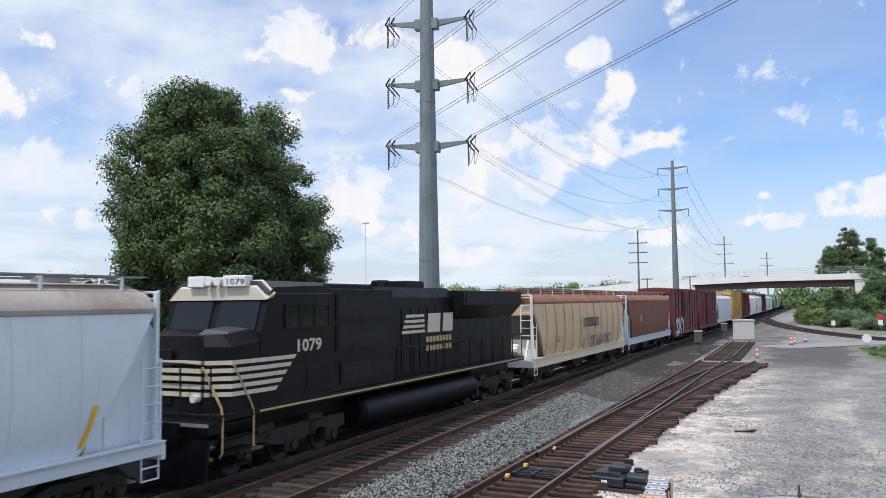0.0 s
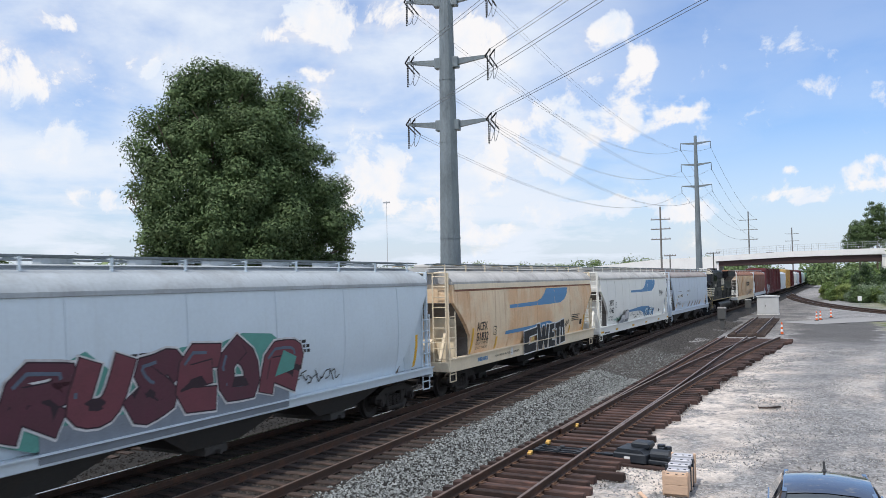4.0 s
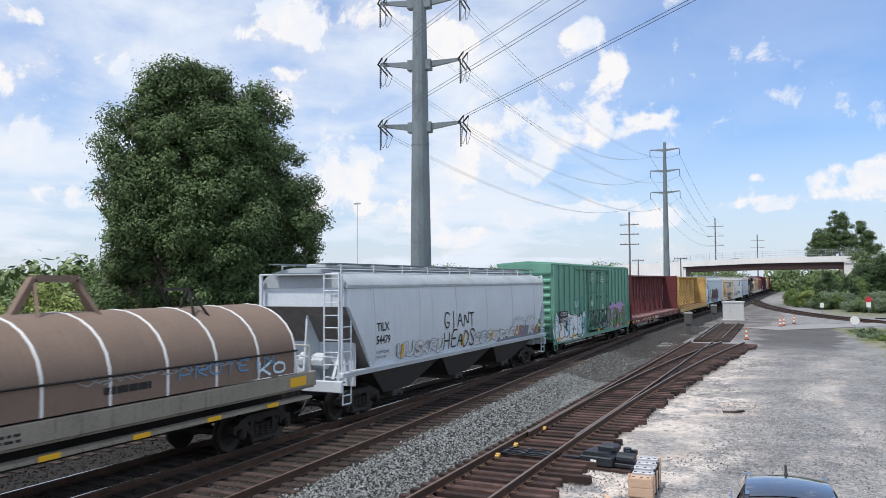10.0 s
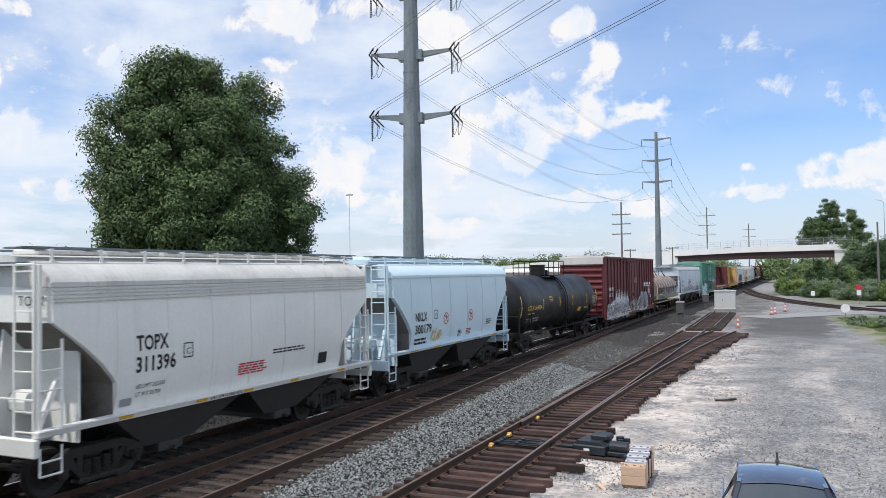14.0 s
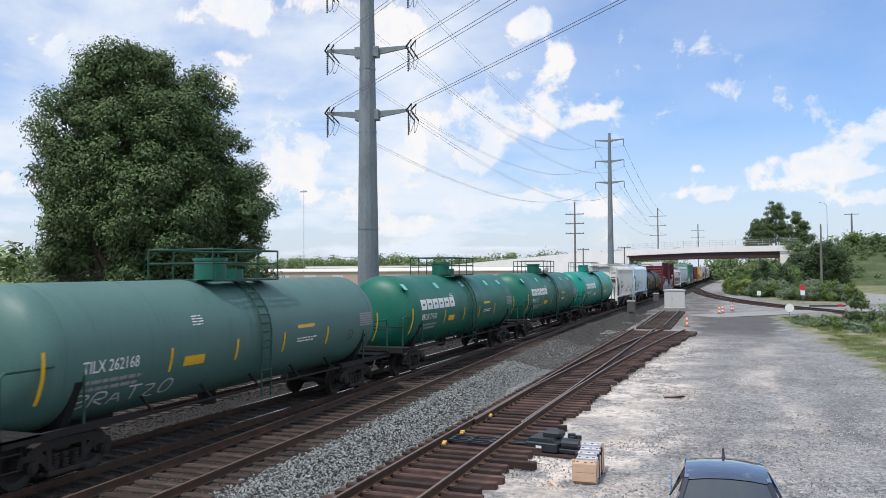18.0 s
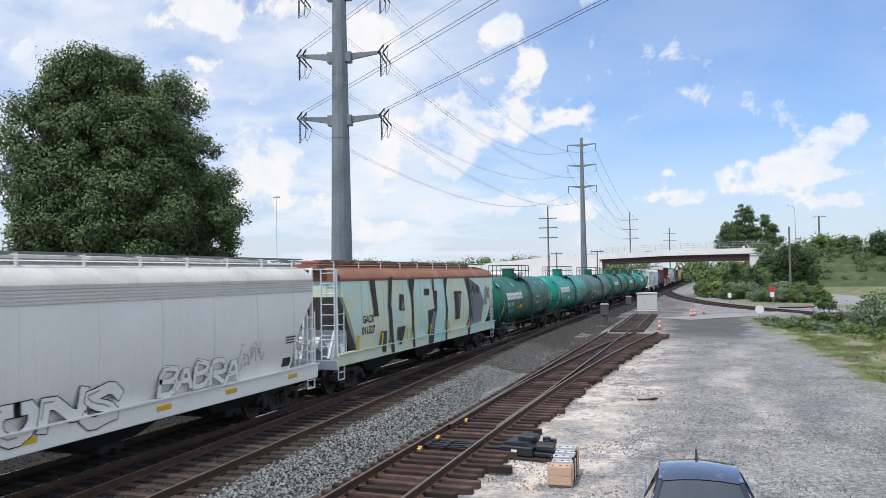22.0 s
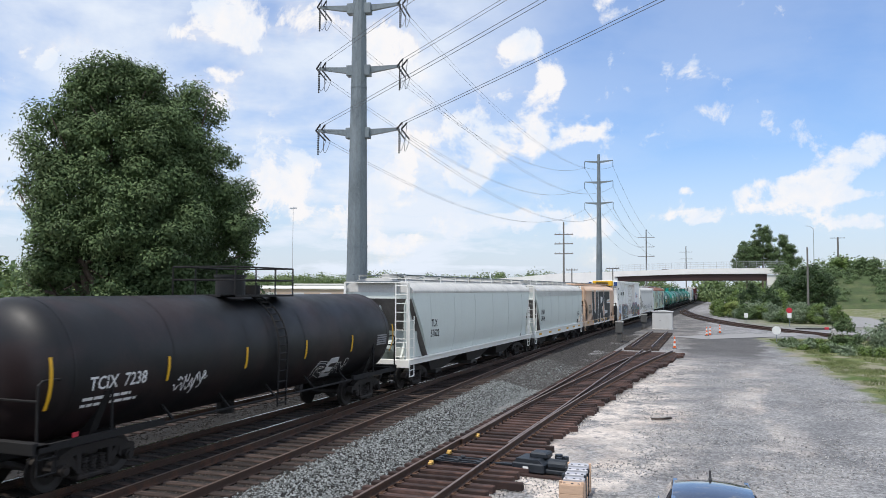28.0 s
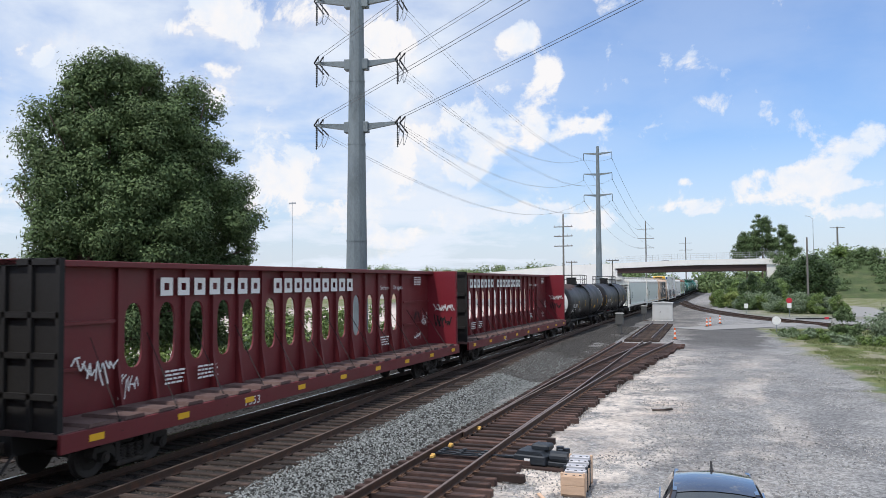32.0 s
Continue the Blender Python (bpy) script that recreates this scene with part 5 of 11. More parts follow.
# ---- boxcar ----
def boxcar(name, label, front, L, paint, top=5.05, bot=0.79, posts=16, doors=((-1.9, 1.9),), roof=None, end=None, smooth_side=False, spin=True, detail=True):
    c = car_root(name, label, front, L, "box car")
    h = L / 2 - 0.75
    b = Build()
    b.box(-1.52, 1.52, -h, h, 1.05, top - 0.05, 0.03)
    part("body", b, paint, c)
    q = Build()
    prof = [(1.58, top - 0.07), (1.56, top), (0, top + 0.1), (-1.56, top), (-1.58, top - 0.07)]
    q.loft([[(x, y, z) for x, z in prof] for y in (-h - 0.03, h + 0.03)])
    for i in range(14 if detail else 0):
        y = -h + 2 * h * (i + 0.5) / 14
        q.loft([[(x * 0.98, y + d, z + 0.035) for x, z in prof] for d in (-0.05, 0.05)])
    part("roof", q, roof or paint, c)
    if roof:
        for s in (-1, 1):
            q = Build()
            q.box(s * 1.595 - 0.012, s * 1.595 + 0.012, -h - 0.03, h + 0.03, top - 0.12, top + 0.012)
            part("roof_edge", q, paint, c)
    for s in (-1, 1):
        q = Build()
        poly = [(-h, 1.1), (h, 1.1), (h, bot), (h - 2.0, bot), (h - 2.6, bot - 0.02), (-h + 2.6, bot - 0.02), (-h + 2.0, bot), (-h, bot)]
        q.prism(poly, 0, s * 1.54 - 0.04, s * 1.54 + 0.04)
        part("side_sill", q, paint, c)
    sk = flat_skin(1.545)
    if not smooth_side:
        for i in range(posts + 1):
            y = -h + 0.06 + (2 * h - 0.12) * i / posts
            if any(a - 0.1 < y < b_ + 0.1 for a, b_ in doors):
                continue
            slab(c, flat_skin(1.52), y - 0.05, y + 0.05, 1.05, top - 0.1, paint, "side_post", d=-0.01, t=0.085)
    for a, b_ in doors:
        d = Build()
        d.box(1.52, 1.6, a, b_, 1.12, top - 0.3, 0.015)
        door = part("sliding_door", d, paint, c)
        q = Build()
        for y in spread(a + 0.06, b_ - 0.06, 4):
            q.box(1.6, 1.64, y - 0.03, y + 0.03, 1.15, top - 0.33)
        for z in spread(1.5, top - 0.9, 4):
            q.box(1.6, 1.63, a + 0.05, b_ - 0.05, z - 0.04, z + 0.04)
        part("door_frame", q, paint, door)
        q = Build()
        for y in (b_ - 0.35, a + 0.35):
            q = Build()
            q.tube((1.66, y, 1.15), (1.66, y, top - 0.35), 0.03, 6)
            part("lock_rod", q, paint, door)
        for y, z in ((a + 0.5, 1.9), (b_ - 0.5, 1.75), ((a + b_) / 2, 2.1)):
            q = Build()
            q.box(1.62, 1.67, y - 0.16, y + 0.16, z, z + 0.22, 0.01)
            part("door_latch", q, M_GREYGRIME, door)
        q = Build()
        q.box(1.52, 1.68, a - 2.6, b_ + 1.2, top - 0.27, top - 0.2)
        q.box(1.52, 1.66, a - 2.6, b_ + 1.2, 1.02, 1.09)
        part("door_track", q, paint, c)
    for s in (-1, 1):
        e = end or paint
        for i in range(9 if detail and not smooth_side else 0):
            z = 1.35 + (top - 1.9) * i / 8
            q = Build()
            q.prism([(s * h, z - 0.12), (s * (h + 0.09), z - 0.04), (s * (h + 0.09), z + 0.04), (s * h, z + 0.12)], 0, -1.4, 1.4)
            part("end_corrugation", q, e, c)
        q = Build()
        q.box(-1.5, 1.5, s * (h + 0.06) - 0.05, s * (h + 0.06) + 0.05, top - 0.52, top - 0.02, 0.01)
        part("end_panel", q, roof or e, c)
        q = Build()
        q.box(-1.5, 1.5, min(s * h, s * (h + 0.35)), max(s * h, s * (h + 0.35)), 0.92, 1.02)
        part("end_platform", q, M_UNDER, c)
        if detail:
            ladder(c, paint, 1.62, s * (h - 0.1), s * (h - 0.55), 0.95, 2.5, 5)
            ladder_x(c, paint, s * (h + 0.14), 0.9, 1.4, 0.95, 2.5, 5)
            q = Build()
            for y in (0.1, 0.55):
                q.tube((1.56, s * (h - y), 0.5), (1.56, s * (h - y), 0.9), 0.022, 5)
            q.tube((1.56, s * (h - 0.1), 0.5), (1.56, s * (h - 0.55), 0.5), 0.022, 5)
            part("stirrup", q, paint, c)
        coupler(c, s * (L / 2 - 0.75), s)
    q = Build()
    q.box(-0.25, 0.25, -h, h, 0.7, 1.05)
    part("centre_sill", q, M_UNDER, c)
    for s in (-1, 1):
        truck(c, s * (L / 2 - 3.0), spin)
    return c, sk


# ---- centre-beam flat car ----
def centerbeam(name, label, front, L, paint, style="open", top=4.6, deck=None, spin=True, detail=True, ends=None, fronts=None, marks=None):
    c = car_root(name, label, front, L, "flat car")
    h = L / 2 - 0.7
    q = Build()
    q.box(-1.5, 1.5, -h, h, 1.1, 1.22, 0.01)
    part("deck", q, deck or paint, c)
    for s in (-1, 1):
        q = Build()
        q.box(s * 1.52 - 0.05, s * 1.52 + 0.05, -h, h, 0.82, 1.2, 0.01)
        part("side_sill", q, paint, c)
        n = 22
        for i in range(n if detail and s > 0 else 0):
            y = -h + 1.0 + (2 * h - 2.0) * i / (n - 1)
            q = Build()
            q.prism([(y - 0.3, 1.22), (y + 0.3, 1.22), (y + 0.26, 1.29), (y - 0.26, 1.29)], 0, 0.35, 1.56)
            part("deck_riser", q, deck or paint, c)
    for s in (-1, 1):
        q = Build()
        y = s * (h - 0.12)
        q.box(-1.45, 1.45, y - 0.04, y + 0.04, 1.2, top, 0.01)
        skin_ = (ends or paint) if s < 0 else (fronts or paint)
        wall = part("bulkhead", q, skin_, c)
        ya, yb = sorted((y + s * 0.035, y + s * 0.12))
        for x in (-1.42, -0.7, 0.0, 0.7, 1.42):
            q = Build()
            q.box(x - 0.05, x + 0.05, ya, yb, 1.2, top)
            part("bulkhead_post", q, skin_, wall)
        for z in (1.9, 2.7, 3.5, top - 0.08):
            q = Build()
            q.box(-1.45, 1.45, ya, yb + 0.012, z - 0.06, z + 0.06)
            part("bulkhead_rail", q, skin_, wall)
    q = Build()
    q.box(-0.35, 0.35, -h, h, top - 0.14, top, 0.015)
    part("top_chord", q, paint, c)
    if style == "open":
        yy = [-9.4 + 1.23 * i for i in range(17)]
        for i, y in enumerate(yy):
            q = Build()
            q.prism([(-0.2, 1.2), (0.2, 1.2), (0.13, 2.0), (0.12, top - 0.14), (-0.12, top - 0.14), (-0.13, 2.0)], 1, y - 0.09, y + 0.09)
            part("centre_post", q, paint, c)
        braces = [(-10.6, -9.5, False), (-9.3, -7.0, True)]
        braces += [(yy[i] + 0.05, yy[i + 1] + 0.05, True) for i in (2, 4, 6)] + [(yy[i], yy[i + 1], False) for i in (8, 10, 12, 14)] + [(yy[16], yy[16] + 1.2, False)]
        for a, b, up in braces:
            q = Build()
            q.beam((0, a, 1.25 if up else top - 0.2), (0, b, top - 0.2 if up else 1.25), 0.12, 0.1)
            part("diagonal_brace", q, paint, c)
        for s in (-1, 1):
            q = Build()
            q.box(-0.06, 0.06, min(s * h, s * (h - (0.5 if s < 0 else 0.8))), max(s * h, s * (h - (0.5 if s < 0 else 0.8))), 1.2, top - 0.1)
            part("end_panel", q, paint, c, "solid steel panel beside the bulkhead")
    else:
        # a sheet with a row of tall oval openings
        n = 14
        w0, w1 = -8.58, 8.22
        step = (w1 - w0) / n
        m = 20
        for i in range(n):
            yc = w0 + step * (i + 0.5)
            z0, z1 = 1.2, top - 0.14
            zc, rz, ry = 2.86, 0.78, 0.31
            outer, inner = [], []
            for k in range(m):
                a = 2 * math.pi * (k + 0.5) / m
                ca, sa = math.cos(a), math.sin(a)
                inner.append((yc + ry * math.copysign(abs(ca) ** 0.8, ca), zc + rz * math.copysign(abs(sa) ** 0.6, sa)))
                t = min((step / 2) / max(1e-6, abs(ca)), ((z1 - zc) if sa > 0 else (zc - z0)) / max(1e-6, abs(sa)))
                outer.append((yc + t * ca, zc + t * sa))
            # pull the nearest outline points into the corners
            for cy_, cz_ in ((-step / 2, z0 - zc), (step / 2, z0 - zc), (step / 2, z1 - zc), (-step / 2, z1 - zc)):
                k = min(range(m), key=lambda j: (outer[j][0] - yc - cy_) ** 2 + (outer[j][1] - zc - cz_) ** 2)
                outer[k] = (yc + cy_, zc + cz_)
            q = Build()
            q.loft([[(0.03, y, z) for y, z in outer], [(0.03, y, z) for y, z in inner], [(-0.03, y, z) for y, z in inner], [(-0.03, y, z) for y, z in outer]], caps=False)
            part("web_panel", q, paint, c, "steel web panel with an oval opening")
        for a, b in ((-h + 0.1, w0), (w1, h - 0.1)):
            q = Build()
            q.box(-0.04, 0.04, a, b, 1.2, top - 0.14)
            part("end_panel", q, paint, c)
        for i in range(n + 1):
            y = w0 + step * i
            q = Build()
            q.prism([(0.03, 1.2), (0.3, 1.2), (0.14, 2.2), (0.14, top - 0.14), (0.03, top - 0.14)], 1, y - 0.04, y + 0.04)
            part("web_stiffener", q, paint, c)
    for s in (-1, 1):
        coupler(c, s * (L / 2 - 0.75), s)
        truck(c, s * (L / 2 - 3.1), spin)
    q = Build()
    q.box(-0.3, 0.3, -h, h, 0.7, 1.1)
    part("centre_sill", q, M_UNDER, c)
    if detail:
        for i, y in enumerate(spread(-h + 1.6, h - 1.6, 12)):
            q = Build()
            q.tube((0.1, y + 0.6, 2.9), (1.5, y, 1.25), 0.014, 4)
            q.tube((1.5, y, 1.25), (1.55, y + 0.02, 1.0), 0.03, 5)
            part("tie_down_cable", q, M_UNDER, c)
    sk = flat_skin(1.57)
    for u in marks or [-L / 2 + 1.6 + (L - 3.2) * i / 8 for i in range(9)]:
        slab(c, sk, u - 0.2, u + 0.2, 0.95, 1.09, M_YELLOW, "reflector", "yellow reflective strip")
    return c, sk


# ---- coil car ----
M_TAN = material("tan_hood", (0.2, 0.143, 0.11), 0.75, 0.0, 0.2, 1.5, 20, 0.1, streak=0.35, streak_color=(0.14, 0.09, 0.065))


M_COILFRAME = material("grimy_coil_frame", (0.27, 0.245, 0.2), 0.8, 0.0, 0.3, 1.5, 20, 0.1, streak=0.6, streak_color=(0.09, 0.07, 0.055))


def coil_car(front, L):
    c = car_root("coil_car", "steel coil car with a tan rounded hood and white hoops", front, L)
    h = L / 2 - 1.6
    prof = [(1.55, 1.78), (1.55, 2.3)] + [(1.55 * math.cos(a), 2.3 + 1.25 * math.sin(a)) for a in spread(0.15, math.pi - 0.15, 13)] + [(-1.55, 2.3), (-1.55, 1.78)]
    q = Build()
    q.loft([[(x, y, z) for x, z in prof] for y in (-h, 0, h)])
    part("hood", q, M_TAN, c, "tan rounded steel hood", smooth=30)
    for y in spread(-h + 0.05, h - 0.05, 9):
        q = Build()
        q.loft([[(x * 1.012, y + d, 1.78 + (z - 1.78) * 1.008) for x, z in prof] for d in (-0.032, 0.032)])
        part("hoop", q, M_WHITE, c, "white hoop over the hood", smooth=30)
    for z in (2.35,):
        q = Build()
        q.tube((1.6, -h, z), (1.6, h, z), 0.025, 6)
        part("hood_rail", q, M_UNDER, c)
    for y in (-h * 0.55, h * 0.55):
        q = Build()
        for s in (-1, 1):
            q.beam((s * 0.15, y, 3.5), (s * 0.15, y + 0.3 * s, 4.0), 0.05, 0.06)
            q.beam((0.9, y + 0.3 * s, 3.2), (0.45, y, 3.95), 0.05, 0.05)
        q.box(-0.35, 0.5, y - 0.035, y + 0.035, 3.94, 4.0)
        part("lifting_frame", q, M_UNDER, c)
    q = Build()
    rim = [(-0.95, 3.5), (-0.5, 4.22), (0.5, 4.22), (0.95, 3.5)]
    for (ya, za), (yb, zb) in zip(rim, rim[1:]):
        q.beam((0, ya, za), (0, yb, zb), 0.16, 0.14)
    for s in (-1, 1):
        q.beam((0.5, s * 0.75, 3.4), (0.05, s * 0.5, 4.15), 0.06, 0.06)
    part("lifting_bail", q, M_TAN, c, "tan steel lifting bail")
    q = Build()
    for s in (-1, 1):
        q.box(s * 1.5 - 0.08, s * 1.5 + 0.08, -L / 2 + 0.7, L / 2 - 0.7, 1.35, 1.74, 0.02)
        q.box(s * 1.5 - 0.14, s * 1.5 + 0.14, -L / 2 + 1.0, L / 2 - 1.0, 1.05, 1.12)
    q.box(-1.5, 1.5, -L / 2 + 0.7, L / 2 - 0.7, 1.3, 1.38)
    part("frame", q, M_COILFRAME, c, "weathered grey-tan frame")
    q = Build()
    q.box(-0.4, 0.4, -L / 2 + 0.7, L / 2 - 0.7, 0.7, 1.3)
    part("centre_sill", q, M_UNDER, c)
    sk = flat_skin(1.585)
    text(c, sk, "167016", -5.0, 1.44, 0.26, M_INK, bold=0.004, width=1.5)
    small_print(c, sk, -3.2, 1.55, 1.6, 2, M_INK, 0.1, 0.05, seed=3)
    for k in range(4):
        slab(c, flat_skin(1.565), -5.3 + k * 0.07, -4.1 + k * 0.07, 1.92 + k * 0.09, 1.97 + k * 0.09, M_INK, "emblem_bar", "plain dark emblem bar")
    for u in (-3.9, -3.3):
        slab(c, flat_skin(1.565), u, u + 0.45, 1.95, 2.25, M_INK, "emblem", "plain dark emblem block")
    small_print(c, flat_skin(1.565), -0.15, 2.0, 1.4, 1, M_INK, 0.1, 0.14, seed=41)
    scrawl(c, flat_skin(1.56), -0.7, 4.0, 2.2, 2.35, M_GREY, 42, 0.014, 16)
    graffiti(c, flat_skin(1.565), "KO", 4.4, 5.6, 1.85, 0.4, M_G4, M_G6, 6, bold=0.008)
    for i in range(6):
        u = -h + 0.2 + i * 2.1
        slab(c, flat_skin(1.65), u, u + 0.45, 1.05, 1.15, M_YELLOW, "reflector")
    slab(c, sk, -L / 2 + 0.9, -L / 2 + 1.6, 1.42, 1.66, M_YELLOW, "placard", "yellow placard")
    slab(c, sk, L / 2 - 1.9, L / 2 - 1.2, 1.42, 1.66, M_YELLOW, "placard", "yellow placard")
    graffiti(c, flat_skin(1.575), "PROTEIN", 1.74, 5.1, 2.05, 0.36, M_BLUEPAINT, M_BLUEPAINT, 5, bold=0.0)
    for s in (-1, 1):
        q = Build()
        q.tube((1.4, s * (L / 2 - 0.75), 1.3), (1.4, s * (L / 2 - 0.75), 2.4), 0.03, 5)
        q.tube((-1.4, s * (L / 2 - 0.75), 1.3), (-1.4, s * (L / 2 - 0.75), 2.4), 0.03, 5)
        q.tube((-1.4, s * (L / 2 - 0.75), 2.4), (1.4, s * (L / 2 - 0.75), 2.4), 0.03, 5)
        part("end_rail", q, M_GREYLIGHT, c)
        coupler(c, s * (L / 2 - 0.75), s)
        truck(c, s * (L / 2 - 2.4))


# ---- locomotive ----
M_LOCO = material("loco_black", (0.006, 0.0065, 0.0085), 0.45, 0, 0.3, 2, 25, 0.08, second=(0.015, 0.0135, 0.013), amount=0.6, spec=0.16)
M_ROOFGREY = material("weathered_cab_roof", (0.055, 0.06, 0.066), 0.6, 0.1, 0.3, 2, 25, 0.08)
M_GRILLE = material("loco_grille", (0.012, 0.012, 0.013), 0.7, 0.2, 0.3, 5, 60, 0.3)
M_CREAM = material("cream_stripe", (0.6, 0.55, 0.45), 0.55, 0, 0.08, 5, 50, 0)
M_HAND = material("handrail_gold", (0.55, 0.42, 0.2), 0.5, 0.2, 0.15, 5, 50, 0)


def three_axle_truck(root, y):
    q = Build()
    for s in (-1, 1):
        q.prism([(-2.5, 0.95), (2.5, 0.95), (2.55, 0.62), (2.1, 0.55), (1.3, 0.72), (0.5, 0.52), (-0.5, 0.52), (-1.3, 0.72), (-2.1, 0.55), (-2.55, 0.62)], 0, s * 1.02, s * 1.2)
    q.box(-1.0, 1.0, -0.4, 0.4, 0.6, 0.95)
    t = part("truck", q, M_TRUCK, root, "six-wheel locomotive truck")
    t.matrix_basis = pose(0, y, 0)
    for o_ in (-1.85, 0.0, 1.85):
        w = part("wheelset", ME_WHEEL, None, t)
        w.matrix_basis = pose(0, o_, 0.457)
        WHEELS.append((root, w, o_))
        q = Build()
        for s in (-1, 1):
            q.box(s * 1.1 - 0.16, s * 1.1 + 0.16, o_ - 0.26, o_ + 0.26, 0.28, 0.74, 0.05)
            q.tube((s * 1.24, o_, 0.46), (s * 1.34, o_, 0.46), 0.13, 10)
        part("axle_box", q, M_TRUCK, t)
    for o_ in (-0.95, 0.95):
        q = Build()
        for k in range(4):
            q.tube((1.16, o_, 0.6 + k * 0.09), (1.16, o_, 0.65 + k * 0.09), 0.13, 10)
        part("spring_group", q, M_TRUCK, t)
    q = Build()
    q.tube((1.15, -1.4, 0.98), (1.15, -0.75, 1.05), 0.11, 8)
    q.tube((1.15, 0.75, 1.05), (1.15, 1.4, 0.98), 0.11, 8)
    part("brake_cylinder", q, M_TRUCK, t)


def locomotive(front, L):
    c = car_root("diesel_locomotive", "black diesel freight locomotive with cream nose stripes", front, L, "locomotive")
    h = L / 2
    q = Build()
    q.box(-1.55, 1.55, -h + 1.0, h - 0.7, 1.45, 1.62, 0.02)
    q.box(-0.7, 0.7, -h + 0.6, h - 0.6, 0.9, 1.45)
    part("frame", q, M_LOCO, c)
    slab(c, flat_skin(1.552), -h + 2.4, h - 0.7, 1.52, 1.57, M_HAND, "frame_stripe", "thin gold line along the frame")
    # nose
    q = Build()
    zt = 3.35
    q.loft([[(-0.95, -h + 1.15, 1.62), (0.95, -h + 1.15, 1.62), (0.93, -h + 1.18, 3.12), (0.8, -h + 1.3, zt), (-0.8, -h + 1.3, zt), (-0.93, -h + 1.18, 3.12)],
            [(-1.46, -h + 1.5, 1.62), (1.46, -h + 1.5, 1.62), (1.44, -h + 1.54, 3.1), (1.1, -h + 1.6, zt + 0.03), (-1.1, -h + 1.6, zt + 0.03), (-1.44, -h + 1.54, 3.1)],
            [(-1.535, -h + 2.5, 1.62), (1.535, -h + 2.5, 1.62), (1.53, -h + 2.5, 3.2), (1.3, -h + 2.5, zt + 0.13), (-1.3, -h + 2.5, zt + 0.13), (-1.53, -h + 2.5, 3.2)]])
    part("nose", q, M_LOCO, c, "black wide nose", smooth=25)
    q = Build()
    q.loft([[(0.35, -h + 1.45, 3.3), (1.25, -h + 1.6, 3.2), (1.3, -h + 2.5, 3.3), (0.3, -h + 2.5, 3.4)], [(0.5, -h + 1.7, 3.5), (1.1, -h + 1.8, 3.45), (1.15, -h + 2.5, 3.5), (0.45, -h + 2.5, 3.55)]])
    part("nose_housing", q, M_ROOFGREY, c, "raised grey housing on the nose")
    q = Build()
    q.box(-0.55, 0.0, -h + 1.12, -h + 1.17, 1.75, 3.05, 0.01)
    part("nose_door", q, M_LOCO, c)
    for i in range(5):
        z = 1.98 + i * 0.18
        e = 2.05 + i * 0.19
        q = Build()
        def around(e, off):
            return [(0.955 + off, -h + 1.15 - off), (1.465 + off, -h + 1.5 - off * 0.5), (1.535 + off, -h + 2.5), (1.55 + off, -h + 2.6), (1.55 + off, -h + e)]
        ring = lambda e, zz: [(x, y, zz) for x, y in around(e, 0.004)] + [(x, y, zz) for x, y in around(e, 0.014)[::-1]]
        q.loft([ring(e + 0.95, z), ring(e + 1.04, z + 0.1)])
        part("nose_stripe", q, M_CREAM, c, "cream nose stripe")
        q = Build()
        q.box(-0.9, 0.9, -h + 1.09, -h + 1.16, z, z + 0.1)
        part("nose_stripe", q, M_CREAM, c, "cream nose stripe")
    # cab
    q = Build()
    side = [(-h + 2.45, 1.62), (-h + 2.45, 3.4), (-h + 2.75, 4.3), (-h + 3.0, 4.5), (-h + 5.45, 4.58), (-h + 5.45, 1.62)]
    q.loft([[(x, y, z) for y, z in side] for x in (-1.54, 1.54)])
    part("cab", q, M_LOCO, c, "black cab")
    q = Build()
    q.loft([[(x, y, z) for x, z in ((-1.56, 4.34), (-1.2, 4.66), (0, 4.72), (1.2, 4.66), (1.56, 4.34))] for y in (-h + 2.7, -h + 5.5)])
    part("cab_roof", q, M_ROOFGREY, c, "dark grey weathered cab roof", smooth=30)
    q = Build()
    q.loft([[(x, -h + 2.62, z - 0.1) for x, z in ((-1.57, 4.3), (-1.22, 4.6), (1.22, 4.6), (1.57, 4.3))] + [(1.5, -h + 2.62, 4.19), (-1.5, -h + 2.62, 4.19)],
            [(x, -h + 2.95, z) for x, z in ((-1.58, 4.36), (-1.22, 4.69), (1.22, 4.69), (1.58, 4.36))] + [(1.52, -h + 2.95, 4.24), (-1.52, -h + 2.95, 4.24)]])
    part("roof_visor", q, M_CREAM, c, "white painted visor over the windshield")
    q = Build()
    for x0, x1 in ((-1.35, -0.12), (0.12, 1.35)):
        q.loft([[(x0, -h + 2.43, 3.45), (x1, -h + 2.43, 3.45), (x1, -h + 2.68, 4.2), (x0, -h + 2.68, 4.2)], [(x0, -h + 2.45, 3.45), (x1, -h + 2.45, 3.45), (x1, -h + 2.7, 4.2), (x0, -h + 2.7, 4.2)]])
    part("windshield", q, M_GLASS, c, "dark windshield panes")
    for u0, u1 in ((-h + 3.4, -h + 3.98), (-h + 4.05, -h + 4.65), (-h + 4.72, -h + 5.33)):
        w = slab(c, flat_skin(1.54), u0, u1, 3.5, 4.05, M_GLASS, "cab_window", "dark cab side window", d=0.002, t=0.012)
        q = Build()
        for u in (u0, u1):
            q.box(1.54, 1.575, u - 0.025, u + 0.025, 3.46, 4.09)
        for z in (3.48, 4.07):
            q.box(1.54, 1.575, u0, u1, z - 0.025, z + 0.025)
        part("window_frame", q, M_GRILLE, w)
    q = Build()
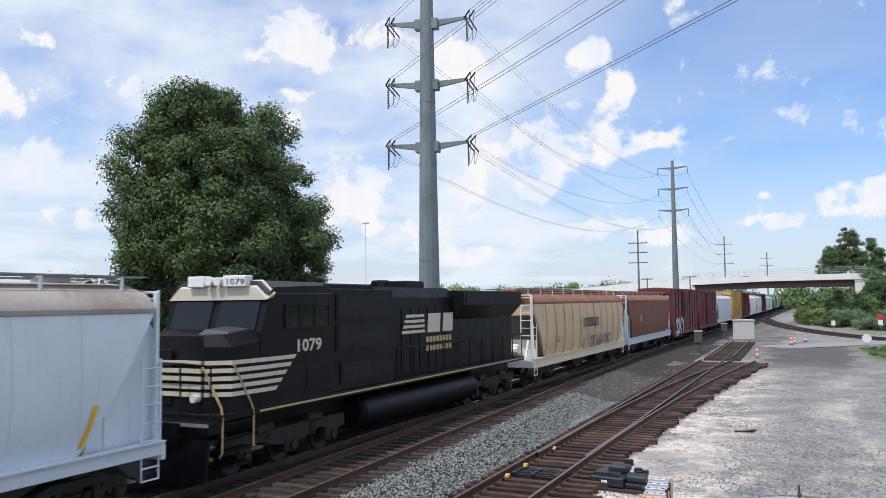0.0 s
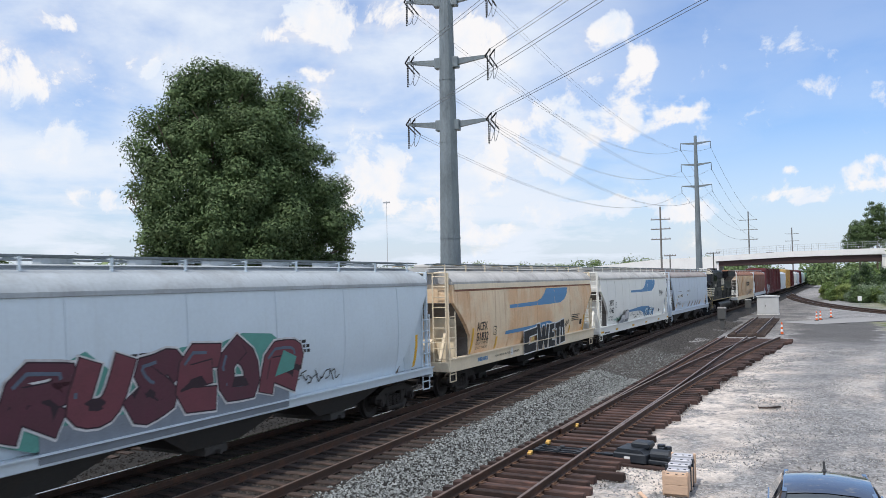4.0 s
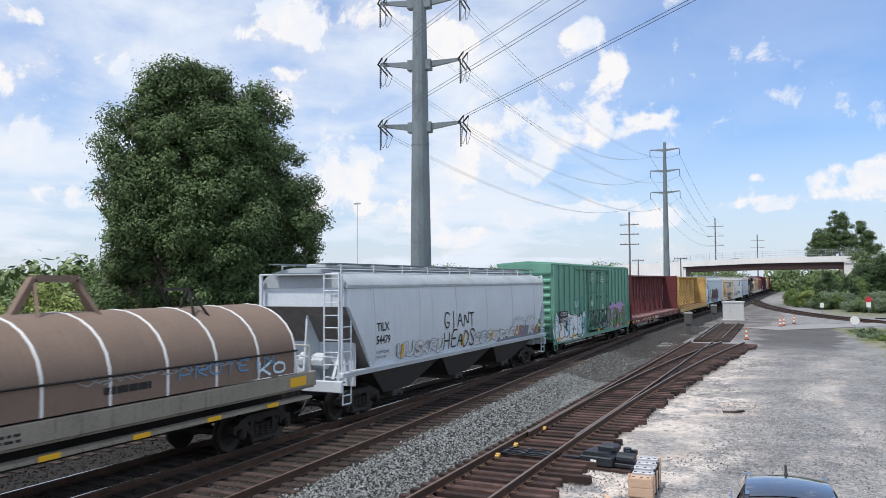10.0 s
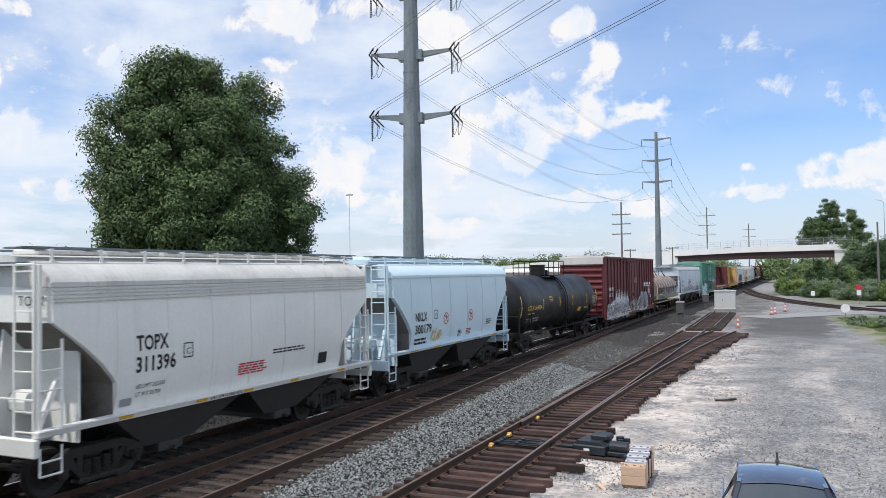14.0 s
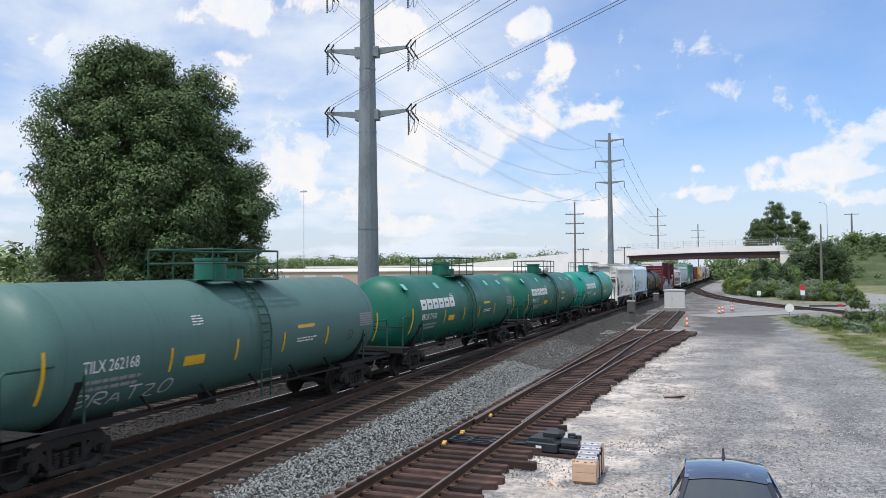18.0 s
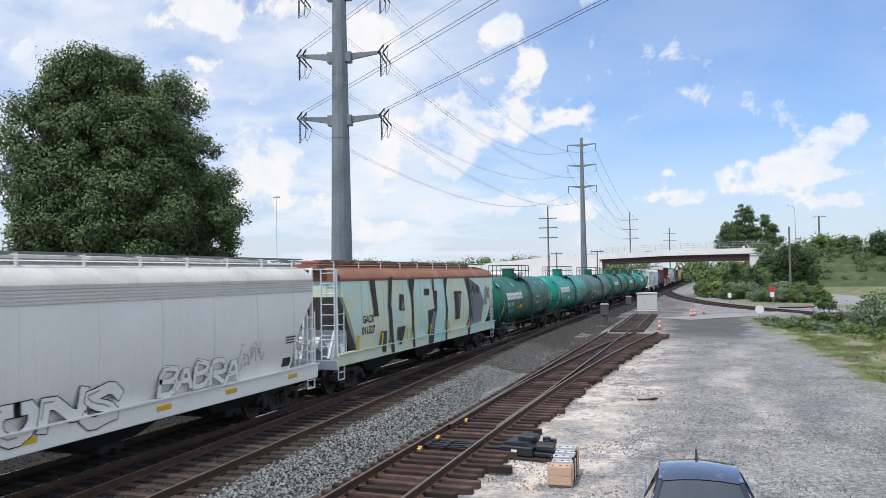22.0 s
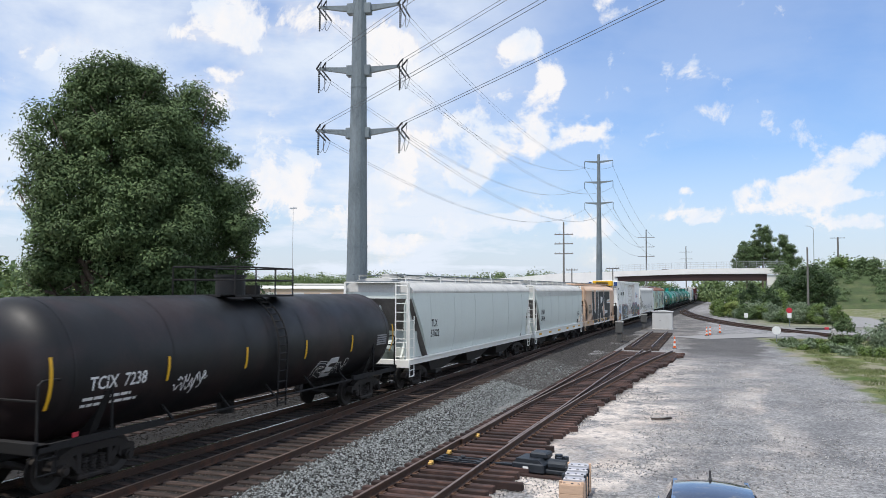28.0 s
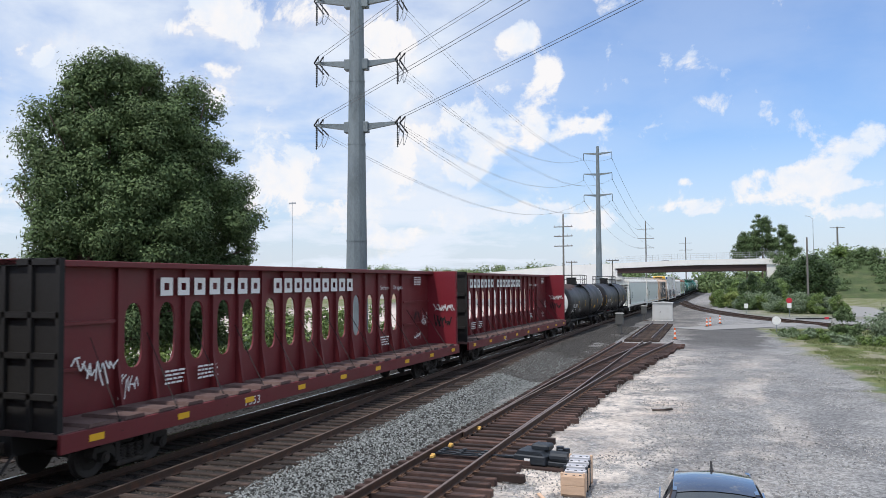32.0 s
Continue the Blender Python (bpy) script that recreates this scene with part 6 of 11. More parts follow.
    q.box(-0.85, -0.3, -h + 2.5, -h + 2.8, 4.52, 4.8, 0.02)
    part("number_board", q, M_WHITE, c, "white illuminated number board")
    q = Build()
    q.box(0.3, 1.0, -h + 2.5, -h + 2.8, 4.52, 4.8, 0.02)
    part("number_board", q, M_WHITE, c, "white illuminated number board")
    text(c, lambda u, w, d: (u, -h + 2.495 - d, w), "1079", 0.38, 4.58, 0.2, M_INK, width=0.54)
    q = Build()
    for x in (-0.14, 0.14):
        q.tube((x, -h + 2.46, 4.66), (x, -h + 2.75, 4.66), 0.11, 12)
    part("headlight", q, M_LAMP, c, "twin headlights")
    for x in (-0.8, 0.8):
        q = Build()
        q.tube((x, -h + 0.95, 1.95), (x, -h + 1.15, 1.95), 0.09, 10)
        part("ditch_light", q, M_LAMP, c)
    text(c, flat_skin(1.545), "1079", -7.04, 2.86, 0.44, M_CREAM, bold=0.012, width=1.08)
    # hood behind the cab
    q = Build()
    q.box(-1.5, 1.5, -h + 5.47, -h + 9.0, 1.62, 4.5, 0.03)
    part("electrical_cabinet", q, M_LOCO, c)
    for u0, u1, z0, z1 in ((-5.1, -2.1, 2.75, 3.5), (-4.9, -2.75, 1.8, 2.45), (-5.1, -2.1, 3.6, 4.35)):
        slab(c, flat_skin(1.5), u0, u1, z0, z1, M_LOCO, "access_door", d=0.0, t=0.03)
        slab(c, flat_skin(1.5), u0 + 0.1, u1 - 0.1, z0 + 0.08, z1 - 0.08, M_GRILLE, "intake_grille", d=0.02, t=0.02)
    for k in range(5):
        slab(c, flat_skin(1.545), -6.55, -5.95, 1.95 + k * 0.1, 2.0 + k * 0.1, M_GRILLE, "louvre", d=0.0, t=0.03)
    q = Build()
    q.loft([[(x, y, z) for x, z in ((-1.0, 1.62), (1.0, 1.62), (1.0, 4.25), (0.75, 4.6), (-0.75, 4.6), (-1.0, 4.25))] for y in (-h + 9.0, 3.75)])
    part("long_hood", q, M_LOCO, c)
    for i in range(8):
        u = -1.7 + i * 0.66
        slab(c, flat_skin(1.0), u, u + 0.56, 1.8, 3.9, M_LOCO, "hood_door", d=0.0, t=0.025)
    q = Build()
    q.loft([[(x, y, z) for x, z in ((-1.0, 1.62), (1.0, 1.62), (1.0, 3.4), (1.5, 3.95), (1.5, 4.5), (-1.5, 4.5), (-1.5, 3.95), (-1.0, 3.4))] for y in (3.7, 10.0)])
    part("radiator_hood", q, M_LOCO, c, "flared black radiator hood")
    slab(c, flat_skin(1.5), 3.9, 9.8, 3.98, 4.46, M_GRILLE, "radiator_grille", d=0.0, t=0.02)
    q = Build()
    q.box(-0.5, 0.5, -h + 11.8, -h + 13.2, 4.58, 4.85, 0.04)
    part("exhaust_stack", q, M_LOCO, c)
    q = Build()
    q.box(-0.9, 0.9, -h + 6.4, -h + 8.8, 4.49, 4.66, 0.04)
    part("roof_hatch", q, M_LOCO, c)
    q = Build()
    for k in range(3):
        q.tube((0.2, -h + 10.0 + k * 0.22, 4.75), (0.2, -h + 10.5 + k * 0.22, 4.78), 0.08, 8)
    q.box(0.0, 0.3, -h + 10.1, -h + 10.6, 4.58, 4.72)
    part("air_horn", q, M_LOCO, c)
    # emblem: plain bars and blocks in cream
    for k in range(4):
        slab(c, flat_skin(1.03), -0.4 + k * 0.1, 1.3 - k * 0.02, 3.02 + k * 0.18, 3.12 + k * 0.18, M_CREAM, "emblem_bar")
    for u0, u1 in ((1.5, 2.5), (2.75, 3.6)):
        slab(c, flat_skin(1.03), u0, u1, 3.0, 3.68, M_CREAM, "emblem_block", lean=0.12)
    for z in (2.66, 2.36):
        for k in range(8):
            slab(c, flat_skin(1.03), 1.4 + k * 0.27, 1.6 + k * 0.27, z, z + 0.2, M_HAND, "emblem_block")
    # walkway rails
    for s in (-1, 1):
        q = Build()
        ys = spread(-1.6, h - 0.9, 11)
        for y in ys:
            q.tube((s * 1.5, y, 1.6), (s * 1.5, y, 2.62), 0.022, 5)
        q.tube((s * 1.5, ys[0], 2.62), (s * 1.5, ys[-1], 2.62), 0.024, 5)
        part("walkway_rail", q, M_LOCO, c)
        q = Build()
        q.path([(s * 0.85, -h + 0.95, 2.72), (s * 1.05, -h + 0.98, 2.7), (s * 1.5, -h + 1.12, 1.75), (s * 1.53, -h + 1.12, 1.55), (s * 1.53, -h + 1.12, 0.75), (s * 1.45, -h + 1.12, 0.66)], 0.026, 6)
        part("entry_handrail", q, M_HAND, c, "gold-painted entry handrail")
        q = Build()
        q.path([(s * 1.48, -h + 1.55, 2.7), (s * 1.53, -h + 2.12, 1.75), (s * 1.53, -h + 2.2, 1.55), (s * 1.53, -h + 2.2, 0.75)], 0.026, 6)
        part("entry_handrail", q, M_HAND, c, "gold-painted entry handrail")
        for k in range(4):
            q = Build()
            q.box(min(s * 1.1, s * 1.55), max(s * 1.1, s * 1.55), -h + 1.1, -h + 2.15, 0.42 + k * 0.32, 0.46 + k * 0.32)
            part("step", q, M_LOCO, c)
    q = Build()
    q.path([(-1.4, -h + 0.9, 2.7), (-0.5, -h + 0.85, 2.75), (0.5, -h + 0.85, 2.75), (1.4, -h + 0.9, 2.7)], 0.026, 6)
    for x in (-1.4, -0.5, 0.5, 1.4):
        q.tube((x, -h + 0.9, 1.5), (x, -h + 0.88, 2.72), 0.024, 5)
    part("front_handrail", q, M_LOCO, c)
    q = Build()
    q.box(-1.52, 1.52, -h + 0.7, -h + 1.15, 1.2, 1.5, 0.03)
    part("pilot_beam", q, M_LOCO, c)
    slab(c, lambda u, w, d: (u, -h + 0.7 - d, w), -1.5, 1.5, 1.38, 1.46, M_CREAM, "pilot_stripe")
    q = Build()
    q.loft([[(-1.45, -h + 0.62, 0.18), (0, -h + 0.35, 0.14), (1.45, -h + 0.62, 0.18), (1.45, -h + 0.72, 0.18), (-1.45, -h + 0.72, 0.18)],
            [(-1.45, -h + 0.75, 1.1), (0, -h + 0.7, 1.1), (1.45, -h + 0.75, 1.1), (1.45, -h + 0.85, 1.1), (-1.45, -h + 0.85, 1.1)]])
    part("snow_plow", q, M_LOCO, c, "black pilot plow")
    # fuel tank
    q = Build()
    tank_ring = [(1.0 + 0.48 * math.cos(a), 0.82 + 0.5 * math.sin(a)) for a in spread(-math.pi / 2, math.pi / 2, 9)]
    tank_ring = tank_ring + [(-x, z) for x, z in tank_ring[::-1]]
    q.loft([[(x * k_, y, 0.82 + (z - 0.82) * k_) for x, z in tank_ring] for y, k_ in ((-3.4, 0.9), (-3.3, 1.0), (4.9, 1.0), (5.0, 0.9))])
    part("fuel_tank", q, M_LOCO, c, "long rounded black fuel tank", smooth=35)
    q = Build()
    q.box(1.2, 1.5, 4.2, 5.2, 1.35, 1.6, 0.03)
    part("battery_box", q, M_LOCO, c)
    for y in (-h + 4.1, h - 3.7):
        three_axle_truck(c, y)
    coupler(c, -h + 0.75, -1)
    coupler(c, h - 0.75, 1)


# ---- paints ----
M_GREYLIGHT = material("weathered_light_grey", (0.42, 0.41, 0.39), 0.7, 0, 0.15, 2, 25, 0.1, streak=0.3, streak_color=(0.2, 0.15, 0.12))
M_BLUEPAINT = material("faded_blue", (0.11, 0.27, 0.48), 0.65, 0, 0.15, 4, 40, 0)
M_H1 = material("blue_grey_hopper", (0.62, 0.69, 0.77), 0.5, 0, 0.1, 0.8, 12, 0.05, streak=0.25, streak_color=(0.3, 0.29, 0.29))
M_H1S = material("stained_blue_grey_paint", (0.36, 0.34, 0.33), 0.6, 0, 0.3, 1.5, 16, 0.05, second=(0.46, 0.47, 0.49), amount=0.7)
M_H1R = material("rusty_grey_roof", (0.36, 0.32, 0.3), 0.75, 0, 0.2, 1, 12, 0.1, second=(0.22, 0.15, 0.12), amount=0.6)
M_H2 = material("white_hopper", (0.88, 0.87, 0.82), 0.5, 0, 0.08, 0.8, 12, 0.05, streak=0.12, streak_color=(0.5, 0.42, 0.33))
M_H3 = material("rust_stained_cream_hopper", (0.76, 0.48, 0.27), 0.6, 0, 0.16, 0.5, 12, 0.05, second=(0.84, 0.7, 0.5), amount=0.8, streak=0.7, streak_color=(0.42, 0.15, 0.045), cut=0.52)
M_H3S = material("cream_sill", (0.8, 0.68, 0.5), 0.6, 0, 0.14, 1, 12, 0.05, streak=0.3, streak_color=(0.4, 0.26, 0.15))
M_H4 = material("pale_blue_grey_hopper", (0.6, 0.69, 0.76), 0.45, 0, 0.08, 0.8, 12, 0.05, streak=0.15, streak_color=(0.36, 0.36, 0.37))
M_H10 = material("pale_green_grey_hopper", (0.66, 0.71, 0.67), 0.45, 0, 0.08, 0.8, 12, 0.05, streak=0.15, streak_color=(0.4, 0.4, 0.38))
M_H5 = material("grey_hopper", (0.6, 0.65, 0.7), 0.55, 0, 0.12, 0.8, 12, 0.05, streak=0.35, streak_color=(0.3, 0.29, 0.3))
M_H6 = material("pale_blue_hopper", (0.62, 0.75, 0.82), 0.45, 0, 0.06, 0.8, 12, 0.05, streak=0.1, streak_color=(0.45, 0.42, 0.38))
M_H7 = material("warm_white_hopper", (0.79, 0.78, 0.74), 0.5, 0, 0.08, 0.8, 12, 0.05, streak=0.2, streak_color=(0.46, 0.42, 0.38))
M_H8 = material("faded_mint_hopper", (0.5, 0.74, 0.72), 0.6, 0, 0.14, 0.7, 12, 0.05, second=(0.72, 0.72, 0.5), amount=0.8, streak=0.5, streak_color=(0.58, 0.42, 0.22), cut=0.5)
M_RUST = material("rusty_roof", (0.26, 0.12, 0.08), 0.85, 0, 0.3, 1.2, 15, 0.15, second=(0.36, 0.2, 0.12), amount=0.6)
M_H9 = material("tan_orange_hopper", (0.72, 0.5, 0.35), 0.65, 0, 0.14, 0.7, 12, 0.05, second=(0.6, 0.5, 0.4), amount=0.5, streak=0.3, streak_color=(0.36, 0.19, 0.11))
M_ROOFD = material("dirty_pale_roof", (0.5, 0.49, 0.47), 0.75, 0, 0.25, 1.0, 14, 0.08, second=(0.27, 0.25, 0.24), amount=0.7, streak=0.5, streak_color=(0.17, 0.15, 0.14))
M_ROOFB = material("dusty_blue_grey_roof", (0.4, 0.44, 0.47), 0.75, 0, 0.2, 1.0, 14, 0.08, second=(0.28, 0.29, 0.3), amount=0.6, streak=0.3, streak_color=(0.2, 0.19, 0.19))
M_ROOFP = material("dusty_white_roof", (0.62, 0.61, 0.58), 0.7, 0, 0.18, 1.0, 14, 0.06, second=(0.42, 0.41, 0.39), amount=0.6, streak=0.35, streak_color=(0.3, 0.28, 0.26))
M_PENN = material("rust_streaked_white_hopper", (0.66, 0.5, 0.34), 0.65, 0, 0.14, 0.7, 12, 0.05, streak=1.0, streak_color=(0.45, 0.2, 0.08))
M_BROWN = material("oxide_red_hopper", (0.2, 0.075, 0.05), 0.7, 0, 0.18, 0.8, 12, 0.05, streak=0.3, streak_color=(0.1, 0.05, 0.04))
M_MAROON = material("maroon_boxcar", (0.135, 0.03, 0.035), 0.6, 0, 0.15, 0.8, 14, 0.05, streak=0.25, streak_color=(0.08, 0.025, 0.025))
M_MAROON2 = material("maroon_flatcar", (0.12, 0.028, 0.03), 0.6, 0, 0.15, 0.8, 14, 0.05, streak=0.25, streak_color=(0.07, 0.03, 0.03))
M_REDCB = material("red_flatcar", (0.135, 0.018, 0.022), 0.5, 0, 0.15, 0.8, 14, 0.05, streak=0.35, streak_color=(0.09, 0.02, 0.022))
# brighter red, with the sunlight on the front bulkheads put into the colour
M_REDLIT = material("sunlit_red_paint", (0.18, 0.014, 0.024), 0.5, 0, 0.12, 0.8, 14, 0.05)
M_DECKRED = material("worn_red_deck", (0.1, 0.06, 0.055), 0.85, 0, 0.25, 1.2, 18, 0.2, second=(0.16, 0.11, 0.1), amount=0.6)
# paler pink deck that has its sunlight put into the colour
M_DECKPINK = material("sunlit_pink_deck", (0.26, 0.135, 0.125), 0.85, 0, 0.25, 1.2, 18, 0.2, second=(0.33, 0.2, 0.185), amount=0.6)
M_DECKRUST = material("rusty_yellow_deck", (0.19, 0.105, 0.05), 0.8, 0, 0.3, 1.2, 18, 0.1, second=(0.42, 0.26, 0.09), amount=0.35)
M_YELLCB = material("worn_yellow_flatcar", (0.57, 0.37, 0.125), 0.65, 0, 0.22, 0.8, 14, 0.05, second=(0.34, 0.19, 0.07), amount=0.6, streak=0.75, streak_color=(0.15, 0.075, 0.035))
M_GREENBOX = material("green_boxcar", (0.15, 0.345, 0.26), 0.55, 0, 0.24, 0.8, 14, 0.05, streak=0.35, streak_color=(0.09, 0.16, 0.13))
M_BOXROOF = material("weathered_white_roof", (0.62, 0.6, 0.57), 0.7, 0, 0.14, 1, 14, 0.05, streak=0.4, streak_color=(0.4, 0.25, 0.17))
M_REEFER = material("white_refrigerator_car", (0.88, 0.88, 0.85), 0.45, 0, 0.06, 0.8, 14, 0.03, streak=0.15, streak_color=(0.5, 0.42, 0.36))
M_REEFDOOR = material("rust_streaked_door", (0.75, 0.71, 0.65), 0.6, 0, 0.12, 1, 14, 0.05, streak=0.6, streak_color=(0.45, 0.24, 0.13))
M_DUSTRED = material("red_brown_dust", (0.075, 0.042, 0.037), 0.8, 0, 0.3, 2, 20, 0, second=(0.03, 0.024, 0.024), amount=0.6)
M_NAVY = material("navy_paint", (0.03, 0.07, 0.22), 0.6, 0, 0.15, 4, 40, 0)
M_TANKBLK = material("black_tank", (0.009, 0.01, 0.012), 0.48, 0, 0.2, 0.8, 14, 0.03)
M_TANKRUST = material("rust_topped_black_tank", (0.006, 0.0065, 0.008), 0.5, 0, 0.3, 0.8, 14, 0.04, second=(0.026, 0.014, 0.014), amount=0.7, cut=0.56)
M_TEAL = material("bright_teal_tank", (0.0, 0.25, 0.195), 0.38, 0, 0.12, 0.8, 14, 0.03, second=(0.02, 0.24, 0.19), amount=0.5, streak=0.2, streak_color=(0.01, 0.1, 0.08))
M_GREENTANK = material("dark_green_tank", (0.008, 0.125, 0.085), 0.45, 0, 0.15, 0.8, 14, 0.03, streak=0.3, streak_color=(0.02, 0.06, 0.045))
M_GREYTANK = material("grey_green_tank", (0.075, 0.16, 0.145), 0.5, 0, 0.14, 0.8, 14, 0.03, streak=0.35, streak_color=(0.05, 0.07, 0.06))
M_PATCH = material("pale_touch_up", (0.2, 0.5, 0.44), 0.6, 0, 0.15, 4, 30, 0)
M_G1 = material("graffiti_plum", (0.1, 0.035, 0.05), 0.7, 0, 0.25, 3, 30, 0)
M_G2 = material("graffiti_teal", (0.1, 0.3, 0.26), 0.7, 0, 0.2, 3, 30, 0)
M_G3 = material("graffiti_violet", (0.42, 0.3, 0.5), 0.7, 0, 0.2, 3, 30, 0)
M_G4 = material("graffiti_ice", (0.62, 0.77, 0.86), 0.7, 0, 0.15, 3, 30, 0)
M_G5 = material("graffiti_olive", (0.16, 0.19, 0.06), 0.7, 0, 0.3, 3, 30, 0)
M_G6 = material("graffiti_slate", (0.2, 0.23, 0.27), 0.7, 0, 0.25, 3, 30, 0)
M_GRAFMID = material("graffiti_mid_grey", (0.2, 0.2, 0.21), 0.7, 0, 0.2, 3, 30, 0)
M_SILVERB = material("graffiti_blue_silver", (0.36, 0.4, 0.46), 0.7, 0, 0.25, 3, 30, 0)
M_G7 = material("graffiti_pink", (0.36, 0.17, 0.19), 0.7, 0, 0.25, 3, 30, 0)
M_GRIMEDARK = material("graffiti_faded_black", (0.03, 0.055, 0.045), 0.7, 0, 0.3, 3, 30, 0)
M_GRAFDARK = material("graffiti_dark_grey", (0.045, 0.042, 0.042), 0.7, 0, 0.2, 3, 30, 0)
M_SILVERDIM = material("graffiti_thin_silver", (0.3, 0.295, 0.3), 0.7, 0, 0.35, 2.5, 14, 0, second=(0.15, 0.075, 0.08), amount=0.95, cut=0.5)
M_G1D = material("graffiti_dark_plum", (0.035, 0.02, 0.028), 0.7, 0, 0.25, 3, 30, 0)
M_G6D = material("graffiti_steel_blue", (0.1, 0.13, 0.18), 0.7, 0, 0.25, 3, 30, 0)
M_G1B = material("graffiti_wine", (0.16, 0.05, 0.065), 0.7, 0, 0.25, 3, 30, 0)
M_G3B = material("graffiti_lilac", (0.45, 0.38, 0.6), 0.7, 0, 0.2, 3, 30, 0)
M_FADEPINK = material("faded_pink_spray", (0.55, 0.42, 0.42), 0.7, 0, 0.3, 3, 30, 0)
M_RUSTFAINT = material("faint_rust", (0.42, 0.31, 0.25), 0.85, 0, 0.3, 2, 20, 0, second=(0.3, 0.19, 0.14), amount=0.6)
M_ORANGEPINK = material("graffiti_apricot", (0.5, 0.27, 0.15), 0.7, 0, 0.3, 3, 30, 0, second=(0.42, 0.22, 0.2), amount=0.7)
M_GOLDPAINT = material("graffiti_gold", (0.55, 0.38, 0.12), 0.6, 0, 0.2, 3, 30, 0)
M_SILVER = material("graffiti_silver", (0.62, 0.63, 0.64), 0.6, 0, 0.25, 3, 30, 0, second=(0.35, 0.33, 0.34), amount=0.7)


def weights(c, sk, u, w, mat, a="LD LMT 215400 LBS", b="LT WT   70600 LBS", s=0.16):
    text(c, sk, a, u, w, s, mat)
    text(c, sk, b, u, w - s * 1.35, s, mat)


def block_word(c, sk, n, u, w, lw, hgt, mat, gap=0.12):
    """A company name as a row of plain open blocks in its colour."""
    for i in range(n):
        a = u + i * (lw + gap)
        t = lw * 0.3
        b = Build()
        for u0, u1, w0, w1 in ((a, a + t, w, w + hgt), (a + lw - t, a + lw, w, w + hgt), (a + t, a + lw - t, w + hgt - t, w + hgt), (a + t, a + lw - t, w, w + t)):
            b.loft([[sk(u0, z, 0.005), sk(u1, z, 0.005), sk(u1, z, 0.009), sk(u0, z, 0.009)] for z in (w0, (w0 + w1) / 2, w1)])
        part("name_block", b, mat, c, "plain block of a painted company name")


# ---- the train, from the locomotive back ----
locomotive(33.96, 21.7)


def number(c, sk, u, w, mark, num, width, ink=None, size=0.43, gap=0.43, nw=None, bold=0.008, d=0.006):
    """The reporting mark over the car number."""
    text(c, sk, mark, u, w, size, ink or M_INK, width=width, bold=bold, d=d)
    text(c, sk, num, u - 0.02, w - gap, size, ink or M_INK, width=nw or width * 1.1, bold=bold, d=d)


def plate_c(c, sk, u, w, ch="C"):
    q = Build()
    for a, b_ in (((0, 0), (0.26, 0)), ((0.26, 0), (0.26, 0.3)), ((0.26, 0.3), (0, 0.3)), ((0, 0.3), (0, 0))):
        stroke(q, sk, [(u + a[0], w + a[1]), (u + b_[0], w + b_[1])], 0.012, 0.008)
    part("plate_mark", q, M_INK, c)
    text(c, sk, ch, u + 0.07, w + 0.06, 0.2, M_INK)


c, sk = hopper("covered_hopper", "blue-grey covered hopper with a rusty roof", 12.27, 19.27, M_H1, M_H1R, gusset=True, slope=1.75, high=3.9, seams=11, hatch="round", sz=(1.06, 1.36))
slab(c, sk, -6.66, -5.72, 2.34, 2.58, M_WHITE, "number_panel", "white number panel", n=3)
slab(c, sk, -5.62, -4.28, 2.34, 2.58, M_WHITE, "number_panel", "white number panel", n=3)
text(c, sk, "AEX", -6.5, 2.36, 0.29, M_INK, width=0.62, d=0.012, bold=0.006)
text(c, sk, "10658", -5.45, 2.36, 0.29, M_INK, width=0.95, d=0.012, bold=0.006)
small_print(c, sk, -6.6, 1.95, 1.7, 3, M_GREY, 0.1, 0.04, seed=11)
small_print(c, sk, -6.0, 2.8, 1.4, 1, M_GREY, seed=12)
small_print(c, sk, -2.4, 2.82, 1.9, 2, M_GREY, seed=13)
for u in (-7.0, -4.25, 4.2, 6.95):
    slab(c, sk, u, u + 0.1, 1.5, 2.25 if abs(u) > 5 else 1.85, M_YELLOW, "reflector", lean=0.35, n=5)
blob(c, sk, -2.45, -2.0, 2.42, 2.55, M_H1R, 3, "rust_patch", "brown rust patch")
for u in (-1.9, -0.4, 1.1, 2.2, 3.4):
    poly(c, sk, [(u, 1.45), (u + 0.75, 1.5), (u + 1.0, 1.78), (u + 0.8, 1.95), (u + 0.55, 1.75), (u + 0.25, 1.7)], M_H1S, "rust_stain", "brown run-down stain", d=0.003)
text(c, lambda u, w, d: (u, -19.27 / 2 + 0.93 - d, w), "TEHMO", -0.9, 3.65, 0.3, M_GREY)
slab(c, flat_skin(1.575), -8.85, -8.6, 1.13, 1.3, M_WHITE, "data_panel")
slab(c, flat_skin(1.575), -8.95, -8.65, 0.98, 1.1, M_INK, "data_panel")

c, sk = hopper("covered_hopper", "white covered hopper with blue swooshes and graffiti", -7.0, 19.55, M_H2, M_ROOFD, seams=10, bottom=M_UNDER, notch=True, slope=1.3, high=3.3, end=M_H2, sill=M_H2, sz=(0.88, 1.34))
number(c, sk, -7.25, 2.46, "SHPX", "43462", 0.9)
weights(c, sk, -7.3, 1.76, M_INK, s=0.13)
plate_c(c, sk, -5.97, 2.3)


def swoosh(pts):
    poly(c, sk, pts, M_BLUEPAINT, "swoosh", "blue painted swoosh", d=0.004, cuts=5)


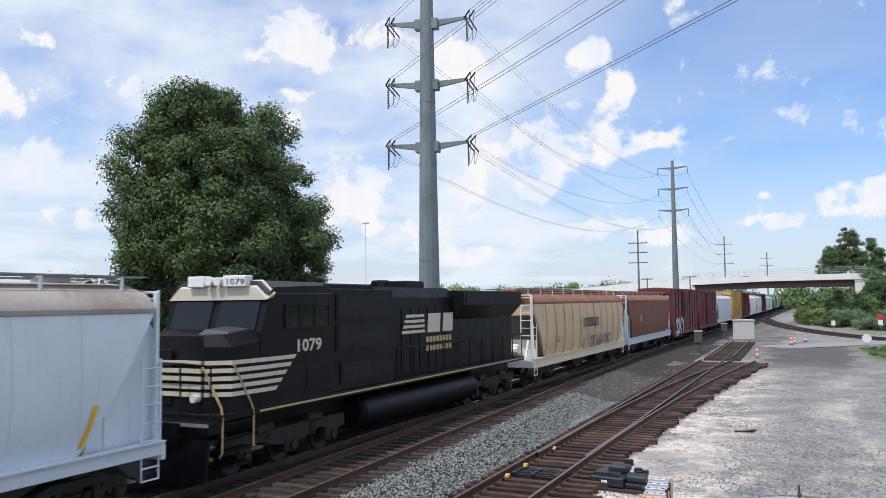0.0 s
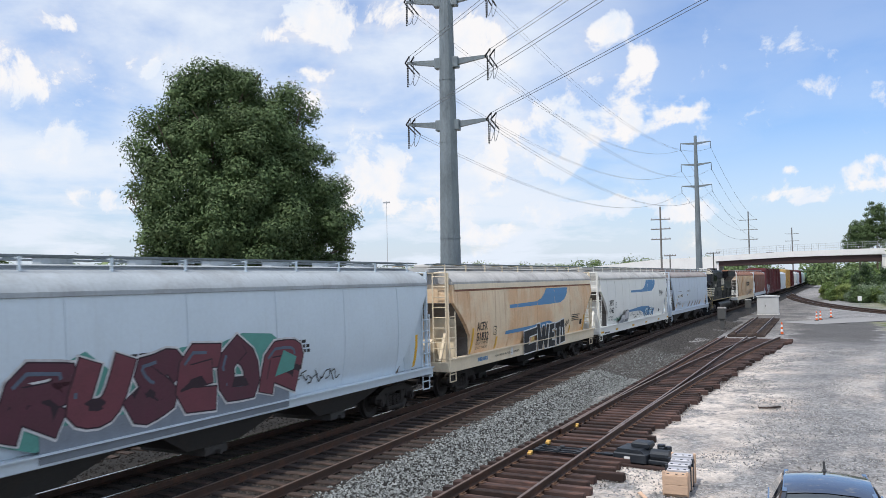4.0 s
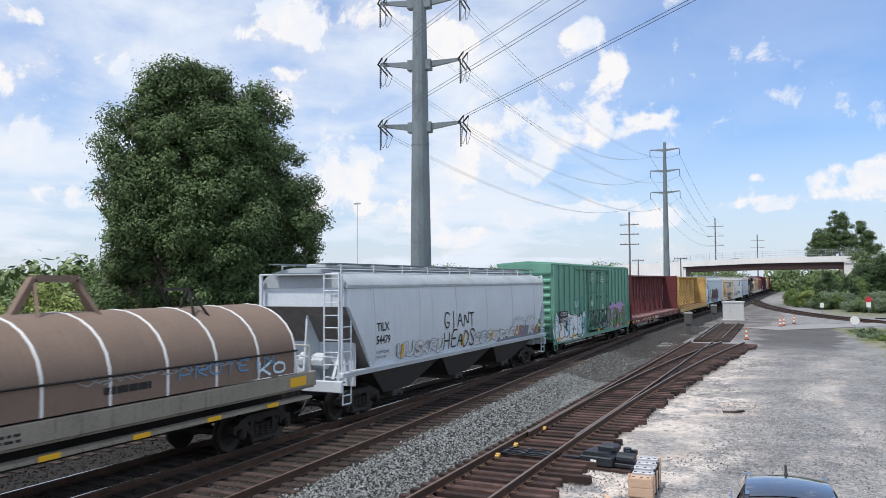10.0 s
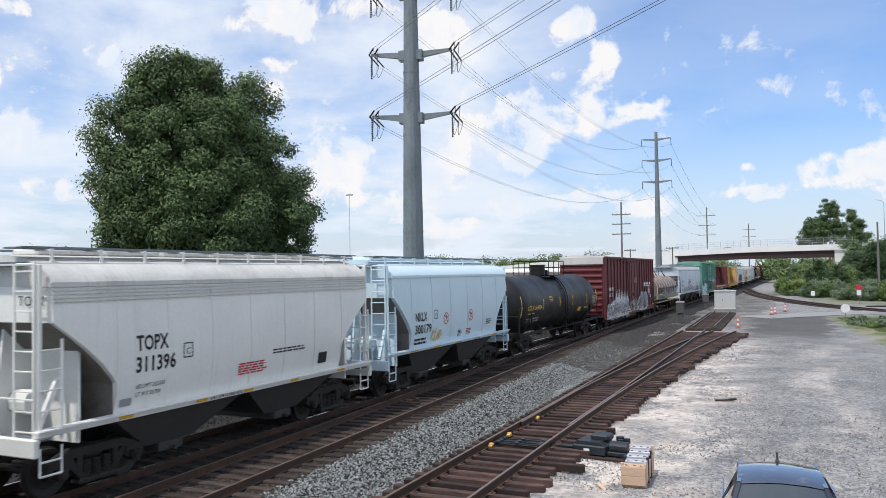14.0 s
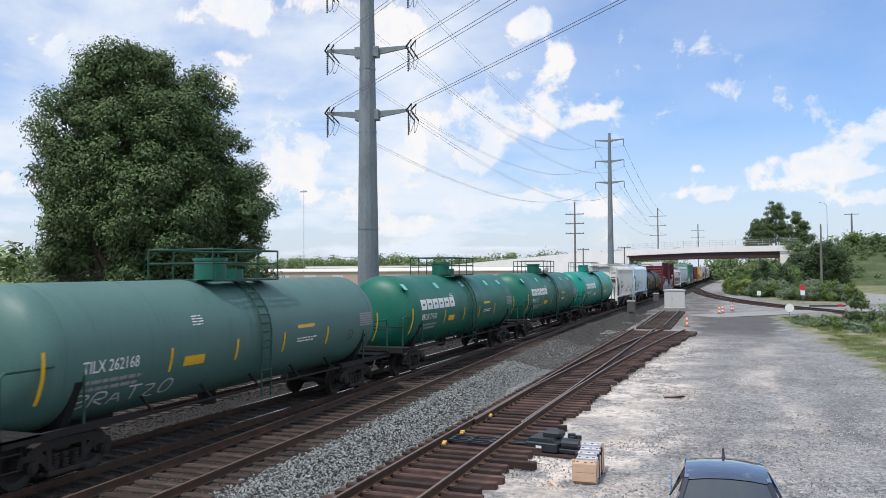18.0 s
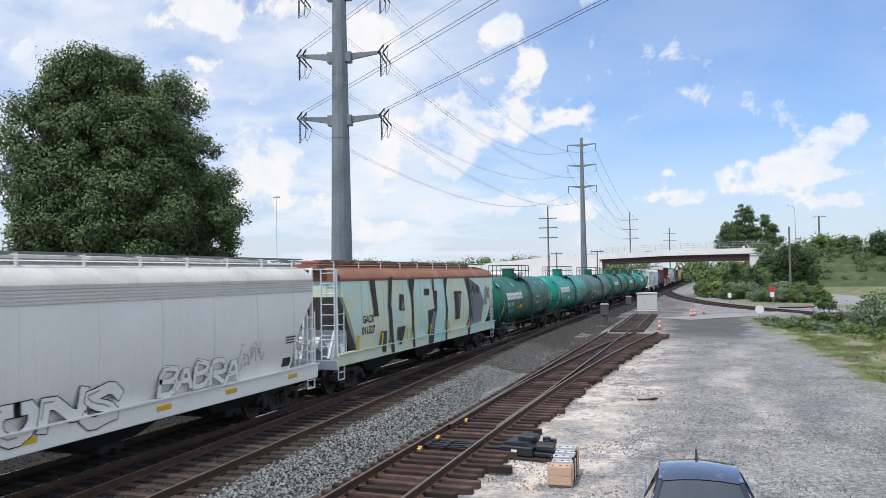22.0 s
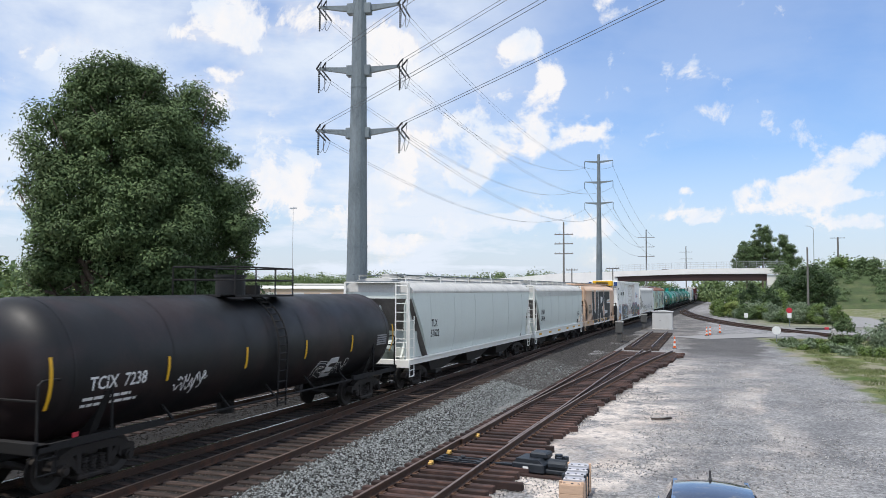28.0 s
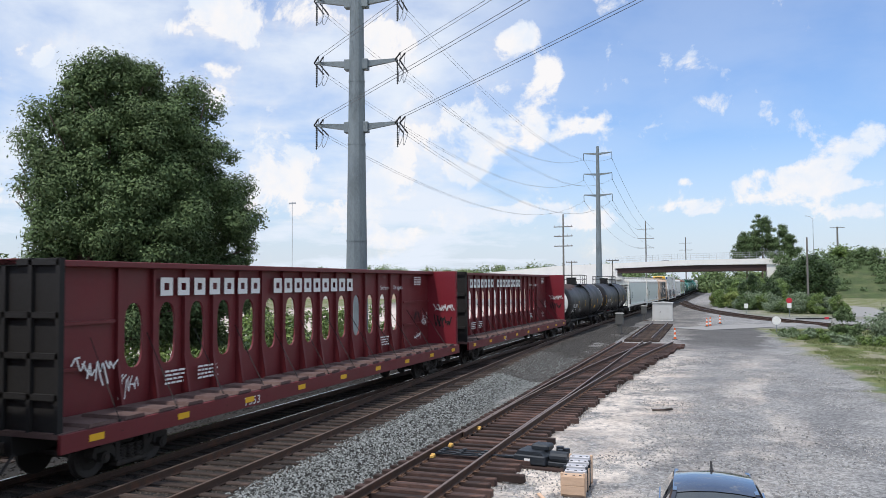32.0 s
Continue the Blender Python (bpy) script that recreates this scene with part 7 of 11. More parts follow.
swoosh([(-2.2, 3.1), (1.9, 3.08), (3.6, 3.1), (4.3, 3.3), (4.75, 3.55), (4.86, 3.86), (2.2, 3.86), (1.9, 3.6), (1.4, 3.36), (0.8, 3.24), (-2.2, 3.23)])
swoosh([(-2.7, 1.9), (-0.4, 1.9), (0.5, 1.86), (1.2, 1.7), (1.55, 1.48), (3.4, 1.5), (3.2, 1.75), (2.8, 2.08), (0.4, 2.14), (-2.7, 2.02)])
for u0, u1, w1 in ((-4.9, -3.9, 1.85), (-4.1, -3.0, 2.08), (-3.7, -3.0, 1.65), (-5.3, -4.5, 1.55)):
    blob(c, sk, u0, u1, 1.15, w1, M_INK, int(w1 * 31), label="silver bubble graffiti", d=0.105, spike=0.0)
    blob(c, sk, u0 + 0.035, u1 - 0.035, 1.15, w1 - 0.035, M_SILVER, int(w1 * 31), label="silver bubble graffiti", d=0.11, spike=0.0)
scrawl(c, lambda u, w, d: sk(u, w, d + 0.1), -5.3, -3.1, 1.2, 1.6, M_G6, 34, 0.02, 9)
scrawl(c, sk, -6.1, -4.8, 1.5, 1.75, M_GREENBOX, 37, 0.022, 8)
scrawl(c, sk, -2.2, 0.6, 1.45, 1.85, M_INK, 35, 0.014, 9)
piece(c, sk, 1.6, 4.3, 1.35, 2.05, (M_G4, M_BLUEPAINT), M_INK, 36, n=4, thick=0.1, rim=0.03)
for u in (-9.0, -5.95, -2.0, 1.55, 5.4, 8.5):
    slab(c, flat_skin(1.575), u, u + 0.5, 1.0, 1.1, M_YELLOW, "reflector", "yellow reflective strip")
small_print(c, sk, 5.95, 3.05, 1.3, 5, M_INK, seed=4)
slab(c, sk, 5.85, 6.15, 1.58, 1.8, M_INK, "data_panel")
small_print(c, flat_skin(1.575), -8.3, 0.95, 1.3, 1, M_INK, 0.1, 0.07, seed=14)

c, sk = hopper("covered_hopper", "rust-stained cream covered hopper with blue swooshes", -26.55, 18.31, M_H3, M_ROOFD, notch=True, slope=1.3, high=3.3, sill=M_H3S, end=M_H3S, frame=M_H3S, seams=7, bands=False, bottom=M_UNDER, sz=(0.93, 1.4))
slab(c, sk, -8.1, 8.1, 3.76, 3.95, M_H3S, "eave_strip", n=2, t=0.03)
number(c, sk, -6.33, 2.22, "ACFX", "51832", 0.95, gap=0.38)
weights(c, sk, -6.38, 1.71, M_INK, "LD LMT 189700 LBS", "LT WT   73300 LBS", 0.13)
plate_c(c, sk, -4.8, 1.98)
swoosh([(-3.16, 2.92), (-0.6, 2.93), (1.5, 2.93), (3.1, 2.95), (3.7, 3.1), (4.1, 3.35), (4.24, 3.64), (1.24, 3.64), (0.9, 3.4), (0.5, 3.2), (-0.1, 3.1), (-3.16, 3.06)])
swoosh([(-3.65, 1.9), (-0.6, 1.93), (1.5, 1.9), (2.4, 1.86), (2.1, 2.06), (1.5, 2.18), (0.4, 2.14), (-0.7, 2.08), (-3.6, 2.04)])
face = lambda u, w, d: (1.6 + d, u, w)
for pts in (((-1.7, 1.88), (-0.12, 1.98), (-0.2, 1.7), (-1.1, 1.64), (-1.2, 1.3), (-0.3, 1.36), (-0.35, 1.0), (-1.75, 0.97)),
            ((-0.15, 2.1), (0.2, 2.12), (0.35, 1.5), (0.55, 2.0), (0.8, 2.0), (0.9, 1.5), (1.1, 2.05), (1.42, 2.0), (1.05, 1.0), (0.75, 1.0), (0.6, 1.35), (0.4, 1.0), (-0.05, 1.0)),
            ((1.5, 2.0), (2.15, 2.04), (2.1, 1.8), (1.8, 1.77), (1.78, 1.62), (2.05, 1.62), (2.05, 1.42), (1.75, 1.4), (1.72, 1.26), (2.15, 1.27), (2.15, 1.0), (1.25, 1.0)),
            ((2.25, 2.0), (3.0, 2.08), (2.98, 1.82), (2.78, 1.8), (2.72, 1.02), (2.35, 1.02), (2.42, 1.78), (2.2, 1.76)), ((3.02, 2.1), (3.48, 2.15), (3.58, 1.12), (2.9, 1.05))):
    block(c, face, pts, M_INK, M_WHITE, 0.05, 0.014, "black block letter with a white edge")
poly(c, face, [(3.18, 1.75), (3.3, 1.78), (3.28, 1.38), (3.16, 1.36)], M_WHITE, label="white eye of the letter", d=0.024)
# ledge shade and dirt below the eave, painted as one brown line
slab(c, sk, -8.05, 8.05, 3.69, 3.755, M_RUST, "dirt_line", "brown line of painted shade and dirt below the eave", n=1)
poly(c, face, [(-0.95, 1.4), (-0.6, 1.45), (-0.65, 1.62), (-0.85, 1.6)], M_GOLDPAINT, d=0.035)
scrawl(c, sk, 3.75, 4.3, 1.7, 2.1, M_INK, 43, 0.014, 6)
small_print(c, sk, 4.75, 2.25, 1.4, 4, M_INK, seed=5)
slab(c, sk, 6.1, 6.4, 1.75, 2.0, M_INK, "data_panel")
text(c, flat_skin(1.58), "NOTE: THIS CAR HAS FOUR COMPARTMENTS", -4.7, 1.12, 0.12, M_INK)
block_word(c, flat_skin(1.58), 12, -6.3, 1.1, 0.06, 0.13, M_BLUEPAINT, 0.015)
for u, l in ((-6.85, 0.9), (-4.6, 0.45), (4.45, 0.35), (6.6, 0.8)):
    slab(c, sk, u, u + 0.12, 1.43, 1.43 + l, M_YELLOW, "reflector", lean=0.15, n=5)
slab(c, flat_skin(1.575), -3.1, -2.9, 1.05, 1.33, M_WHITE, "data_panel")

c, sk = hopper("covered_hopper", "pale blue-grey covered hopper with dark red graffiti", -44.86, 19.96, M_H4, M_ROOFB, gusset=True, slope=1.9, high=3.7, seams=6, hatch="round", sz=(1.06, 1.3))
number(c, sk, -7.6, 2.6, "NAHX", "553073", 0.95)
small_print(c, sk, -7.6, 1.8, 1.3, 2, M_INK, 0.13, 0.07, 6)
low_skin = lambda u, w, d: (max(hopper_x(w), 1.575) + d, u, w)
poly(c, low_skin, [(-5.5, 1.9), (-4.8, 2.35), (-4.4, 2.75), (-3.9, 2.95), (-3.3, 2.5), (-2.5, 2.4), (-2.2, 2.8), (-1.2, 2.85), (-0.4, 2.85), (0.2, 3.0), (1.2, 2.92), (2.2, 2.3), (2.25, 1.95), (1.9, 1.5), (-4.9, 1.35), (-5.6, 1.6)], M_G2, label="teal graffiti background", d=0.01, cuts=6)
poly(c, low_skin, [(-4.8, 1.12), (1.85, 1.12), (1.85, 1.7), (-4.8, 1.7)], M_G6, label="slate drip band of graffiti", d=0.02, cuts=4)
piece(c, low_skin, -5.6, 2.1, 1.4, 2.9, (M_G1, M_G1B), M_G1D, 52, halo=M_SILVER, n=6, thick=0.16, rim=0.03, word="RUSEOR", shine=M_G6D, d=0.026, label="dark red graffiti letters")
poly(c, low_skin, [(1.3, 1.9), (2.0, 2.0), (2.1, 2.3), (1.6, 2.5)], M_G2, d=0.05)
scrawl(c, sk, 2.0, 4.0, 1.5, 1.9, M_INK, 53, 0.014, 8)
small_print(c, sk, -3.3, 2.72, 0.9, 2, M_INK, 0.12, 0.08, seed=54)
small_print(c, sk, 1.9, 2.6, 0.8, 3, M_INK, 0.12, 0.08, seed=55)
plate_c(c, low_skin, -5.17, 2.0)
for u in (-8.3, 8.15):
    slab(c, sk, u, u + 0.14, 1.4, 2.4, M_YELLOW, "reflector", n=5)

c, sk = centerbeam("centerbeam_flat_car", "worn yellow centre-beam flat car, unloaded", -64.82, 23.92, M_YELLCB, "open", 4.5, deck=M_DECKRUST)
small_print(c, lambda u, w, d: (0.08 + d, u, w), 10.5, 3.9, 0.7, 14, M_INK, 0.13, 0.06, 7)
text(c, sk, "CNW", -6.2, 0.9, 0.3, M_INK)
scrawl(c, lambda u, w, d: (u, -23.92 / 2 + 0.7 - d, w), -1.2, 1.2, 1.6, 4.2, M_INK, 71, 0.025, 8)
c, sk = centerbeam("centerbeam_flat_car", "maroon centre-beam flat car, unloaded, with tie-down cables", -88.74, 23.7, M_MAROON2, "open", 4.55, deck=M_DECKPINK, marks=(-11.1, -9.8, -6.8, -4.85, -2.9, -0.45, 3.6, 6.3, 9.2))
text(c, sk, "NOKL", -7.87, 0.9, 0.3, M_WHITE, width=0.7)
text(c, sk, "733", -6.43, 0.88, 0.3, M_WHITE, width=0.5)
text(c, sk, "247", -5.57, 0.88, 0.3, M_WHITE, width=0.5)
text(c, sk, "BUDIS", -1.85, 0.88, 0.33, M_WHITE, bold=0.015, width=1.0)
small_print(c, sk, -9.4, 1.0, 1.0, 2, M_WHITE, 0.12, 0.06, 9)
small_print(c, sk, -4.5, 1.0, 0.8, 2, M_WHITE, 0.12, 0.06, 10)
small_print(c, lambda u, w, d: (0.08 + d, u, w), 10.4, 3.6, 0.7, 12, M_WHITE, 0.14, 0.06, 8)

c, sk = boxcar("box_car", "green double-door box car covered in graffiti", -112.44, 20.04, M_GREENBOX, 5.05, 0.79, 18, ((-2.4, -0.16), (-0.1, 2.45)))
g = flat_skin(1.61)
blob(c, g, -9.5, -2.9, 0.85, 2.2, M_WHITE, 61, label="pale graffiti background", spike=0.25)
piece(c, g, -9.3, -3.1, 0.9, 2.45, (M_G4, M_WHITE, M_G4), M_INK, 62, n=7, thick=0.15, rim=0.06, label="ice-blue graffiti letters")
slab(c, flat_skin(1.66), -8.6, -7.0, 1.9, 2.5, M_INK, "number_panel", "black number panel")
text(c, flat_skin(1.672), "CIBX", -8.4, 2.24, 0.3, M_WHITE, width=1.2)
text(c, flat_skin(1.672), "100933", -8.5, 1.93, 0.3, M_WHITE, width=1.4)
blob(c, g, 2.6, 7.9, 0.9, 2.6, M_G3, 63, label="violet graffiti cloud", spike=0.2)
piece(c, g, 2.2, 7.7, 0.9, 2.4, (M_G5, M_GREENBOX, M_G5), M_INK, 64, n=6, thick=0.1, rim=0.04, shine=M_G3, d=0.02, label="olive graffiti letters with dark edges")
scrawl(c, flat_skin(1.645), -2.4, 2.4, 1.1, 1.9, M_GRIMEDARK, 65, 0.035, 30)
scrawl(c, flat_skin(1.646), -2.3, 2.3, 1.2, 2.5, M_INK, 68, 0.014, 26)
scrawl(c, flat_skin(1.644), -4.0, -2.5, 1.1, 2.2, M_G2, 69, 0.03, 14)
scrawl(c, flat_skin(1.612), -4.6, -3.2, 2.5, 3.2, M_G2, 70, 0.03, 8)
for a, b_ in ((-2.4, -0.16), (-0.1, 2.45)):
    for z in (1.62, 2.55, 3.45):
        slab(c, flat_skin(1.632), a + 0.06, b_ - 0.06, z - 0.055, z - 0.04, M_GRIMEDARK, "door_seam", "dirt-filled seam")
    for u in (a + 0.02, b_ - 0.02):
        slab(c, flat_skin(1.61), u - 0.03, u + 0.03, 1.13, 4.72, M_GRIMEDARK, "door_seal", "dark rubber door seal")
    for u in (a + 0.35, b_ - 0.35):
        for z in (1.45, 2.3, 3.1, 4.0, 4.6):
            slab(c, flat_skin(1.675), u - 0.07, u + 0.07, z - 0.05, z + 0.05, M_GRIMEDARK, "rod_guide", "dark rod bracket", t=0.03)
scrawl(c, flat_skin(1.648), 0.6, 2.5, 1.1, 1.6, M_G3, 66, 0.05, 7)
for i, t_ in enumerate(("IMPORTANT", "CLOSE THIS DOOR", "BEFORE CLOSING", "MAIN DOOR")):
    text(c, flat_skin(1.645), t_, -1.85, 4.46 - i * 0.15, 0.14, M_WHITE, width=0.5 + 0.05 * len(t_) * 0.5)
for i, t_ in enumerate(("CLOSE AND LOCK", "BOTH DOORS BEFORE", "MOVING CAR")):
    text(c, flat_skin(1.645), t_, 0.55, 4.3 - i * 0.15, 0.14, M_WHITE, width=0.95)
for u, z in ((-1.8, 2.6), (0.9, 2.3), (-1.3, 2.0), (1.6, 1.9)):
    slab(c, flat_skin(1.64), u, u + 0.25, z, z + 0.3, M_WHITE, "data_panel")
scrawl(c, flat_skin(1.61), -5.6, -4.6, 2.6, 3.0, M_G4, 67, 0.02, 5)
for u in (-8.9, -6.2, -0.4, 5.0, 8.4):
    slab(c, flat_skin(1.66), u, u + 0.5, 1.0, 1.14, M_YELLOW, "reflector")

c, sk = hopper("covered_hopper", "dirty grey covered hopper with black marker writing", -132.49, 20.29, M_H5, M_ROOFB, bottom=M_GREYGRIME, seams=6, sz=(1.36, 1.52))
number(c, sk, -7.6, 2.6, "TILX", "54479", 0.8, size=0.36, gap=0.4)
weights(c, sk, -7.6, 1.9, M_INK, "LD LMT 222000", "LT WT 63400", 0.12)
graffiti(c, sk, "GIANT", -2.7, 0.2, 2.42, 0.75, M_INK, M_INK, 81, bold=-0.008, wild=0.12)
graffiti(c, sk, "HEADS", -2.66, 0.3, 1.66, 0.78, M_INK, M_INK, 82, bold=-0.008, wild=0.12)
for k, (u0, u1) in enumerate(((-6.2, -4.4), (-4.4, -2.7), (0.2, 2.0), (2.0, 3.6), (3.6, 5.4))):
    piece(c, sk, u0, u1, 1.55, 2.15, (M_SILVER, M_H5), M_G6, 83 + k, n=3, thick=0.1, rim=0.025)
piece(c, sk, 5.4, 8.3, 1.55, 2.1, (M_G7, M_G6, M_SILVER), M_G6, 89, n=4, thick=0.12, rim=0.02)
flare(c, sk, 3.0, 8.3, 1.5, 2.2, M_G6, 90, 14, d=0.003)
scrawl(c, sk, 4.6, 8.0, 2.15, 2.55, M_GREY, 91, 0.012, 12)
for u in (-6.0, -1.0, 1.97, 4.96, 8.05):
    slab(c, sk, u, u + 0.12, 1.65, 2.1, M_YELLOW, "reflector", lean=0.15, n=4, d=0.03)

coil_car(-152.78, 15.23)

c, sk = boxcar("box_car", "maroon box car with silver graffiti along the side", -167.85, 20.6, M_MAROON, 5.05, 0.76, 18, ((-1.87, 1.93),), roof=M_BOXROOF)
for i in range(4):
    u = 4.6 + i * 0.82
    slab(c, flat_skin(1.61), u, u + 0.5, 2.86, 3.06, M_WHITE, "name_block", "plain block of a painted company name", lean=0.5)
    slab(c, flat_skin(1.61), u - 0.06, u + 0.55, 2.74, 2.81, M_WHITE, "name_block", "plain block of a painted company name", lean=0.5)
for i in range(4):
    slab(c, flat_skin(1.61), -8.5 + i * 0.35 + (0.15 if i > 1 else 0), -8.3 + i * 0.35 + (0.15 if i > 1 else 0), 2.7, 2.92, M_WHITE, "name_block", "plain block of a painted company name")
text(c, flat_skin(1.61), "761 755", -8.6, 2.28, 0.32, M_WHITE, width=1.4)
flare(c, g, -7.6, -1.95, 1.5, 2.85, M_SILVERDIM, 91, 20, slim=1.0)
flare(c, g, -6.4, -2.2, 1.5, 2.75, M_SILVER, 391, 16, d=0.01, slim=0.8)
flare(c, g, -5.9, -3.0, 1.5, 3.0, M_WHITE, 191, 9, d=0.016, slim=0.45)
poly(c, g, [(-9.35, 0.76), (-1.95, 0.76), (-1.95, 1.75), (-2.6, 1.95), (-3.3, 1.85), (-4.1, 2.2), (-4.8, 1.95), (-5.6, 2.25), (-6.3, 2.0), (-7.1, 1.95), (-7.9, 1.8), (-8.7, 1.75), (-9.2, 1.45)], M_SILVER, label="bright silver graffiti background", d=0.02, cuts=6)
piece(c, g, -9.25, -2.0, 0.82, 2.0, (M_SILVER, M_WHITE, M_SILVER), M_G6D, 92, n=7, thick=0.14, rim=0.022, shine=M_WHITE, d=0.03, label="silver graffiti letters with thin dark edges")
scrawl(c, flat_skin(1.66), -9.0, -2.2, 0.9, 1.9, M_WHITE, 192, 0.03, 14)
scrawl(c, flat_skin(1.663), -9.0, -2.2, 0.85, 1.95, M_G6D, 193, 0.022, 22)
scrawl(c, flat_skin(1.665), -9.0, -2.2, 0.85, 1.95, M_GREY, 194, 0.035, 16)
for k in range(7):
    slab(c, flat_skin(1.666), -6.7 + k * 0.13, -6.62 + k * 0.13, 1.55 - 0.22 * (k % 2), 1.68 - 0.22 * (k % 2), M_MAROON, "weight_mark")
flare(c, flat_skin(1.645), -1.87, 1.93, 0.9, 2.0, M_SILVER, 95, 9)
piece(c, flat_skin(1.645), -1.8, 1.9, 0.88, 1.85, (M_SILVER, M_SILVERDIM), M_INK, 96, n=5, thick=0.11, rim=0.03, d=0.016, label="grey graffiti letters on the door")
scrawl(c, flat_skin(1.672), -1.8, 1.85, 0.9, 1.8, M_MAROON2, 196, 0.03, 10)
blob(c, g, 2.1, 6.3, 0.8, 1.95, M_SILVER, 93, spike=0.15)
blob(c, g, 3.0, 4.4, 1.2, 2.35, M_SILVERB, 97, spike=0.08, d=0.008)
blob(c, g, 4.6, 6.0, 1.1, 2.3, M_SILVERB, 98, spike=0.08, d=0.009)
piece(c, g, 2.2, 6.2, 0.85, 2.1, (M_SILVERDIM, M_SILVERB), M_G6D, 94, n=4, thick=0.12, rim=0.03, shine=M_WHITE, d=0.014, label="rounded silver graffiti letters")
scrawl(c, flat_skin(1.65), 2.1, 6.2, 0.85, 2.1, M_INK, 99, 0.012, 14)
blob(c, flat_skin(1.655), 0.3, 0.95, 1.0, 1.3, M_MAROON2, 100, spike=0.05)
for i, t_ in enumerate(("CLOSE AND LOCK", "BOTH DOORS BEFORE", "MOVING CAR")):
    text(c, flat_skin(1.645), t_, 0.4, 3.45 - i * 0.16, 0.14, M_WHITE, width=1.15)
small_print(c, flat_skin(1.61), 6.5, 2.6, 0.9, 7, M_WHITE, 0.1, 0.05, 9)
slab(c, flat_skin(1.61), 7.3, 7.65, 1.75, 2.0, M_WHITE, "data_panel")
for u in (-8.6, -6.0, -3.3, -0.6, 2.9, 5.6, 8.3):
    slab(c, flat_skin(1.66), u, u + 0.5, 1.06, 1.18, M_YELLOW, "reflector")

c, sk = tank("tank_car", "black tank car with yellow stripes", -188.81, 17.0, M_TANKBLK, half=7.67, at=(-7.5, -4.0, -0.95, 1.7, 4.96, 7.48), wz=2.4)
text(c, sk, "UTLX 664934", -6.54, 2.17, 0.32, M_GOLD, bold=0.004, width=2.26)
small_print(c, sk, -6.5, 1.98, 1.4, 1, M_GOLD, seed=1)
small_print(c, sk, -6.5, 1.68, 2.3, 2, M_GREY, 0.16, 0.08, 12)
small_print(c, sk, -2.9, 2.75, 0.6, 4, M_GOLD, seed=13)
slab(c, sk, 3.16, 3.85, 1.68, 1.93, M_YELLOW, "placard", "yellow warning placard", n=3, lean=0.2)
small_print(c, sk, 4.75, 1.86, 1.0, 2, M_GOLD, 0.07, 0.03, seed=14)
for r in range(5):
    slab(c, sk, 6.25, 7.25, 2.05 + r * 0.1, 2.11 + r * 0.1, M_GREY, "data_panel", n=2)

c, sk = hopper("covered_hopper", "short pale blue covered hopper with round red marks", -206.23, 12.69, M_H6, seams=6, chutes=2, slope=1.3, high=3.3, notch=True, bottom=M_GREYGRIME, sz=(1.38, 1.5))
number(c, sk, -3.85, 2.42, "NKLX", "300179", 0.92, nw=1.3)
small_print(c, sk, -3.85, 1.75, 1.2, 2, M_INK, 0.13, 0.07, 14)
for u in (-1.27, 1.13):
    q = Build()
    for k in range(24):
        a, b_ = 2 * math.pi * k / 24, 2 * math.pi * (k + 1) / 24
        q.add([sk(u + r_ * math.cos(t_), 2.4 + r_ * math.sin(t_), 0.008) for r_, t_ in ((0.19, a), (0.225, a), (0.225, b_), (0.19, b_))], [(0, 1, 2, 3)])
    stroke(q, sk, [(u - 0.13, 2.53), (u + 0.13, 2.27)], 0.018, 0.0105)
    part("round_mark", q, M_RED, c, "red crossed-out tools mark")
    poly(c, sk, [(u + 0.2 * math.cos(math.pi * k / 10), 2.4 + 0.2 * math.sin(math.pi * k / 10)) for k in range(20)], M_WHITE, "mark_ground", d=0.005)
    q = Build()
    stroke(q, sk, [(u - 0.06, 2.31), (u + 0.05, 2.47)], 0.014, 0.009)
    stroke(q, sk, [(u - 0.02, 2.5), (u + 0.1, 2.43)], 0.022, 0.0093)
    part("tool_mark", q, M_INK, c)
plate_c(c, sk, -2.3, 2.45)
scrawl(c, sk, -2.5, -1.7, 1.6, 2.1, M_GOLD, 101, 0.03, 5)
small_print(c, sk, -0.1, 1.85, 0.4, 5, M_INK, 0.05, 0.02, seed=15)
small_print(c, sk, 0.74, 1.85, 0.5, 4, M_RED, 0.06, 0.03, seed=19)
small_print(c, sk, 2.84, 2.1, 0.6, 3, M_INK, seed=16)
for u in (-4.2, -2.3, -0.33, 1.58, 3.49):
    slab(c, flat_skin(1.575), u, u + 0.55, 1.4, 1.48, M_YELLOW, "reflector", "yellow reflective strip")

c, sk = hopper("covered_hopper", "warm white covered hopper with grey banded eaves", -218.8, 13.0, M_H7, M_ROOFP, seams=7, chutes=2, slope=1.45, high=3.3, notch=True, bands=True, bottom=M_GREYGRIME, sz=(1.29, 1.43))
number(c, sk, -3.63, 2.62, "TOPX", "311396", 0.88, nw=1.1, bold=0.01)
weights(c, sk, -3.62, 1.86, M_INK, "LD LMT 232300", "LT WT 53700", 0.12)
plate_c(c, sk, -2.3, 2.36)
small_print(c, sk, -0.45, 1.98, 1.1, 5, M_RED, 0.06, 0.035, seed=17)
small_print(c, sk, 0.85, 2.2, 1.7, 2, M_INK, 0.07, 0.035, seed=18)
slab(c, sk, 2.95, 3.35, 1.65, 1.95, M_INK, "data_panel", n=2)
text(c, flat_skin(1.58), "ARI THROUGH SILL", -1.45, 1.32, 0.1, M_INK, width=1.1)
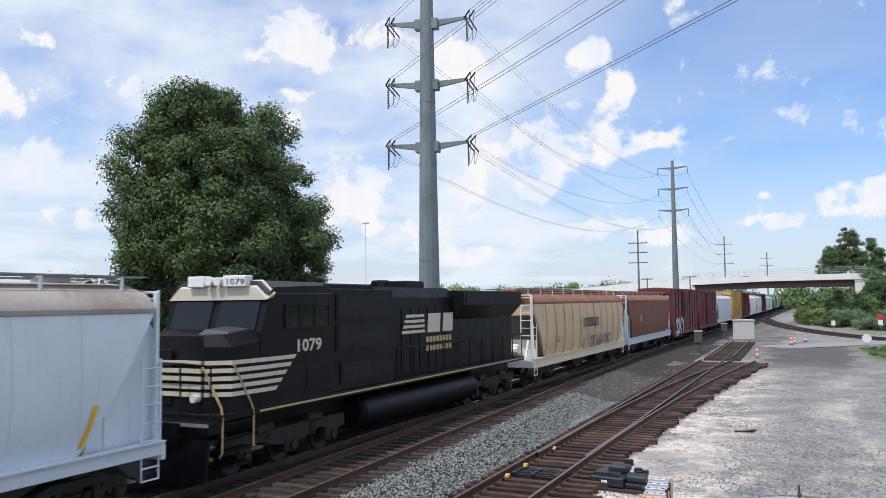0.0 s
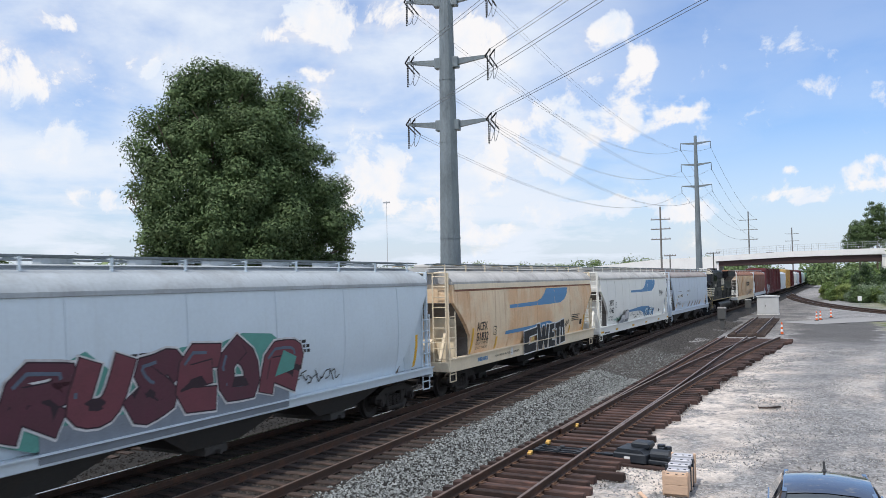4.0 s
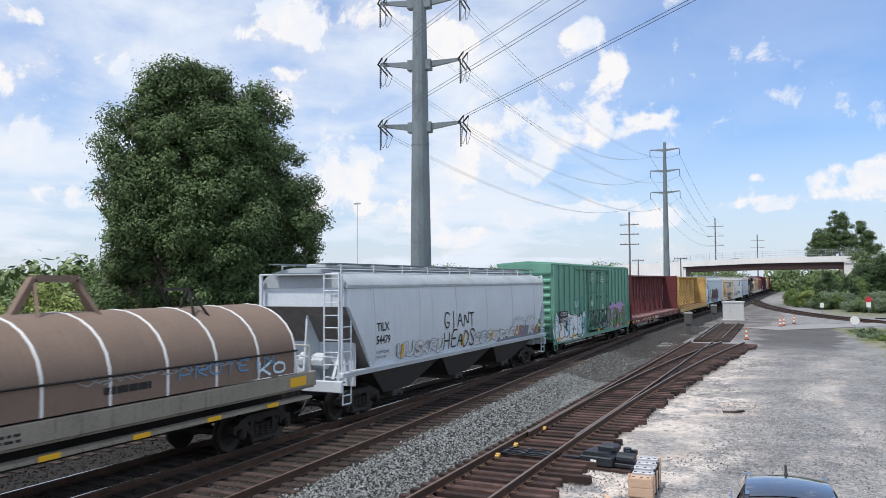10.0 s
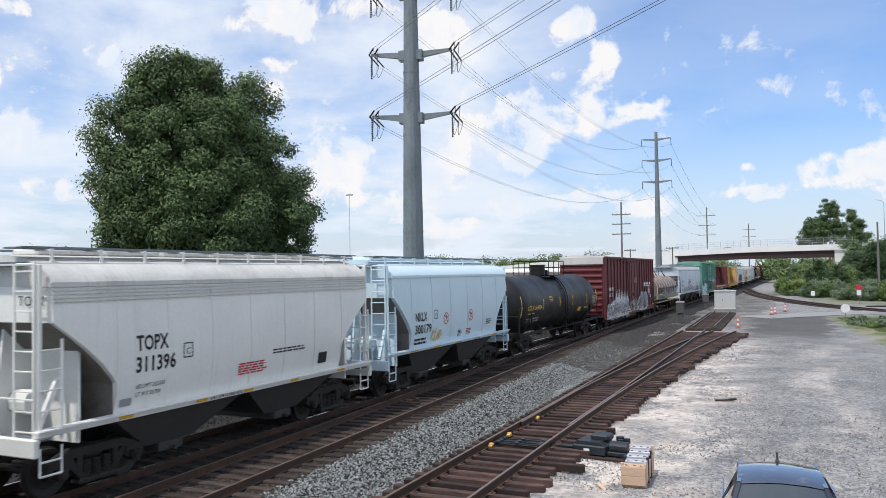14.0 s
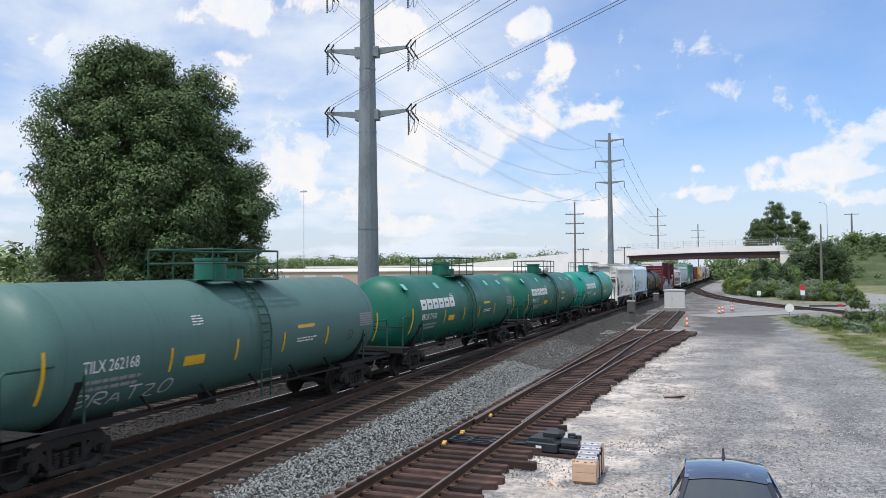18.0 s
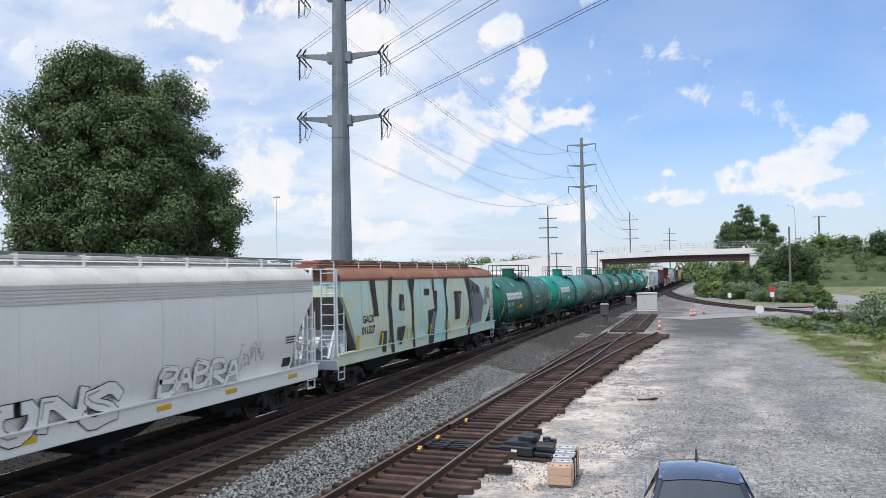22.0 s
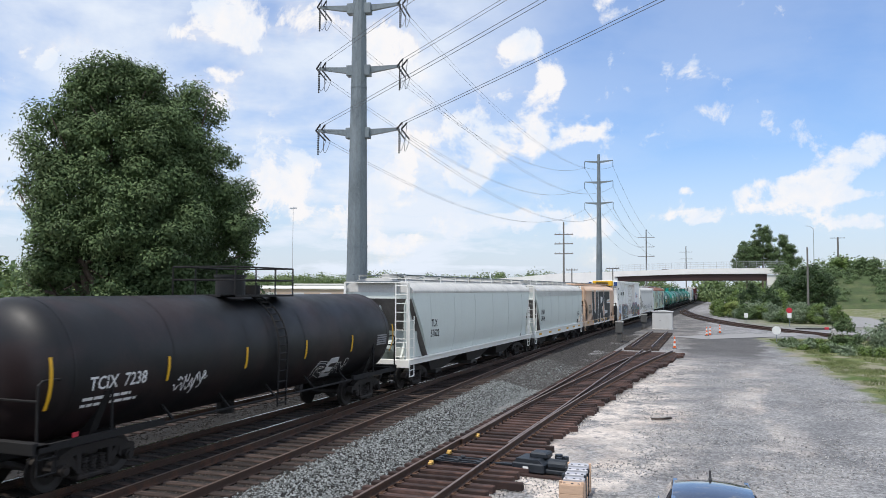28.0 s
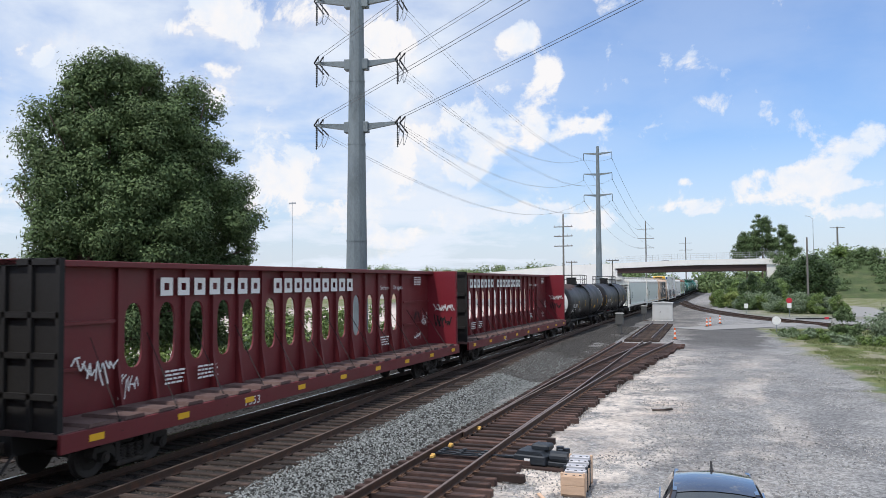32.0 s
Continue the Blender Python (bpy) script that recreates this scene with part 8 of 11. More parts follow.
for u in (-4.05, -1.9, -0.27, 1.6, 3.9):
    slab(c, flat_skin(1.575), u, u + 0.36, 1.32, 1.4, M_YELLOW, "reflector", "yellow reflective strip")
slab(c, sk, -4.0, -3.7, 1.55, 1.7, M_GREY, "data_panel")
text(c, lambda u, w, d: (u, -6.5 + 0.93 - d, w), "TOPX", 0.7, 3.6, 0.26, M_INK)


def green_tank(front, paint, num, mat_label, name_word=True, spots=5, dome=None):
    c, sk = tank("tank_car", mat_label, front, 17.33, paint, half=7.42, wz=2.1, spots=spots, rail=M_RAILGREEN, dome=dome or paint)
    if name_word:
        block_word(c, sk, 6, -6.17, 2.5, 0.55, 0.42, M_WHITE, 0.1)
    text(c, sk, num, -6.13, 2.08, 0.36, M_WHITE, width=1.55, bold=0.002)
    small_print(c, sk, -6.13, 1.84, 1.95, 2, M_GREY, 0.16, 0.08, int(front) % 50)
    slab(c, sk, -3.1, -2.36, 1.9, 2.13, M_WHITE if paint is M_TEAL else M_YELLOW, "placard", "small warning placard", n=3)
    small_print(c, sk, -2.75, 3.05, 0.45, 4, M_WHITE, 0.07, 0.03, seed=21)
    slab(c, sk, 1.8, 2.75, 2.44, 2.54, M_GOLD, "name_panel", n=2)
    small_print(c, sk, 1.8, 2.12, 1.1, 2, M_WHITE, 0.08, 0.04, seed=22)
    for r in range(6):
        slab(c, sk, 5.72, 6.6, 2.25 + r * 0.075, 2.3 + r * 0.075, M_GREY, "data_panel", n=1)
    plate_c(c, sk, 5.0, 1.85)
    return c, sk


M_RAILGREEN = material("dark_green_railing", (0.02, 0.07, 0.05), 0.6, 0.1, 0.2, 5, 40, 0)
c, sk = green_tank(-231.61, M_TEAL, "PROX 75301", "bright teal tank car with pale patches", spots=6)
c, sk = green_tank(-248.94, M_GREENTANK, "PROX 71152", "dark green tank car with white company name blocks")
c, sk = green_tank(-266.27, M_GREENTANK, "PROX 71110", "dark green tank car with white company name blocks")
c, sk = green_tank(-283.6, M_GREYTANK, "TILX 262168", "faded grey-green tank car with chalky graffiti", name_word=False, spots=0, dome=M_GREENTANK)
graffiti(c, sk, "BRATZO", -6.2, -3.2, 1.25, 0.5, M_SILVER, M_SILVER, 111, bold=-0.004)
c, sk = green_tank(-300.93, M_TEAL, "PROX 75348", "bright teal tank car with white company name blocks", spots=5, dome=M_TEAL)
scrawl(c, sk, -1.8, -0.4, 1.6, 2.0, M_SILVER, 112, 0.014, 9)
c, sk = green_tank(-318.26, M_GREENTANK, "PROX 71010", "dark green tank car with white company name blocks", spots=5)
scrawl(c, sk, 3.3, 4.4, 1.3, 1.75, M_SILVER, 113, 0.014, 8)

c, sk = hopper("covered_hopper", "faded mint covered hopper with a rusty roof and giant dark graffiti", -335.81, 20.79, M_H8, M_RUST, sill=M_H8, frame=M_H5, ribs=0, seams=9, end=M_H5, bottom=M_UNDER, sz=(1.05, 1.48), slope=1.5)
number(c, sk, -7.9, 2.4, "GACX", "011327", 1.0, size=0.4, gap=0.4, d=0.012)
over = lambda u, w, d: (max(hopper_x(w), 1.575) + d, u, w)
for pts in (((-7.2, 3.95), (-6.8, 3.95), (-6.5, 2.6), (-6.9, 2.6)), ((-5.4, 4.05), (-5.1, 4.08), (-5.3, 2.97), (-5.0, 1.5), (-4.95, 1.08), (-5.2, 1.12), (-5.3, 1.6), (-5.6, 2.9)),
            ((-3.42, 3.95), (-2.73, 3.95), (-2.9, 3.4), (-2.92, 2.77), (-2.72, 1.1), (-2.9, 1.1), (-3.1, 2.6), (-3.15, 3.2)),
            ((-0.6, 3.95), (-0.42, 3.95), (-0.3, 3.4), (0.0, 3.4), (0.0, 2.6), (-0.3, 1.9), (-0.5, 1.08), (-1.06, 1.1), (-0.95, 1.8), (-1.19, 2.55), (-0.3, 2.62), (-0.45, 3.3)),
            ((1.05, 3.95), (1.45, 3.95), (1.28, 3.3), (1.5, 2.4), (1.36, 1.06), (1.2, 1.06), (1.3, 2.3)), ((4.3, 3.95), (4.85, 3.95), (5.1, 3.0), (5.35, 2.1), (4.9, 1.06), (4.6, 1.1), (4.95, 2.1), (4.8, 3.0)),
            ((-4.41, 3.36), (-3.98, 3.33), (-3.91, 2.69), (-4.46, 2.7)), ((-4.6, 2.04), (-3.8, 2.06), (-3.95, 1.8), (-4.2, 1.36), (-4.41, 1.35)), ((-1.6, 3.52), (-0.97, 3.5), (-1.0, 3.22), (-1.53, 3.22)),
            ((2.48, 3.31), (3.62, 3.29), (3.28, 1.94), (2.7, 1.95)), ((-6.2, 2.0), (-5.7, 2.0), (-5.8, 1.2), (-6.1, 1.2))):
    poly(c, over, pts, M_GRAFDARK, label="giant graffiti outline in dark grey", d=0.03, cuts=4)
for pts in (((3.05, 3.17), (3.51, 3.16), (3.3, 2.1)), ((-4.1, 3.2), (-3.95, 2.75), (-4.3, 2.75)), ((-0.5, 2.5), (-0.2, 2.4), (-0.6, 1.4), (-0.8, 1.9)), ((4.9, 3.9), (6.6, 3.5), (7.4, 2.6), (7.0, 1.6), (5.5, 1.6), (5.45, 2.4))):
    poly(c, over, pts, M_GRAFMID, label="grey graffiti shading", d=0.034, cuts=4)
scrawl(c, lambda u, w, d: over(u, w, d + 0.035), 5.2, 6.6, 2.9, 3.7, M_INK, 122, 0.025, 9)
scrawl(c, lambda u, w, d: over(u, w, d + 0.03), 7.4, 8.6, 2.4, 3.6, M_INK, 123, 0.02, 8)
plate_c(c, over, 6.3, 1.75)
for u, w in ((-8.4, 1.5), (-6.3, 1.45), (-3.75, 1.44), (-1.0, 1.44), (1.6, 1.42), (4.7, 1.4), (8.6, 1.9)):
    slab(c, over, u, u + 0.13, w, w + 0.5, M_YELLOW, "reflector", lean=0.2, n=4, d=0.04)

c, sk = hopper("covered_hopper", "off-white covered hopper with grey outline graffiti", -356.77, 18.18, M_H7, M_ROOFP, seams=8, notch=True, slope=1.2, bands=True, bottom=M_UNDER, sill=M_H2, sz=(0.9, 1.37))
number(c, sk, -6.7, 2.26, "CEFX", "11762", 0.88, gap=0.45, nw=0.78, bold=0.012)
weights(c, sk, -6.75, 1.6, M_INK, "LD LMT 223500", "LT WT 63000", 0.1)
piece(c, over, -4.6, -0.5, 1.0, 2.1, (M_H7, M_H7), M_INK, 131, n=4, thick=0.11, rim=0.022, shine=M_GREY, label="grey outline graffiti")
piece(c, over, 0.8, 4.0, 1.3, 2.15, (M_H7, M_H7), M_GREY, 132, n=5, thick=0.07, rim=0.016, shine=M_INK, label="grey outline graffiti")
scrawl(c, sk, 4.0, 5.2, 1.6, 2.4, M_GREY, 134, 0.01, 6)
scrawl(c, sk, -5.8, -4.6, 1.5, 2.1, M_GREY, 133, 0.012, 7)
for u in (-5.6, -3.07, -1.33, 0.78, 3.44, 6.59):
    slab(c, flat_skin(1.575), u, u + 0.5, 1.08, 1.2, M_YELLOW, "reflector", "yellow reflective strip")
slab(c, sk, 6.37, 6.8, 1.46, 1.72, M_INK, "data_panel", n=2)
small_print(c, sk, 6.45, 2.3, 0.6, 3, M_INK, 0.08, 0.04, seed=23)

c, sk = boxcar("refrigerator_car", "white refrigerator car with rust-streaked door and graffiti", -374.75, 22.1, M_REEFER, 5.03, 0.68, 18, ((-2.45, 1.4),), roof=M_REEFER, smooth_side=True)
slab(c, flat_skin(1.52), 1.45, 4.89, 1.1, 4.85, M_REEFDOOR, "side_panel", d=0.0, t=0.02)
for u in (-9.2, -8.05, -6.4, -4.6, -3.0, 2.4, 3.5, 5.5, 6.9, 8.6, 9.5):
    slab(c, flat_skin(1.52), u - 0.015, u + 0.015, 0.8, 4.9, M_REEFER, "panel_seam", d=0.0, t=0.026)
text(c, flat_skin(1.53), "ARMN 110775", -7.98, 3.5, 0.46, M_INK, width=3.04, bold=0.022)
for i, t_ in enumerate(("CLOSE AND LOCK", "DOORS BEFORE", "MOVING CAR")):
    text(c, flat_skin(1.645), t_, -1.9, 3.95 - i * 0.18, 0.15, M_INK, width=1.1)
for i, t_ in enumerate(("SECURE BOTH", "HASPS BEFORE", "MOVING CAR")):
    text(c, flat_skin(1.645), t_, -1.9, 2.8 - i * 0.15, 0.13, M_INK, width=1.0)
blob(c, flat_skin(1.525), 6.2, 6.88, 3.05, 3.74, M_BLUEPAINT, 141, "emblem", "plain blue and red shield", spike=0.05)
slab(c, flat_skin(1.535), 6.27, 6.82, 3.1, 3.42, M_WHITE, "emblem")
for k in range(5):
    slab(c, flat_skin(1.542), 6.3 + k * 0.105, 6.35 + k * 0.105, 3.1, 3.42, M_RED, "emblem_bar")
text(c, flat_skin(1.525), "BUILDING", 6.97, 3.42, 0.24, M_INK, width=1.05)
text(c, flat_skin(1.525), "AMERICA", 6.97, 3.2, 0.24, M_INK, width=1.05)
gg = flat_skin(1.6)
poly(c, gg, [(-10.25, 0.72), (-8.1, 0.75), (-8.15, 1.9), (-9.2, 1.75), (-10.2, 1.9)], M_ORANGEPINK, label="orange-pink graffiti background", d=0.0, cuts=4)
piece(c, gg, -9.95, -8.05, 1.35, 2.45, (M_G3B, M_G4), M_INK, 142, halo=M_GOLDPAINT, n=3, thick=0.12, rim=0.03, label="lilac graffiti letters with gold edges")
poly(c, gg, [(-6.9, 0.8), (-2.3, 0.8), (-2.2, 2.4), (-3.6, 2.2), (-5.0, 2.45), (-6.2, 2.2), (-6.9, 2.3)], M_GRAFMID, label="grey graffiti background", d=0.0, cuts=5)
piece(c, gg, -6.85, -2.2, 0.85, 2.3, (M_G6, M_SILVERB, M_GRAFMID), M_INK, 143, n=6, thick=0.11, rim=0.035, shine=M_G4, label="silver and slate graffiti letters")
poly(c, gg, [(1.5, 0.85), (7.2, 0.82), (7.2, 2.2), (6.8, 2.3), (4.5, 2.15), (2.2, 1.95)], M_GRAFMID, label="grey graffiti background", d=0.0)
for u, z, w_, h_ in ((1.7, 1.9, 0.7, 0.3), (3.0, 2.1, 0.6, 0.35), (4.3, 2.2, 0.8, 0.3), (5.6, 2.3, 0.7, 0.3), (7.2, 0.9, 1.0, 1.2), (8.2, 0.85, 1.1, 1.3), (9.3, 0.85, 0.9, 1.1)):
    blob(c, gg, u, u + w_, z, z + h_, M_G7, int(u * 7), label="faded pink paint patch", spike=0.12, d=-0.001, n=24)
piece(c, gg, 1.6, 7.15, 0.88, 2.35, (M_G6, M_GRAFMID, M_SILVERB), M_INK, 145, n=6, thick=0.1, rim=0.045, word="RCIAES", shine=M_G4, label="pale blue and slate graffiti letters")
flare(c, gg, 7.2, 9.2, 1.5, 2.3, M_G2, 147, 7)
slab(c, flat_skin(1.62), 7.35, 7.9, 1.2, 1.65, M_INK, "data_panel")
slab(c, flat_skin(1.62), -8.05, -7.2, 1.1, 1.5, M_WHITE, "data_panel")
small_print(c, flat_skin(1.63), -7.95, 1.35, 0.7, 3, M_INK, 0.1, 0.05, 28)
for u, z0, z1 in ((-2.3, 1.15, 1.9), (-1.5, 1.2, 1.6), (0.2, 1.2, 1.5), (0.9, 1.3, 2.0)):
    blob(c, flat_skin(1.645), u, u + 0.45, z0, z1, M_G7, int(u * 9), label="faded pink paint patch", spike=0.1)
for k in range(22):
    u = -2.3 + k * 0.33 + 0.1 * math.sin(k * 5.0)
    l = 0.15 + 0.35 * abs(math.sin(k * 2.3))
    slab(c, flat_skin(1.645 if u < 1.4 else 1.545), u, u + 0.03 + 0.02 * (k % 3), (4.68 if u < 1.4 else 4.8) - l, 4.68 if u < 1.4 else 4.8, M_RUST, "rust_streak", "brown rust streak below the door track")
for z in (2.0, 2.9, 3.7):
    slab(c, flat_skin(1.63), -2.4, 1.35, z, z + 0.05, M_REEFDOOR, "door_bar", d=0.02, t=0.03)
for z in (1.45, 1.72, 2.45, 3.3, 4.1):
    slab(c, flat_skin(1.633), -2.4, 1.35, z, z + 0.022, M_RUSTFAINT, "rust_seam", "rusty seam across the door", d=0.02, t=0.006)
for u in (-2.36, -1.75, -0.4, 0.5, 1.3):
    slab(c, flat_skin(1.645), u, u + 0.035, 1.15, 4.7, M_RUSTFAINT, "rust_seam", "rusty upright seam of the door", d=0.012, t=0.006)
for k in range(16):
    u = -2.3 + k * 0.235 + 0.08 * math.sin(k * 3.7)
    slab(c, flat_skin(1.645), u, u + 0.03 + 0.03 * (k % 2), 1.15, 1.35 + 0.5 * abs(math.sin(k * 1.9)), M_RUSTFAINT, "rust_streak", "brown rust streak at the foot of the door", d=0.01, t=0.004)
for u0, u1, z0, z1, mt in ((-6.9, -5.6, 2.1, 2.5, M_FADEPINK), (-4.4, -3.0, 2.1, 2.5, M_FADEPINK), (-6.9, -4.6, 0.72, 1.1, M_G6), (2.2, 4.2, 1.7, 2.5, M_G6), (4.4, 6.9, 1.8, 2.55, M_SILVERB), (7.4, 9.4, 0.8, 2.2, M_ORANGEPINK)):
    blob(c, gg, u0, u1, z0, z1, mt, int(u0 * 11), label="sprayed patch behind the graffiti", spike=0.16, d=-0.002, n=40)
for mt, sd in ((M_INK, 301), (M_G4, 302), (M_GOLDPAINT, 303)):
    scrawl(c, flat_skin(1.655), -6.8, -2.5, 0.85, 2.4, mt, sd, 0.018, 16)
    scrawl(c, flat_skin(1.655), 1.7, 7.1, 0.9, 2.3, mt, sd + 10, 0.018, 16)
scrawl(c, flat_skin(1.61), -10.2, -8.2, 0.8, 1.6, M_RUST, 320, 0.02, 24)
graffiti(c, flat_skin(1.645), "KANE", -0.15, 0.85, 2.58, 0.38, M_INK, M_INK, 146, bold=-0.004)
for k in range(3):
    scrawl(c, flat_skin(1.525), -10.15, -9.2, 4.0 - k * 0.55, 4.35 - k * 0.55, M_INK, 150 + k, 0.018, 6)
for u, z in ((-10.1, 0.97), (-9.55, 1.0), (-6.3, 1.09), (-3.4, 1.2), (2.55, 1.14), (5.5, 1.11), (8.6, 1.2)):
    slab(c, flat_skin(1.64), u, u + 0.5, z, z + 0.13, M_YELLOW, "reflector")
q = Build()
q.box(-1.1, 1.05, -11.05 + 0.25, -11.05 + 0.72, 4.5, 5.08, 0.06)
part("cooling_unit", q, M_YELLOW, c, "yellow refrigeration unit on the end")
for k in range(5):
    q = Build()
    q.box(-0.75, 0.55, -10.84, -10.8, 4.57 + k * 0.09, 4.61 + k * 0.09)
    part("unit_grille", q, M_INK, c)
q = Build()
q.prism([(-0.95, 4.5), (0.75, 4.5), (0.5, 3.85), (-0.75, 3.85)], 1, -10.6, -10.3)
part("unit_panel", q, M_INK, c, "black condenser panel below the unit")
for k, word in enumerate(("ARMN", "110775")):
    text(c, lambda u, w, d: (u, -10.66 - d, w), word, 0.98, 4.28 - 0.22 * k, 0.19, M_INK, width=0.46)
for x in (-1.45, 1.3):
    slab(c, lambda u, w, d: (u, -10.66 - d, w), x - 0.1, x + 0.22, 4.5, 4.95, M_NAVY, "emblem", "navy blue square on the end")
for x, z in ((0.95, 3.1), (0.7, 2.75), (-0.6, 3.2)):
    q = Build()
    q.box(x - 0.14, x + 0.14, -10.5, -10.32, z, z + 0.22, 0.015)
    part("end_fitting", q, M_INK, c, "small black fitting on the end wall")
for z in (2.62, 2.15):
    q = Build()
    q.tube((-1.45, -11.12, z), (1.45, -11.12, z), 0.03, 6)
    part("end_rail", q, M_INK, c, "black cross rail on the end platform")
q = Build()
q.box(-1.48, 1.48, -10.56, -10.4, 0.85, 2.35, 0.01)
part("end_skirt", q, M_INK, c, "black lower end wall")
for x in (-1.45, 0.6, 1.45):
    q = Build()
    q.box(x - 0.06, x + 0.06, -11.2, -11.05, 0.9, 2.7, 0.01)
    part("end_post", q, M_INK, c)

# duller grey on the end parts holds the shade of the end bay
c, sk = hopper("covered_hopper", "tan covered hopper with giant black letters", -398.33, 18.31, M_H9, M_H9, seams=6, bands=True, frame=M_H9, end=M_GREYLIGHT, slope=1.2, high=3.2, notch=True)
number(c, sk, -6.86, 2.44, "TGSX", "443515", 0.98, gap=0.42, nw=1.45, bold=0.01)
for pts in (((-5.3, 3.92), (-4.2, 3.92), (-4.05, 2.2), (-3.6, 1.9), (-3.3, 2.2), (-3.15, 3.92), (-2.1, 3.92), (-2.1, 1.9), (-2.3, 1.1), (-4.0, 1.05), (-4.6, 1.4), (-5.1, 2.2)),
            ((-1.75, 3.92), (1.2, 3.92), (1.35, 3.2), (0.9, 2.65), (0.1, 2.4), (0.75, 2.0), (1.35, 1.1), (0.1, 1.05), (-0.55, 1.9), (-0.8, 1.9), (-0.7, 1.05), (-1.95, 1.05), (-1.85, 2.4)),
            ((1.6, 3.92), (4.9, 3.92), (5.0, 3.15), (3.2, 3.1), (3.1, 2.78), (5.1, 2.75), (5.3, 1.9), (5.0, 1.1), (2.2, 1.05), (2.0, 1.75), (3.6, 1.8), (3.7, 2.05), (1.9, 2.1), (1.5, 2.7))):
    block(c, over, pts, M_INK, M_WHITE, 0.13, 0.014, "giant black graffiti letter with a white edge")
poly(c, over, [(-0.6, 3.45), (0.55, 3.4), (0.4, 3.0), (-0.65, 2.75)], M_WHITE, label="white eye of the letter", d=0.024)
for u in (-7.62, -4.79, -2.22, 0.1, 2.46, 6.85):
    slab(c, flat_skin(1.6), u, u + 0.5, 1.15, 1.27, M_YELLOW, "reflector", "yellow reflective strip")
slab(c, sk, 6.34, 6.75, 1.55, 1.8, M_INK, "data_panel", n=2)
c, sk = hopper("covered_hopper", "light grey covered hopper with small stencils", -416.64, 17.91, M_H10, M_ROOFP, seams=6, bands=True, sill=M_H2, slope=1.6)
small_print(c, sk, 5.85, 2.25, 0.7, 3, M_INK, 0.12, 0.06, 24)
slab(c, sk, 6.02, 6.47, 1.46, 1.7, M_INK, "data_panel", n=2)
number(c, sk, -6.8, 2.45, "LNAX", "29614", 0.95)
for u in (-7.4, -4.5, -1.5, 1.5, 4.0, 6.2):
    slab(c, flat_skin(1.575), u, u + 0.8, 1.1, 1.22, M_YELLOW, "reflector", "yellow reflective strip")
c, sk = hopper("covered_hopper", "pale grey-green covered hopper, clean", -434.56, 20.9, M_H10, M_ROOFP, gusset=True, slope=1.9, high=3.7, seams=6, hatch="round", frame=M_H2, sill=M_H2, sz=(1.06, 1.3))
number(c, sk, -7.6, 2.5, "TLX", "57622", 0.75, nw=1.0)
c, sk = tank("tank_car", "black tank car with a rust-brown top", -455.4, 17.9, M_TANKRUST, half=8.3, at=(-8.0, -4.65, -1.55, 1.56, 4.62, 7.97), wz=2.24)
text(c, sk, "TCIX  7238", -7.0, 2.0, 0.4, M_WHITE, width=1.65, bold=0.006)
small_print(c, sk, -7.1, 1.78, 1.6, 2, M_WHITE, 0.15, 0.07, 25)
scrawl(c, sk, -4.35, -3.2, 1.5, 2.1, M_WHITE, 161, 0.016, 10)
piece(c, sk, 2.5, 4.6, 0.95, 1.85, (M_INK, M_SILVER), M_WHITE, 162, n=3, thick=0.09, rim=0.02, shine=M_SILVER)
for r in range(5):
    slab(c, sk, 6.6, 7.4, 2.05 + r * 0.08, 2.1 + r * 0.08, M_GREY, "data_panel", n=1)
slab(c, flat_skin(1.5), -7.45, -7.3, 1.15, 1.25, M_RED, "marker_light")
c, sk = tank("tank_car", "black tank car with a white end and a white ring", -473.65, 17.9, M_TANKRUST, half=8.3, at=(-4.65, -1.55, 1.56, 4.62, 7.97), wz=2.24)
for s in (1,):
    q = Build()
    q.loft([[(1.508 * math.cos(2 * math.pi * i / 40), s * 7.5 + d, 2.4 + 1.508 * math.sin(2 * math.pi * i / 40)) for i in range(40)] for d in (-0.06, 0.06)], caps=False)
    part("end_ring", q, M_WHITE, c, "white painted ring", smooth=40)
for k, (u0, u1, w0, w1) in enumerate(((-7.5, -5.2, 3.5, 4.7), (-5.6, -3.4, 3.75, 4.7), (-3.3, -2.2, 3.9, 4.7), (1.2, 3.4, 3.95, 4.7))):
    blob(c, sk, u0, u1, w0, w1, M_DUSTRED, 260 + k, "dust_stain", "dusty red-brown stain on the tank crown", d=0.006, spike=0.2)
text(c, sk, "TCLX 258237", -7.0, 2.0, 0.4, M_WHITE, width=2.0, bold=0.006)
small_print(c, sk, -7.1, 1.78, 1.7, 2, M_WHITE, 0.15, 0.07, 26)
q = Build()
head_ = [(-8.312, 0.05), (-8.272, 0.555), (-8.182, 0.957), (-8.02, 1.258)]
q.loft([[(r * math.cos(2 * math.pi * i / 40), y, 2.4 + r * math.sin(2 * math.pi * i / 40)) for i in range(40)] for y, r in head_])
part("painted_head", q, M_WHITE, c, "white painted tank head", smooth=40)
graffiti(c, sk, "SNEK", -4.2, -3.1, 1.6, 0.5, M_SILVER, M_SILVER, 163, bold=-0.004)
slab(c, sk, 3.1, 3.8, 1.7, 1.95, M_YELLOW, "placard", "yellow warning placard", n=3)


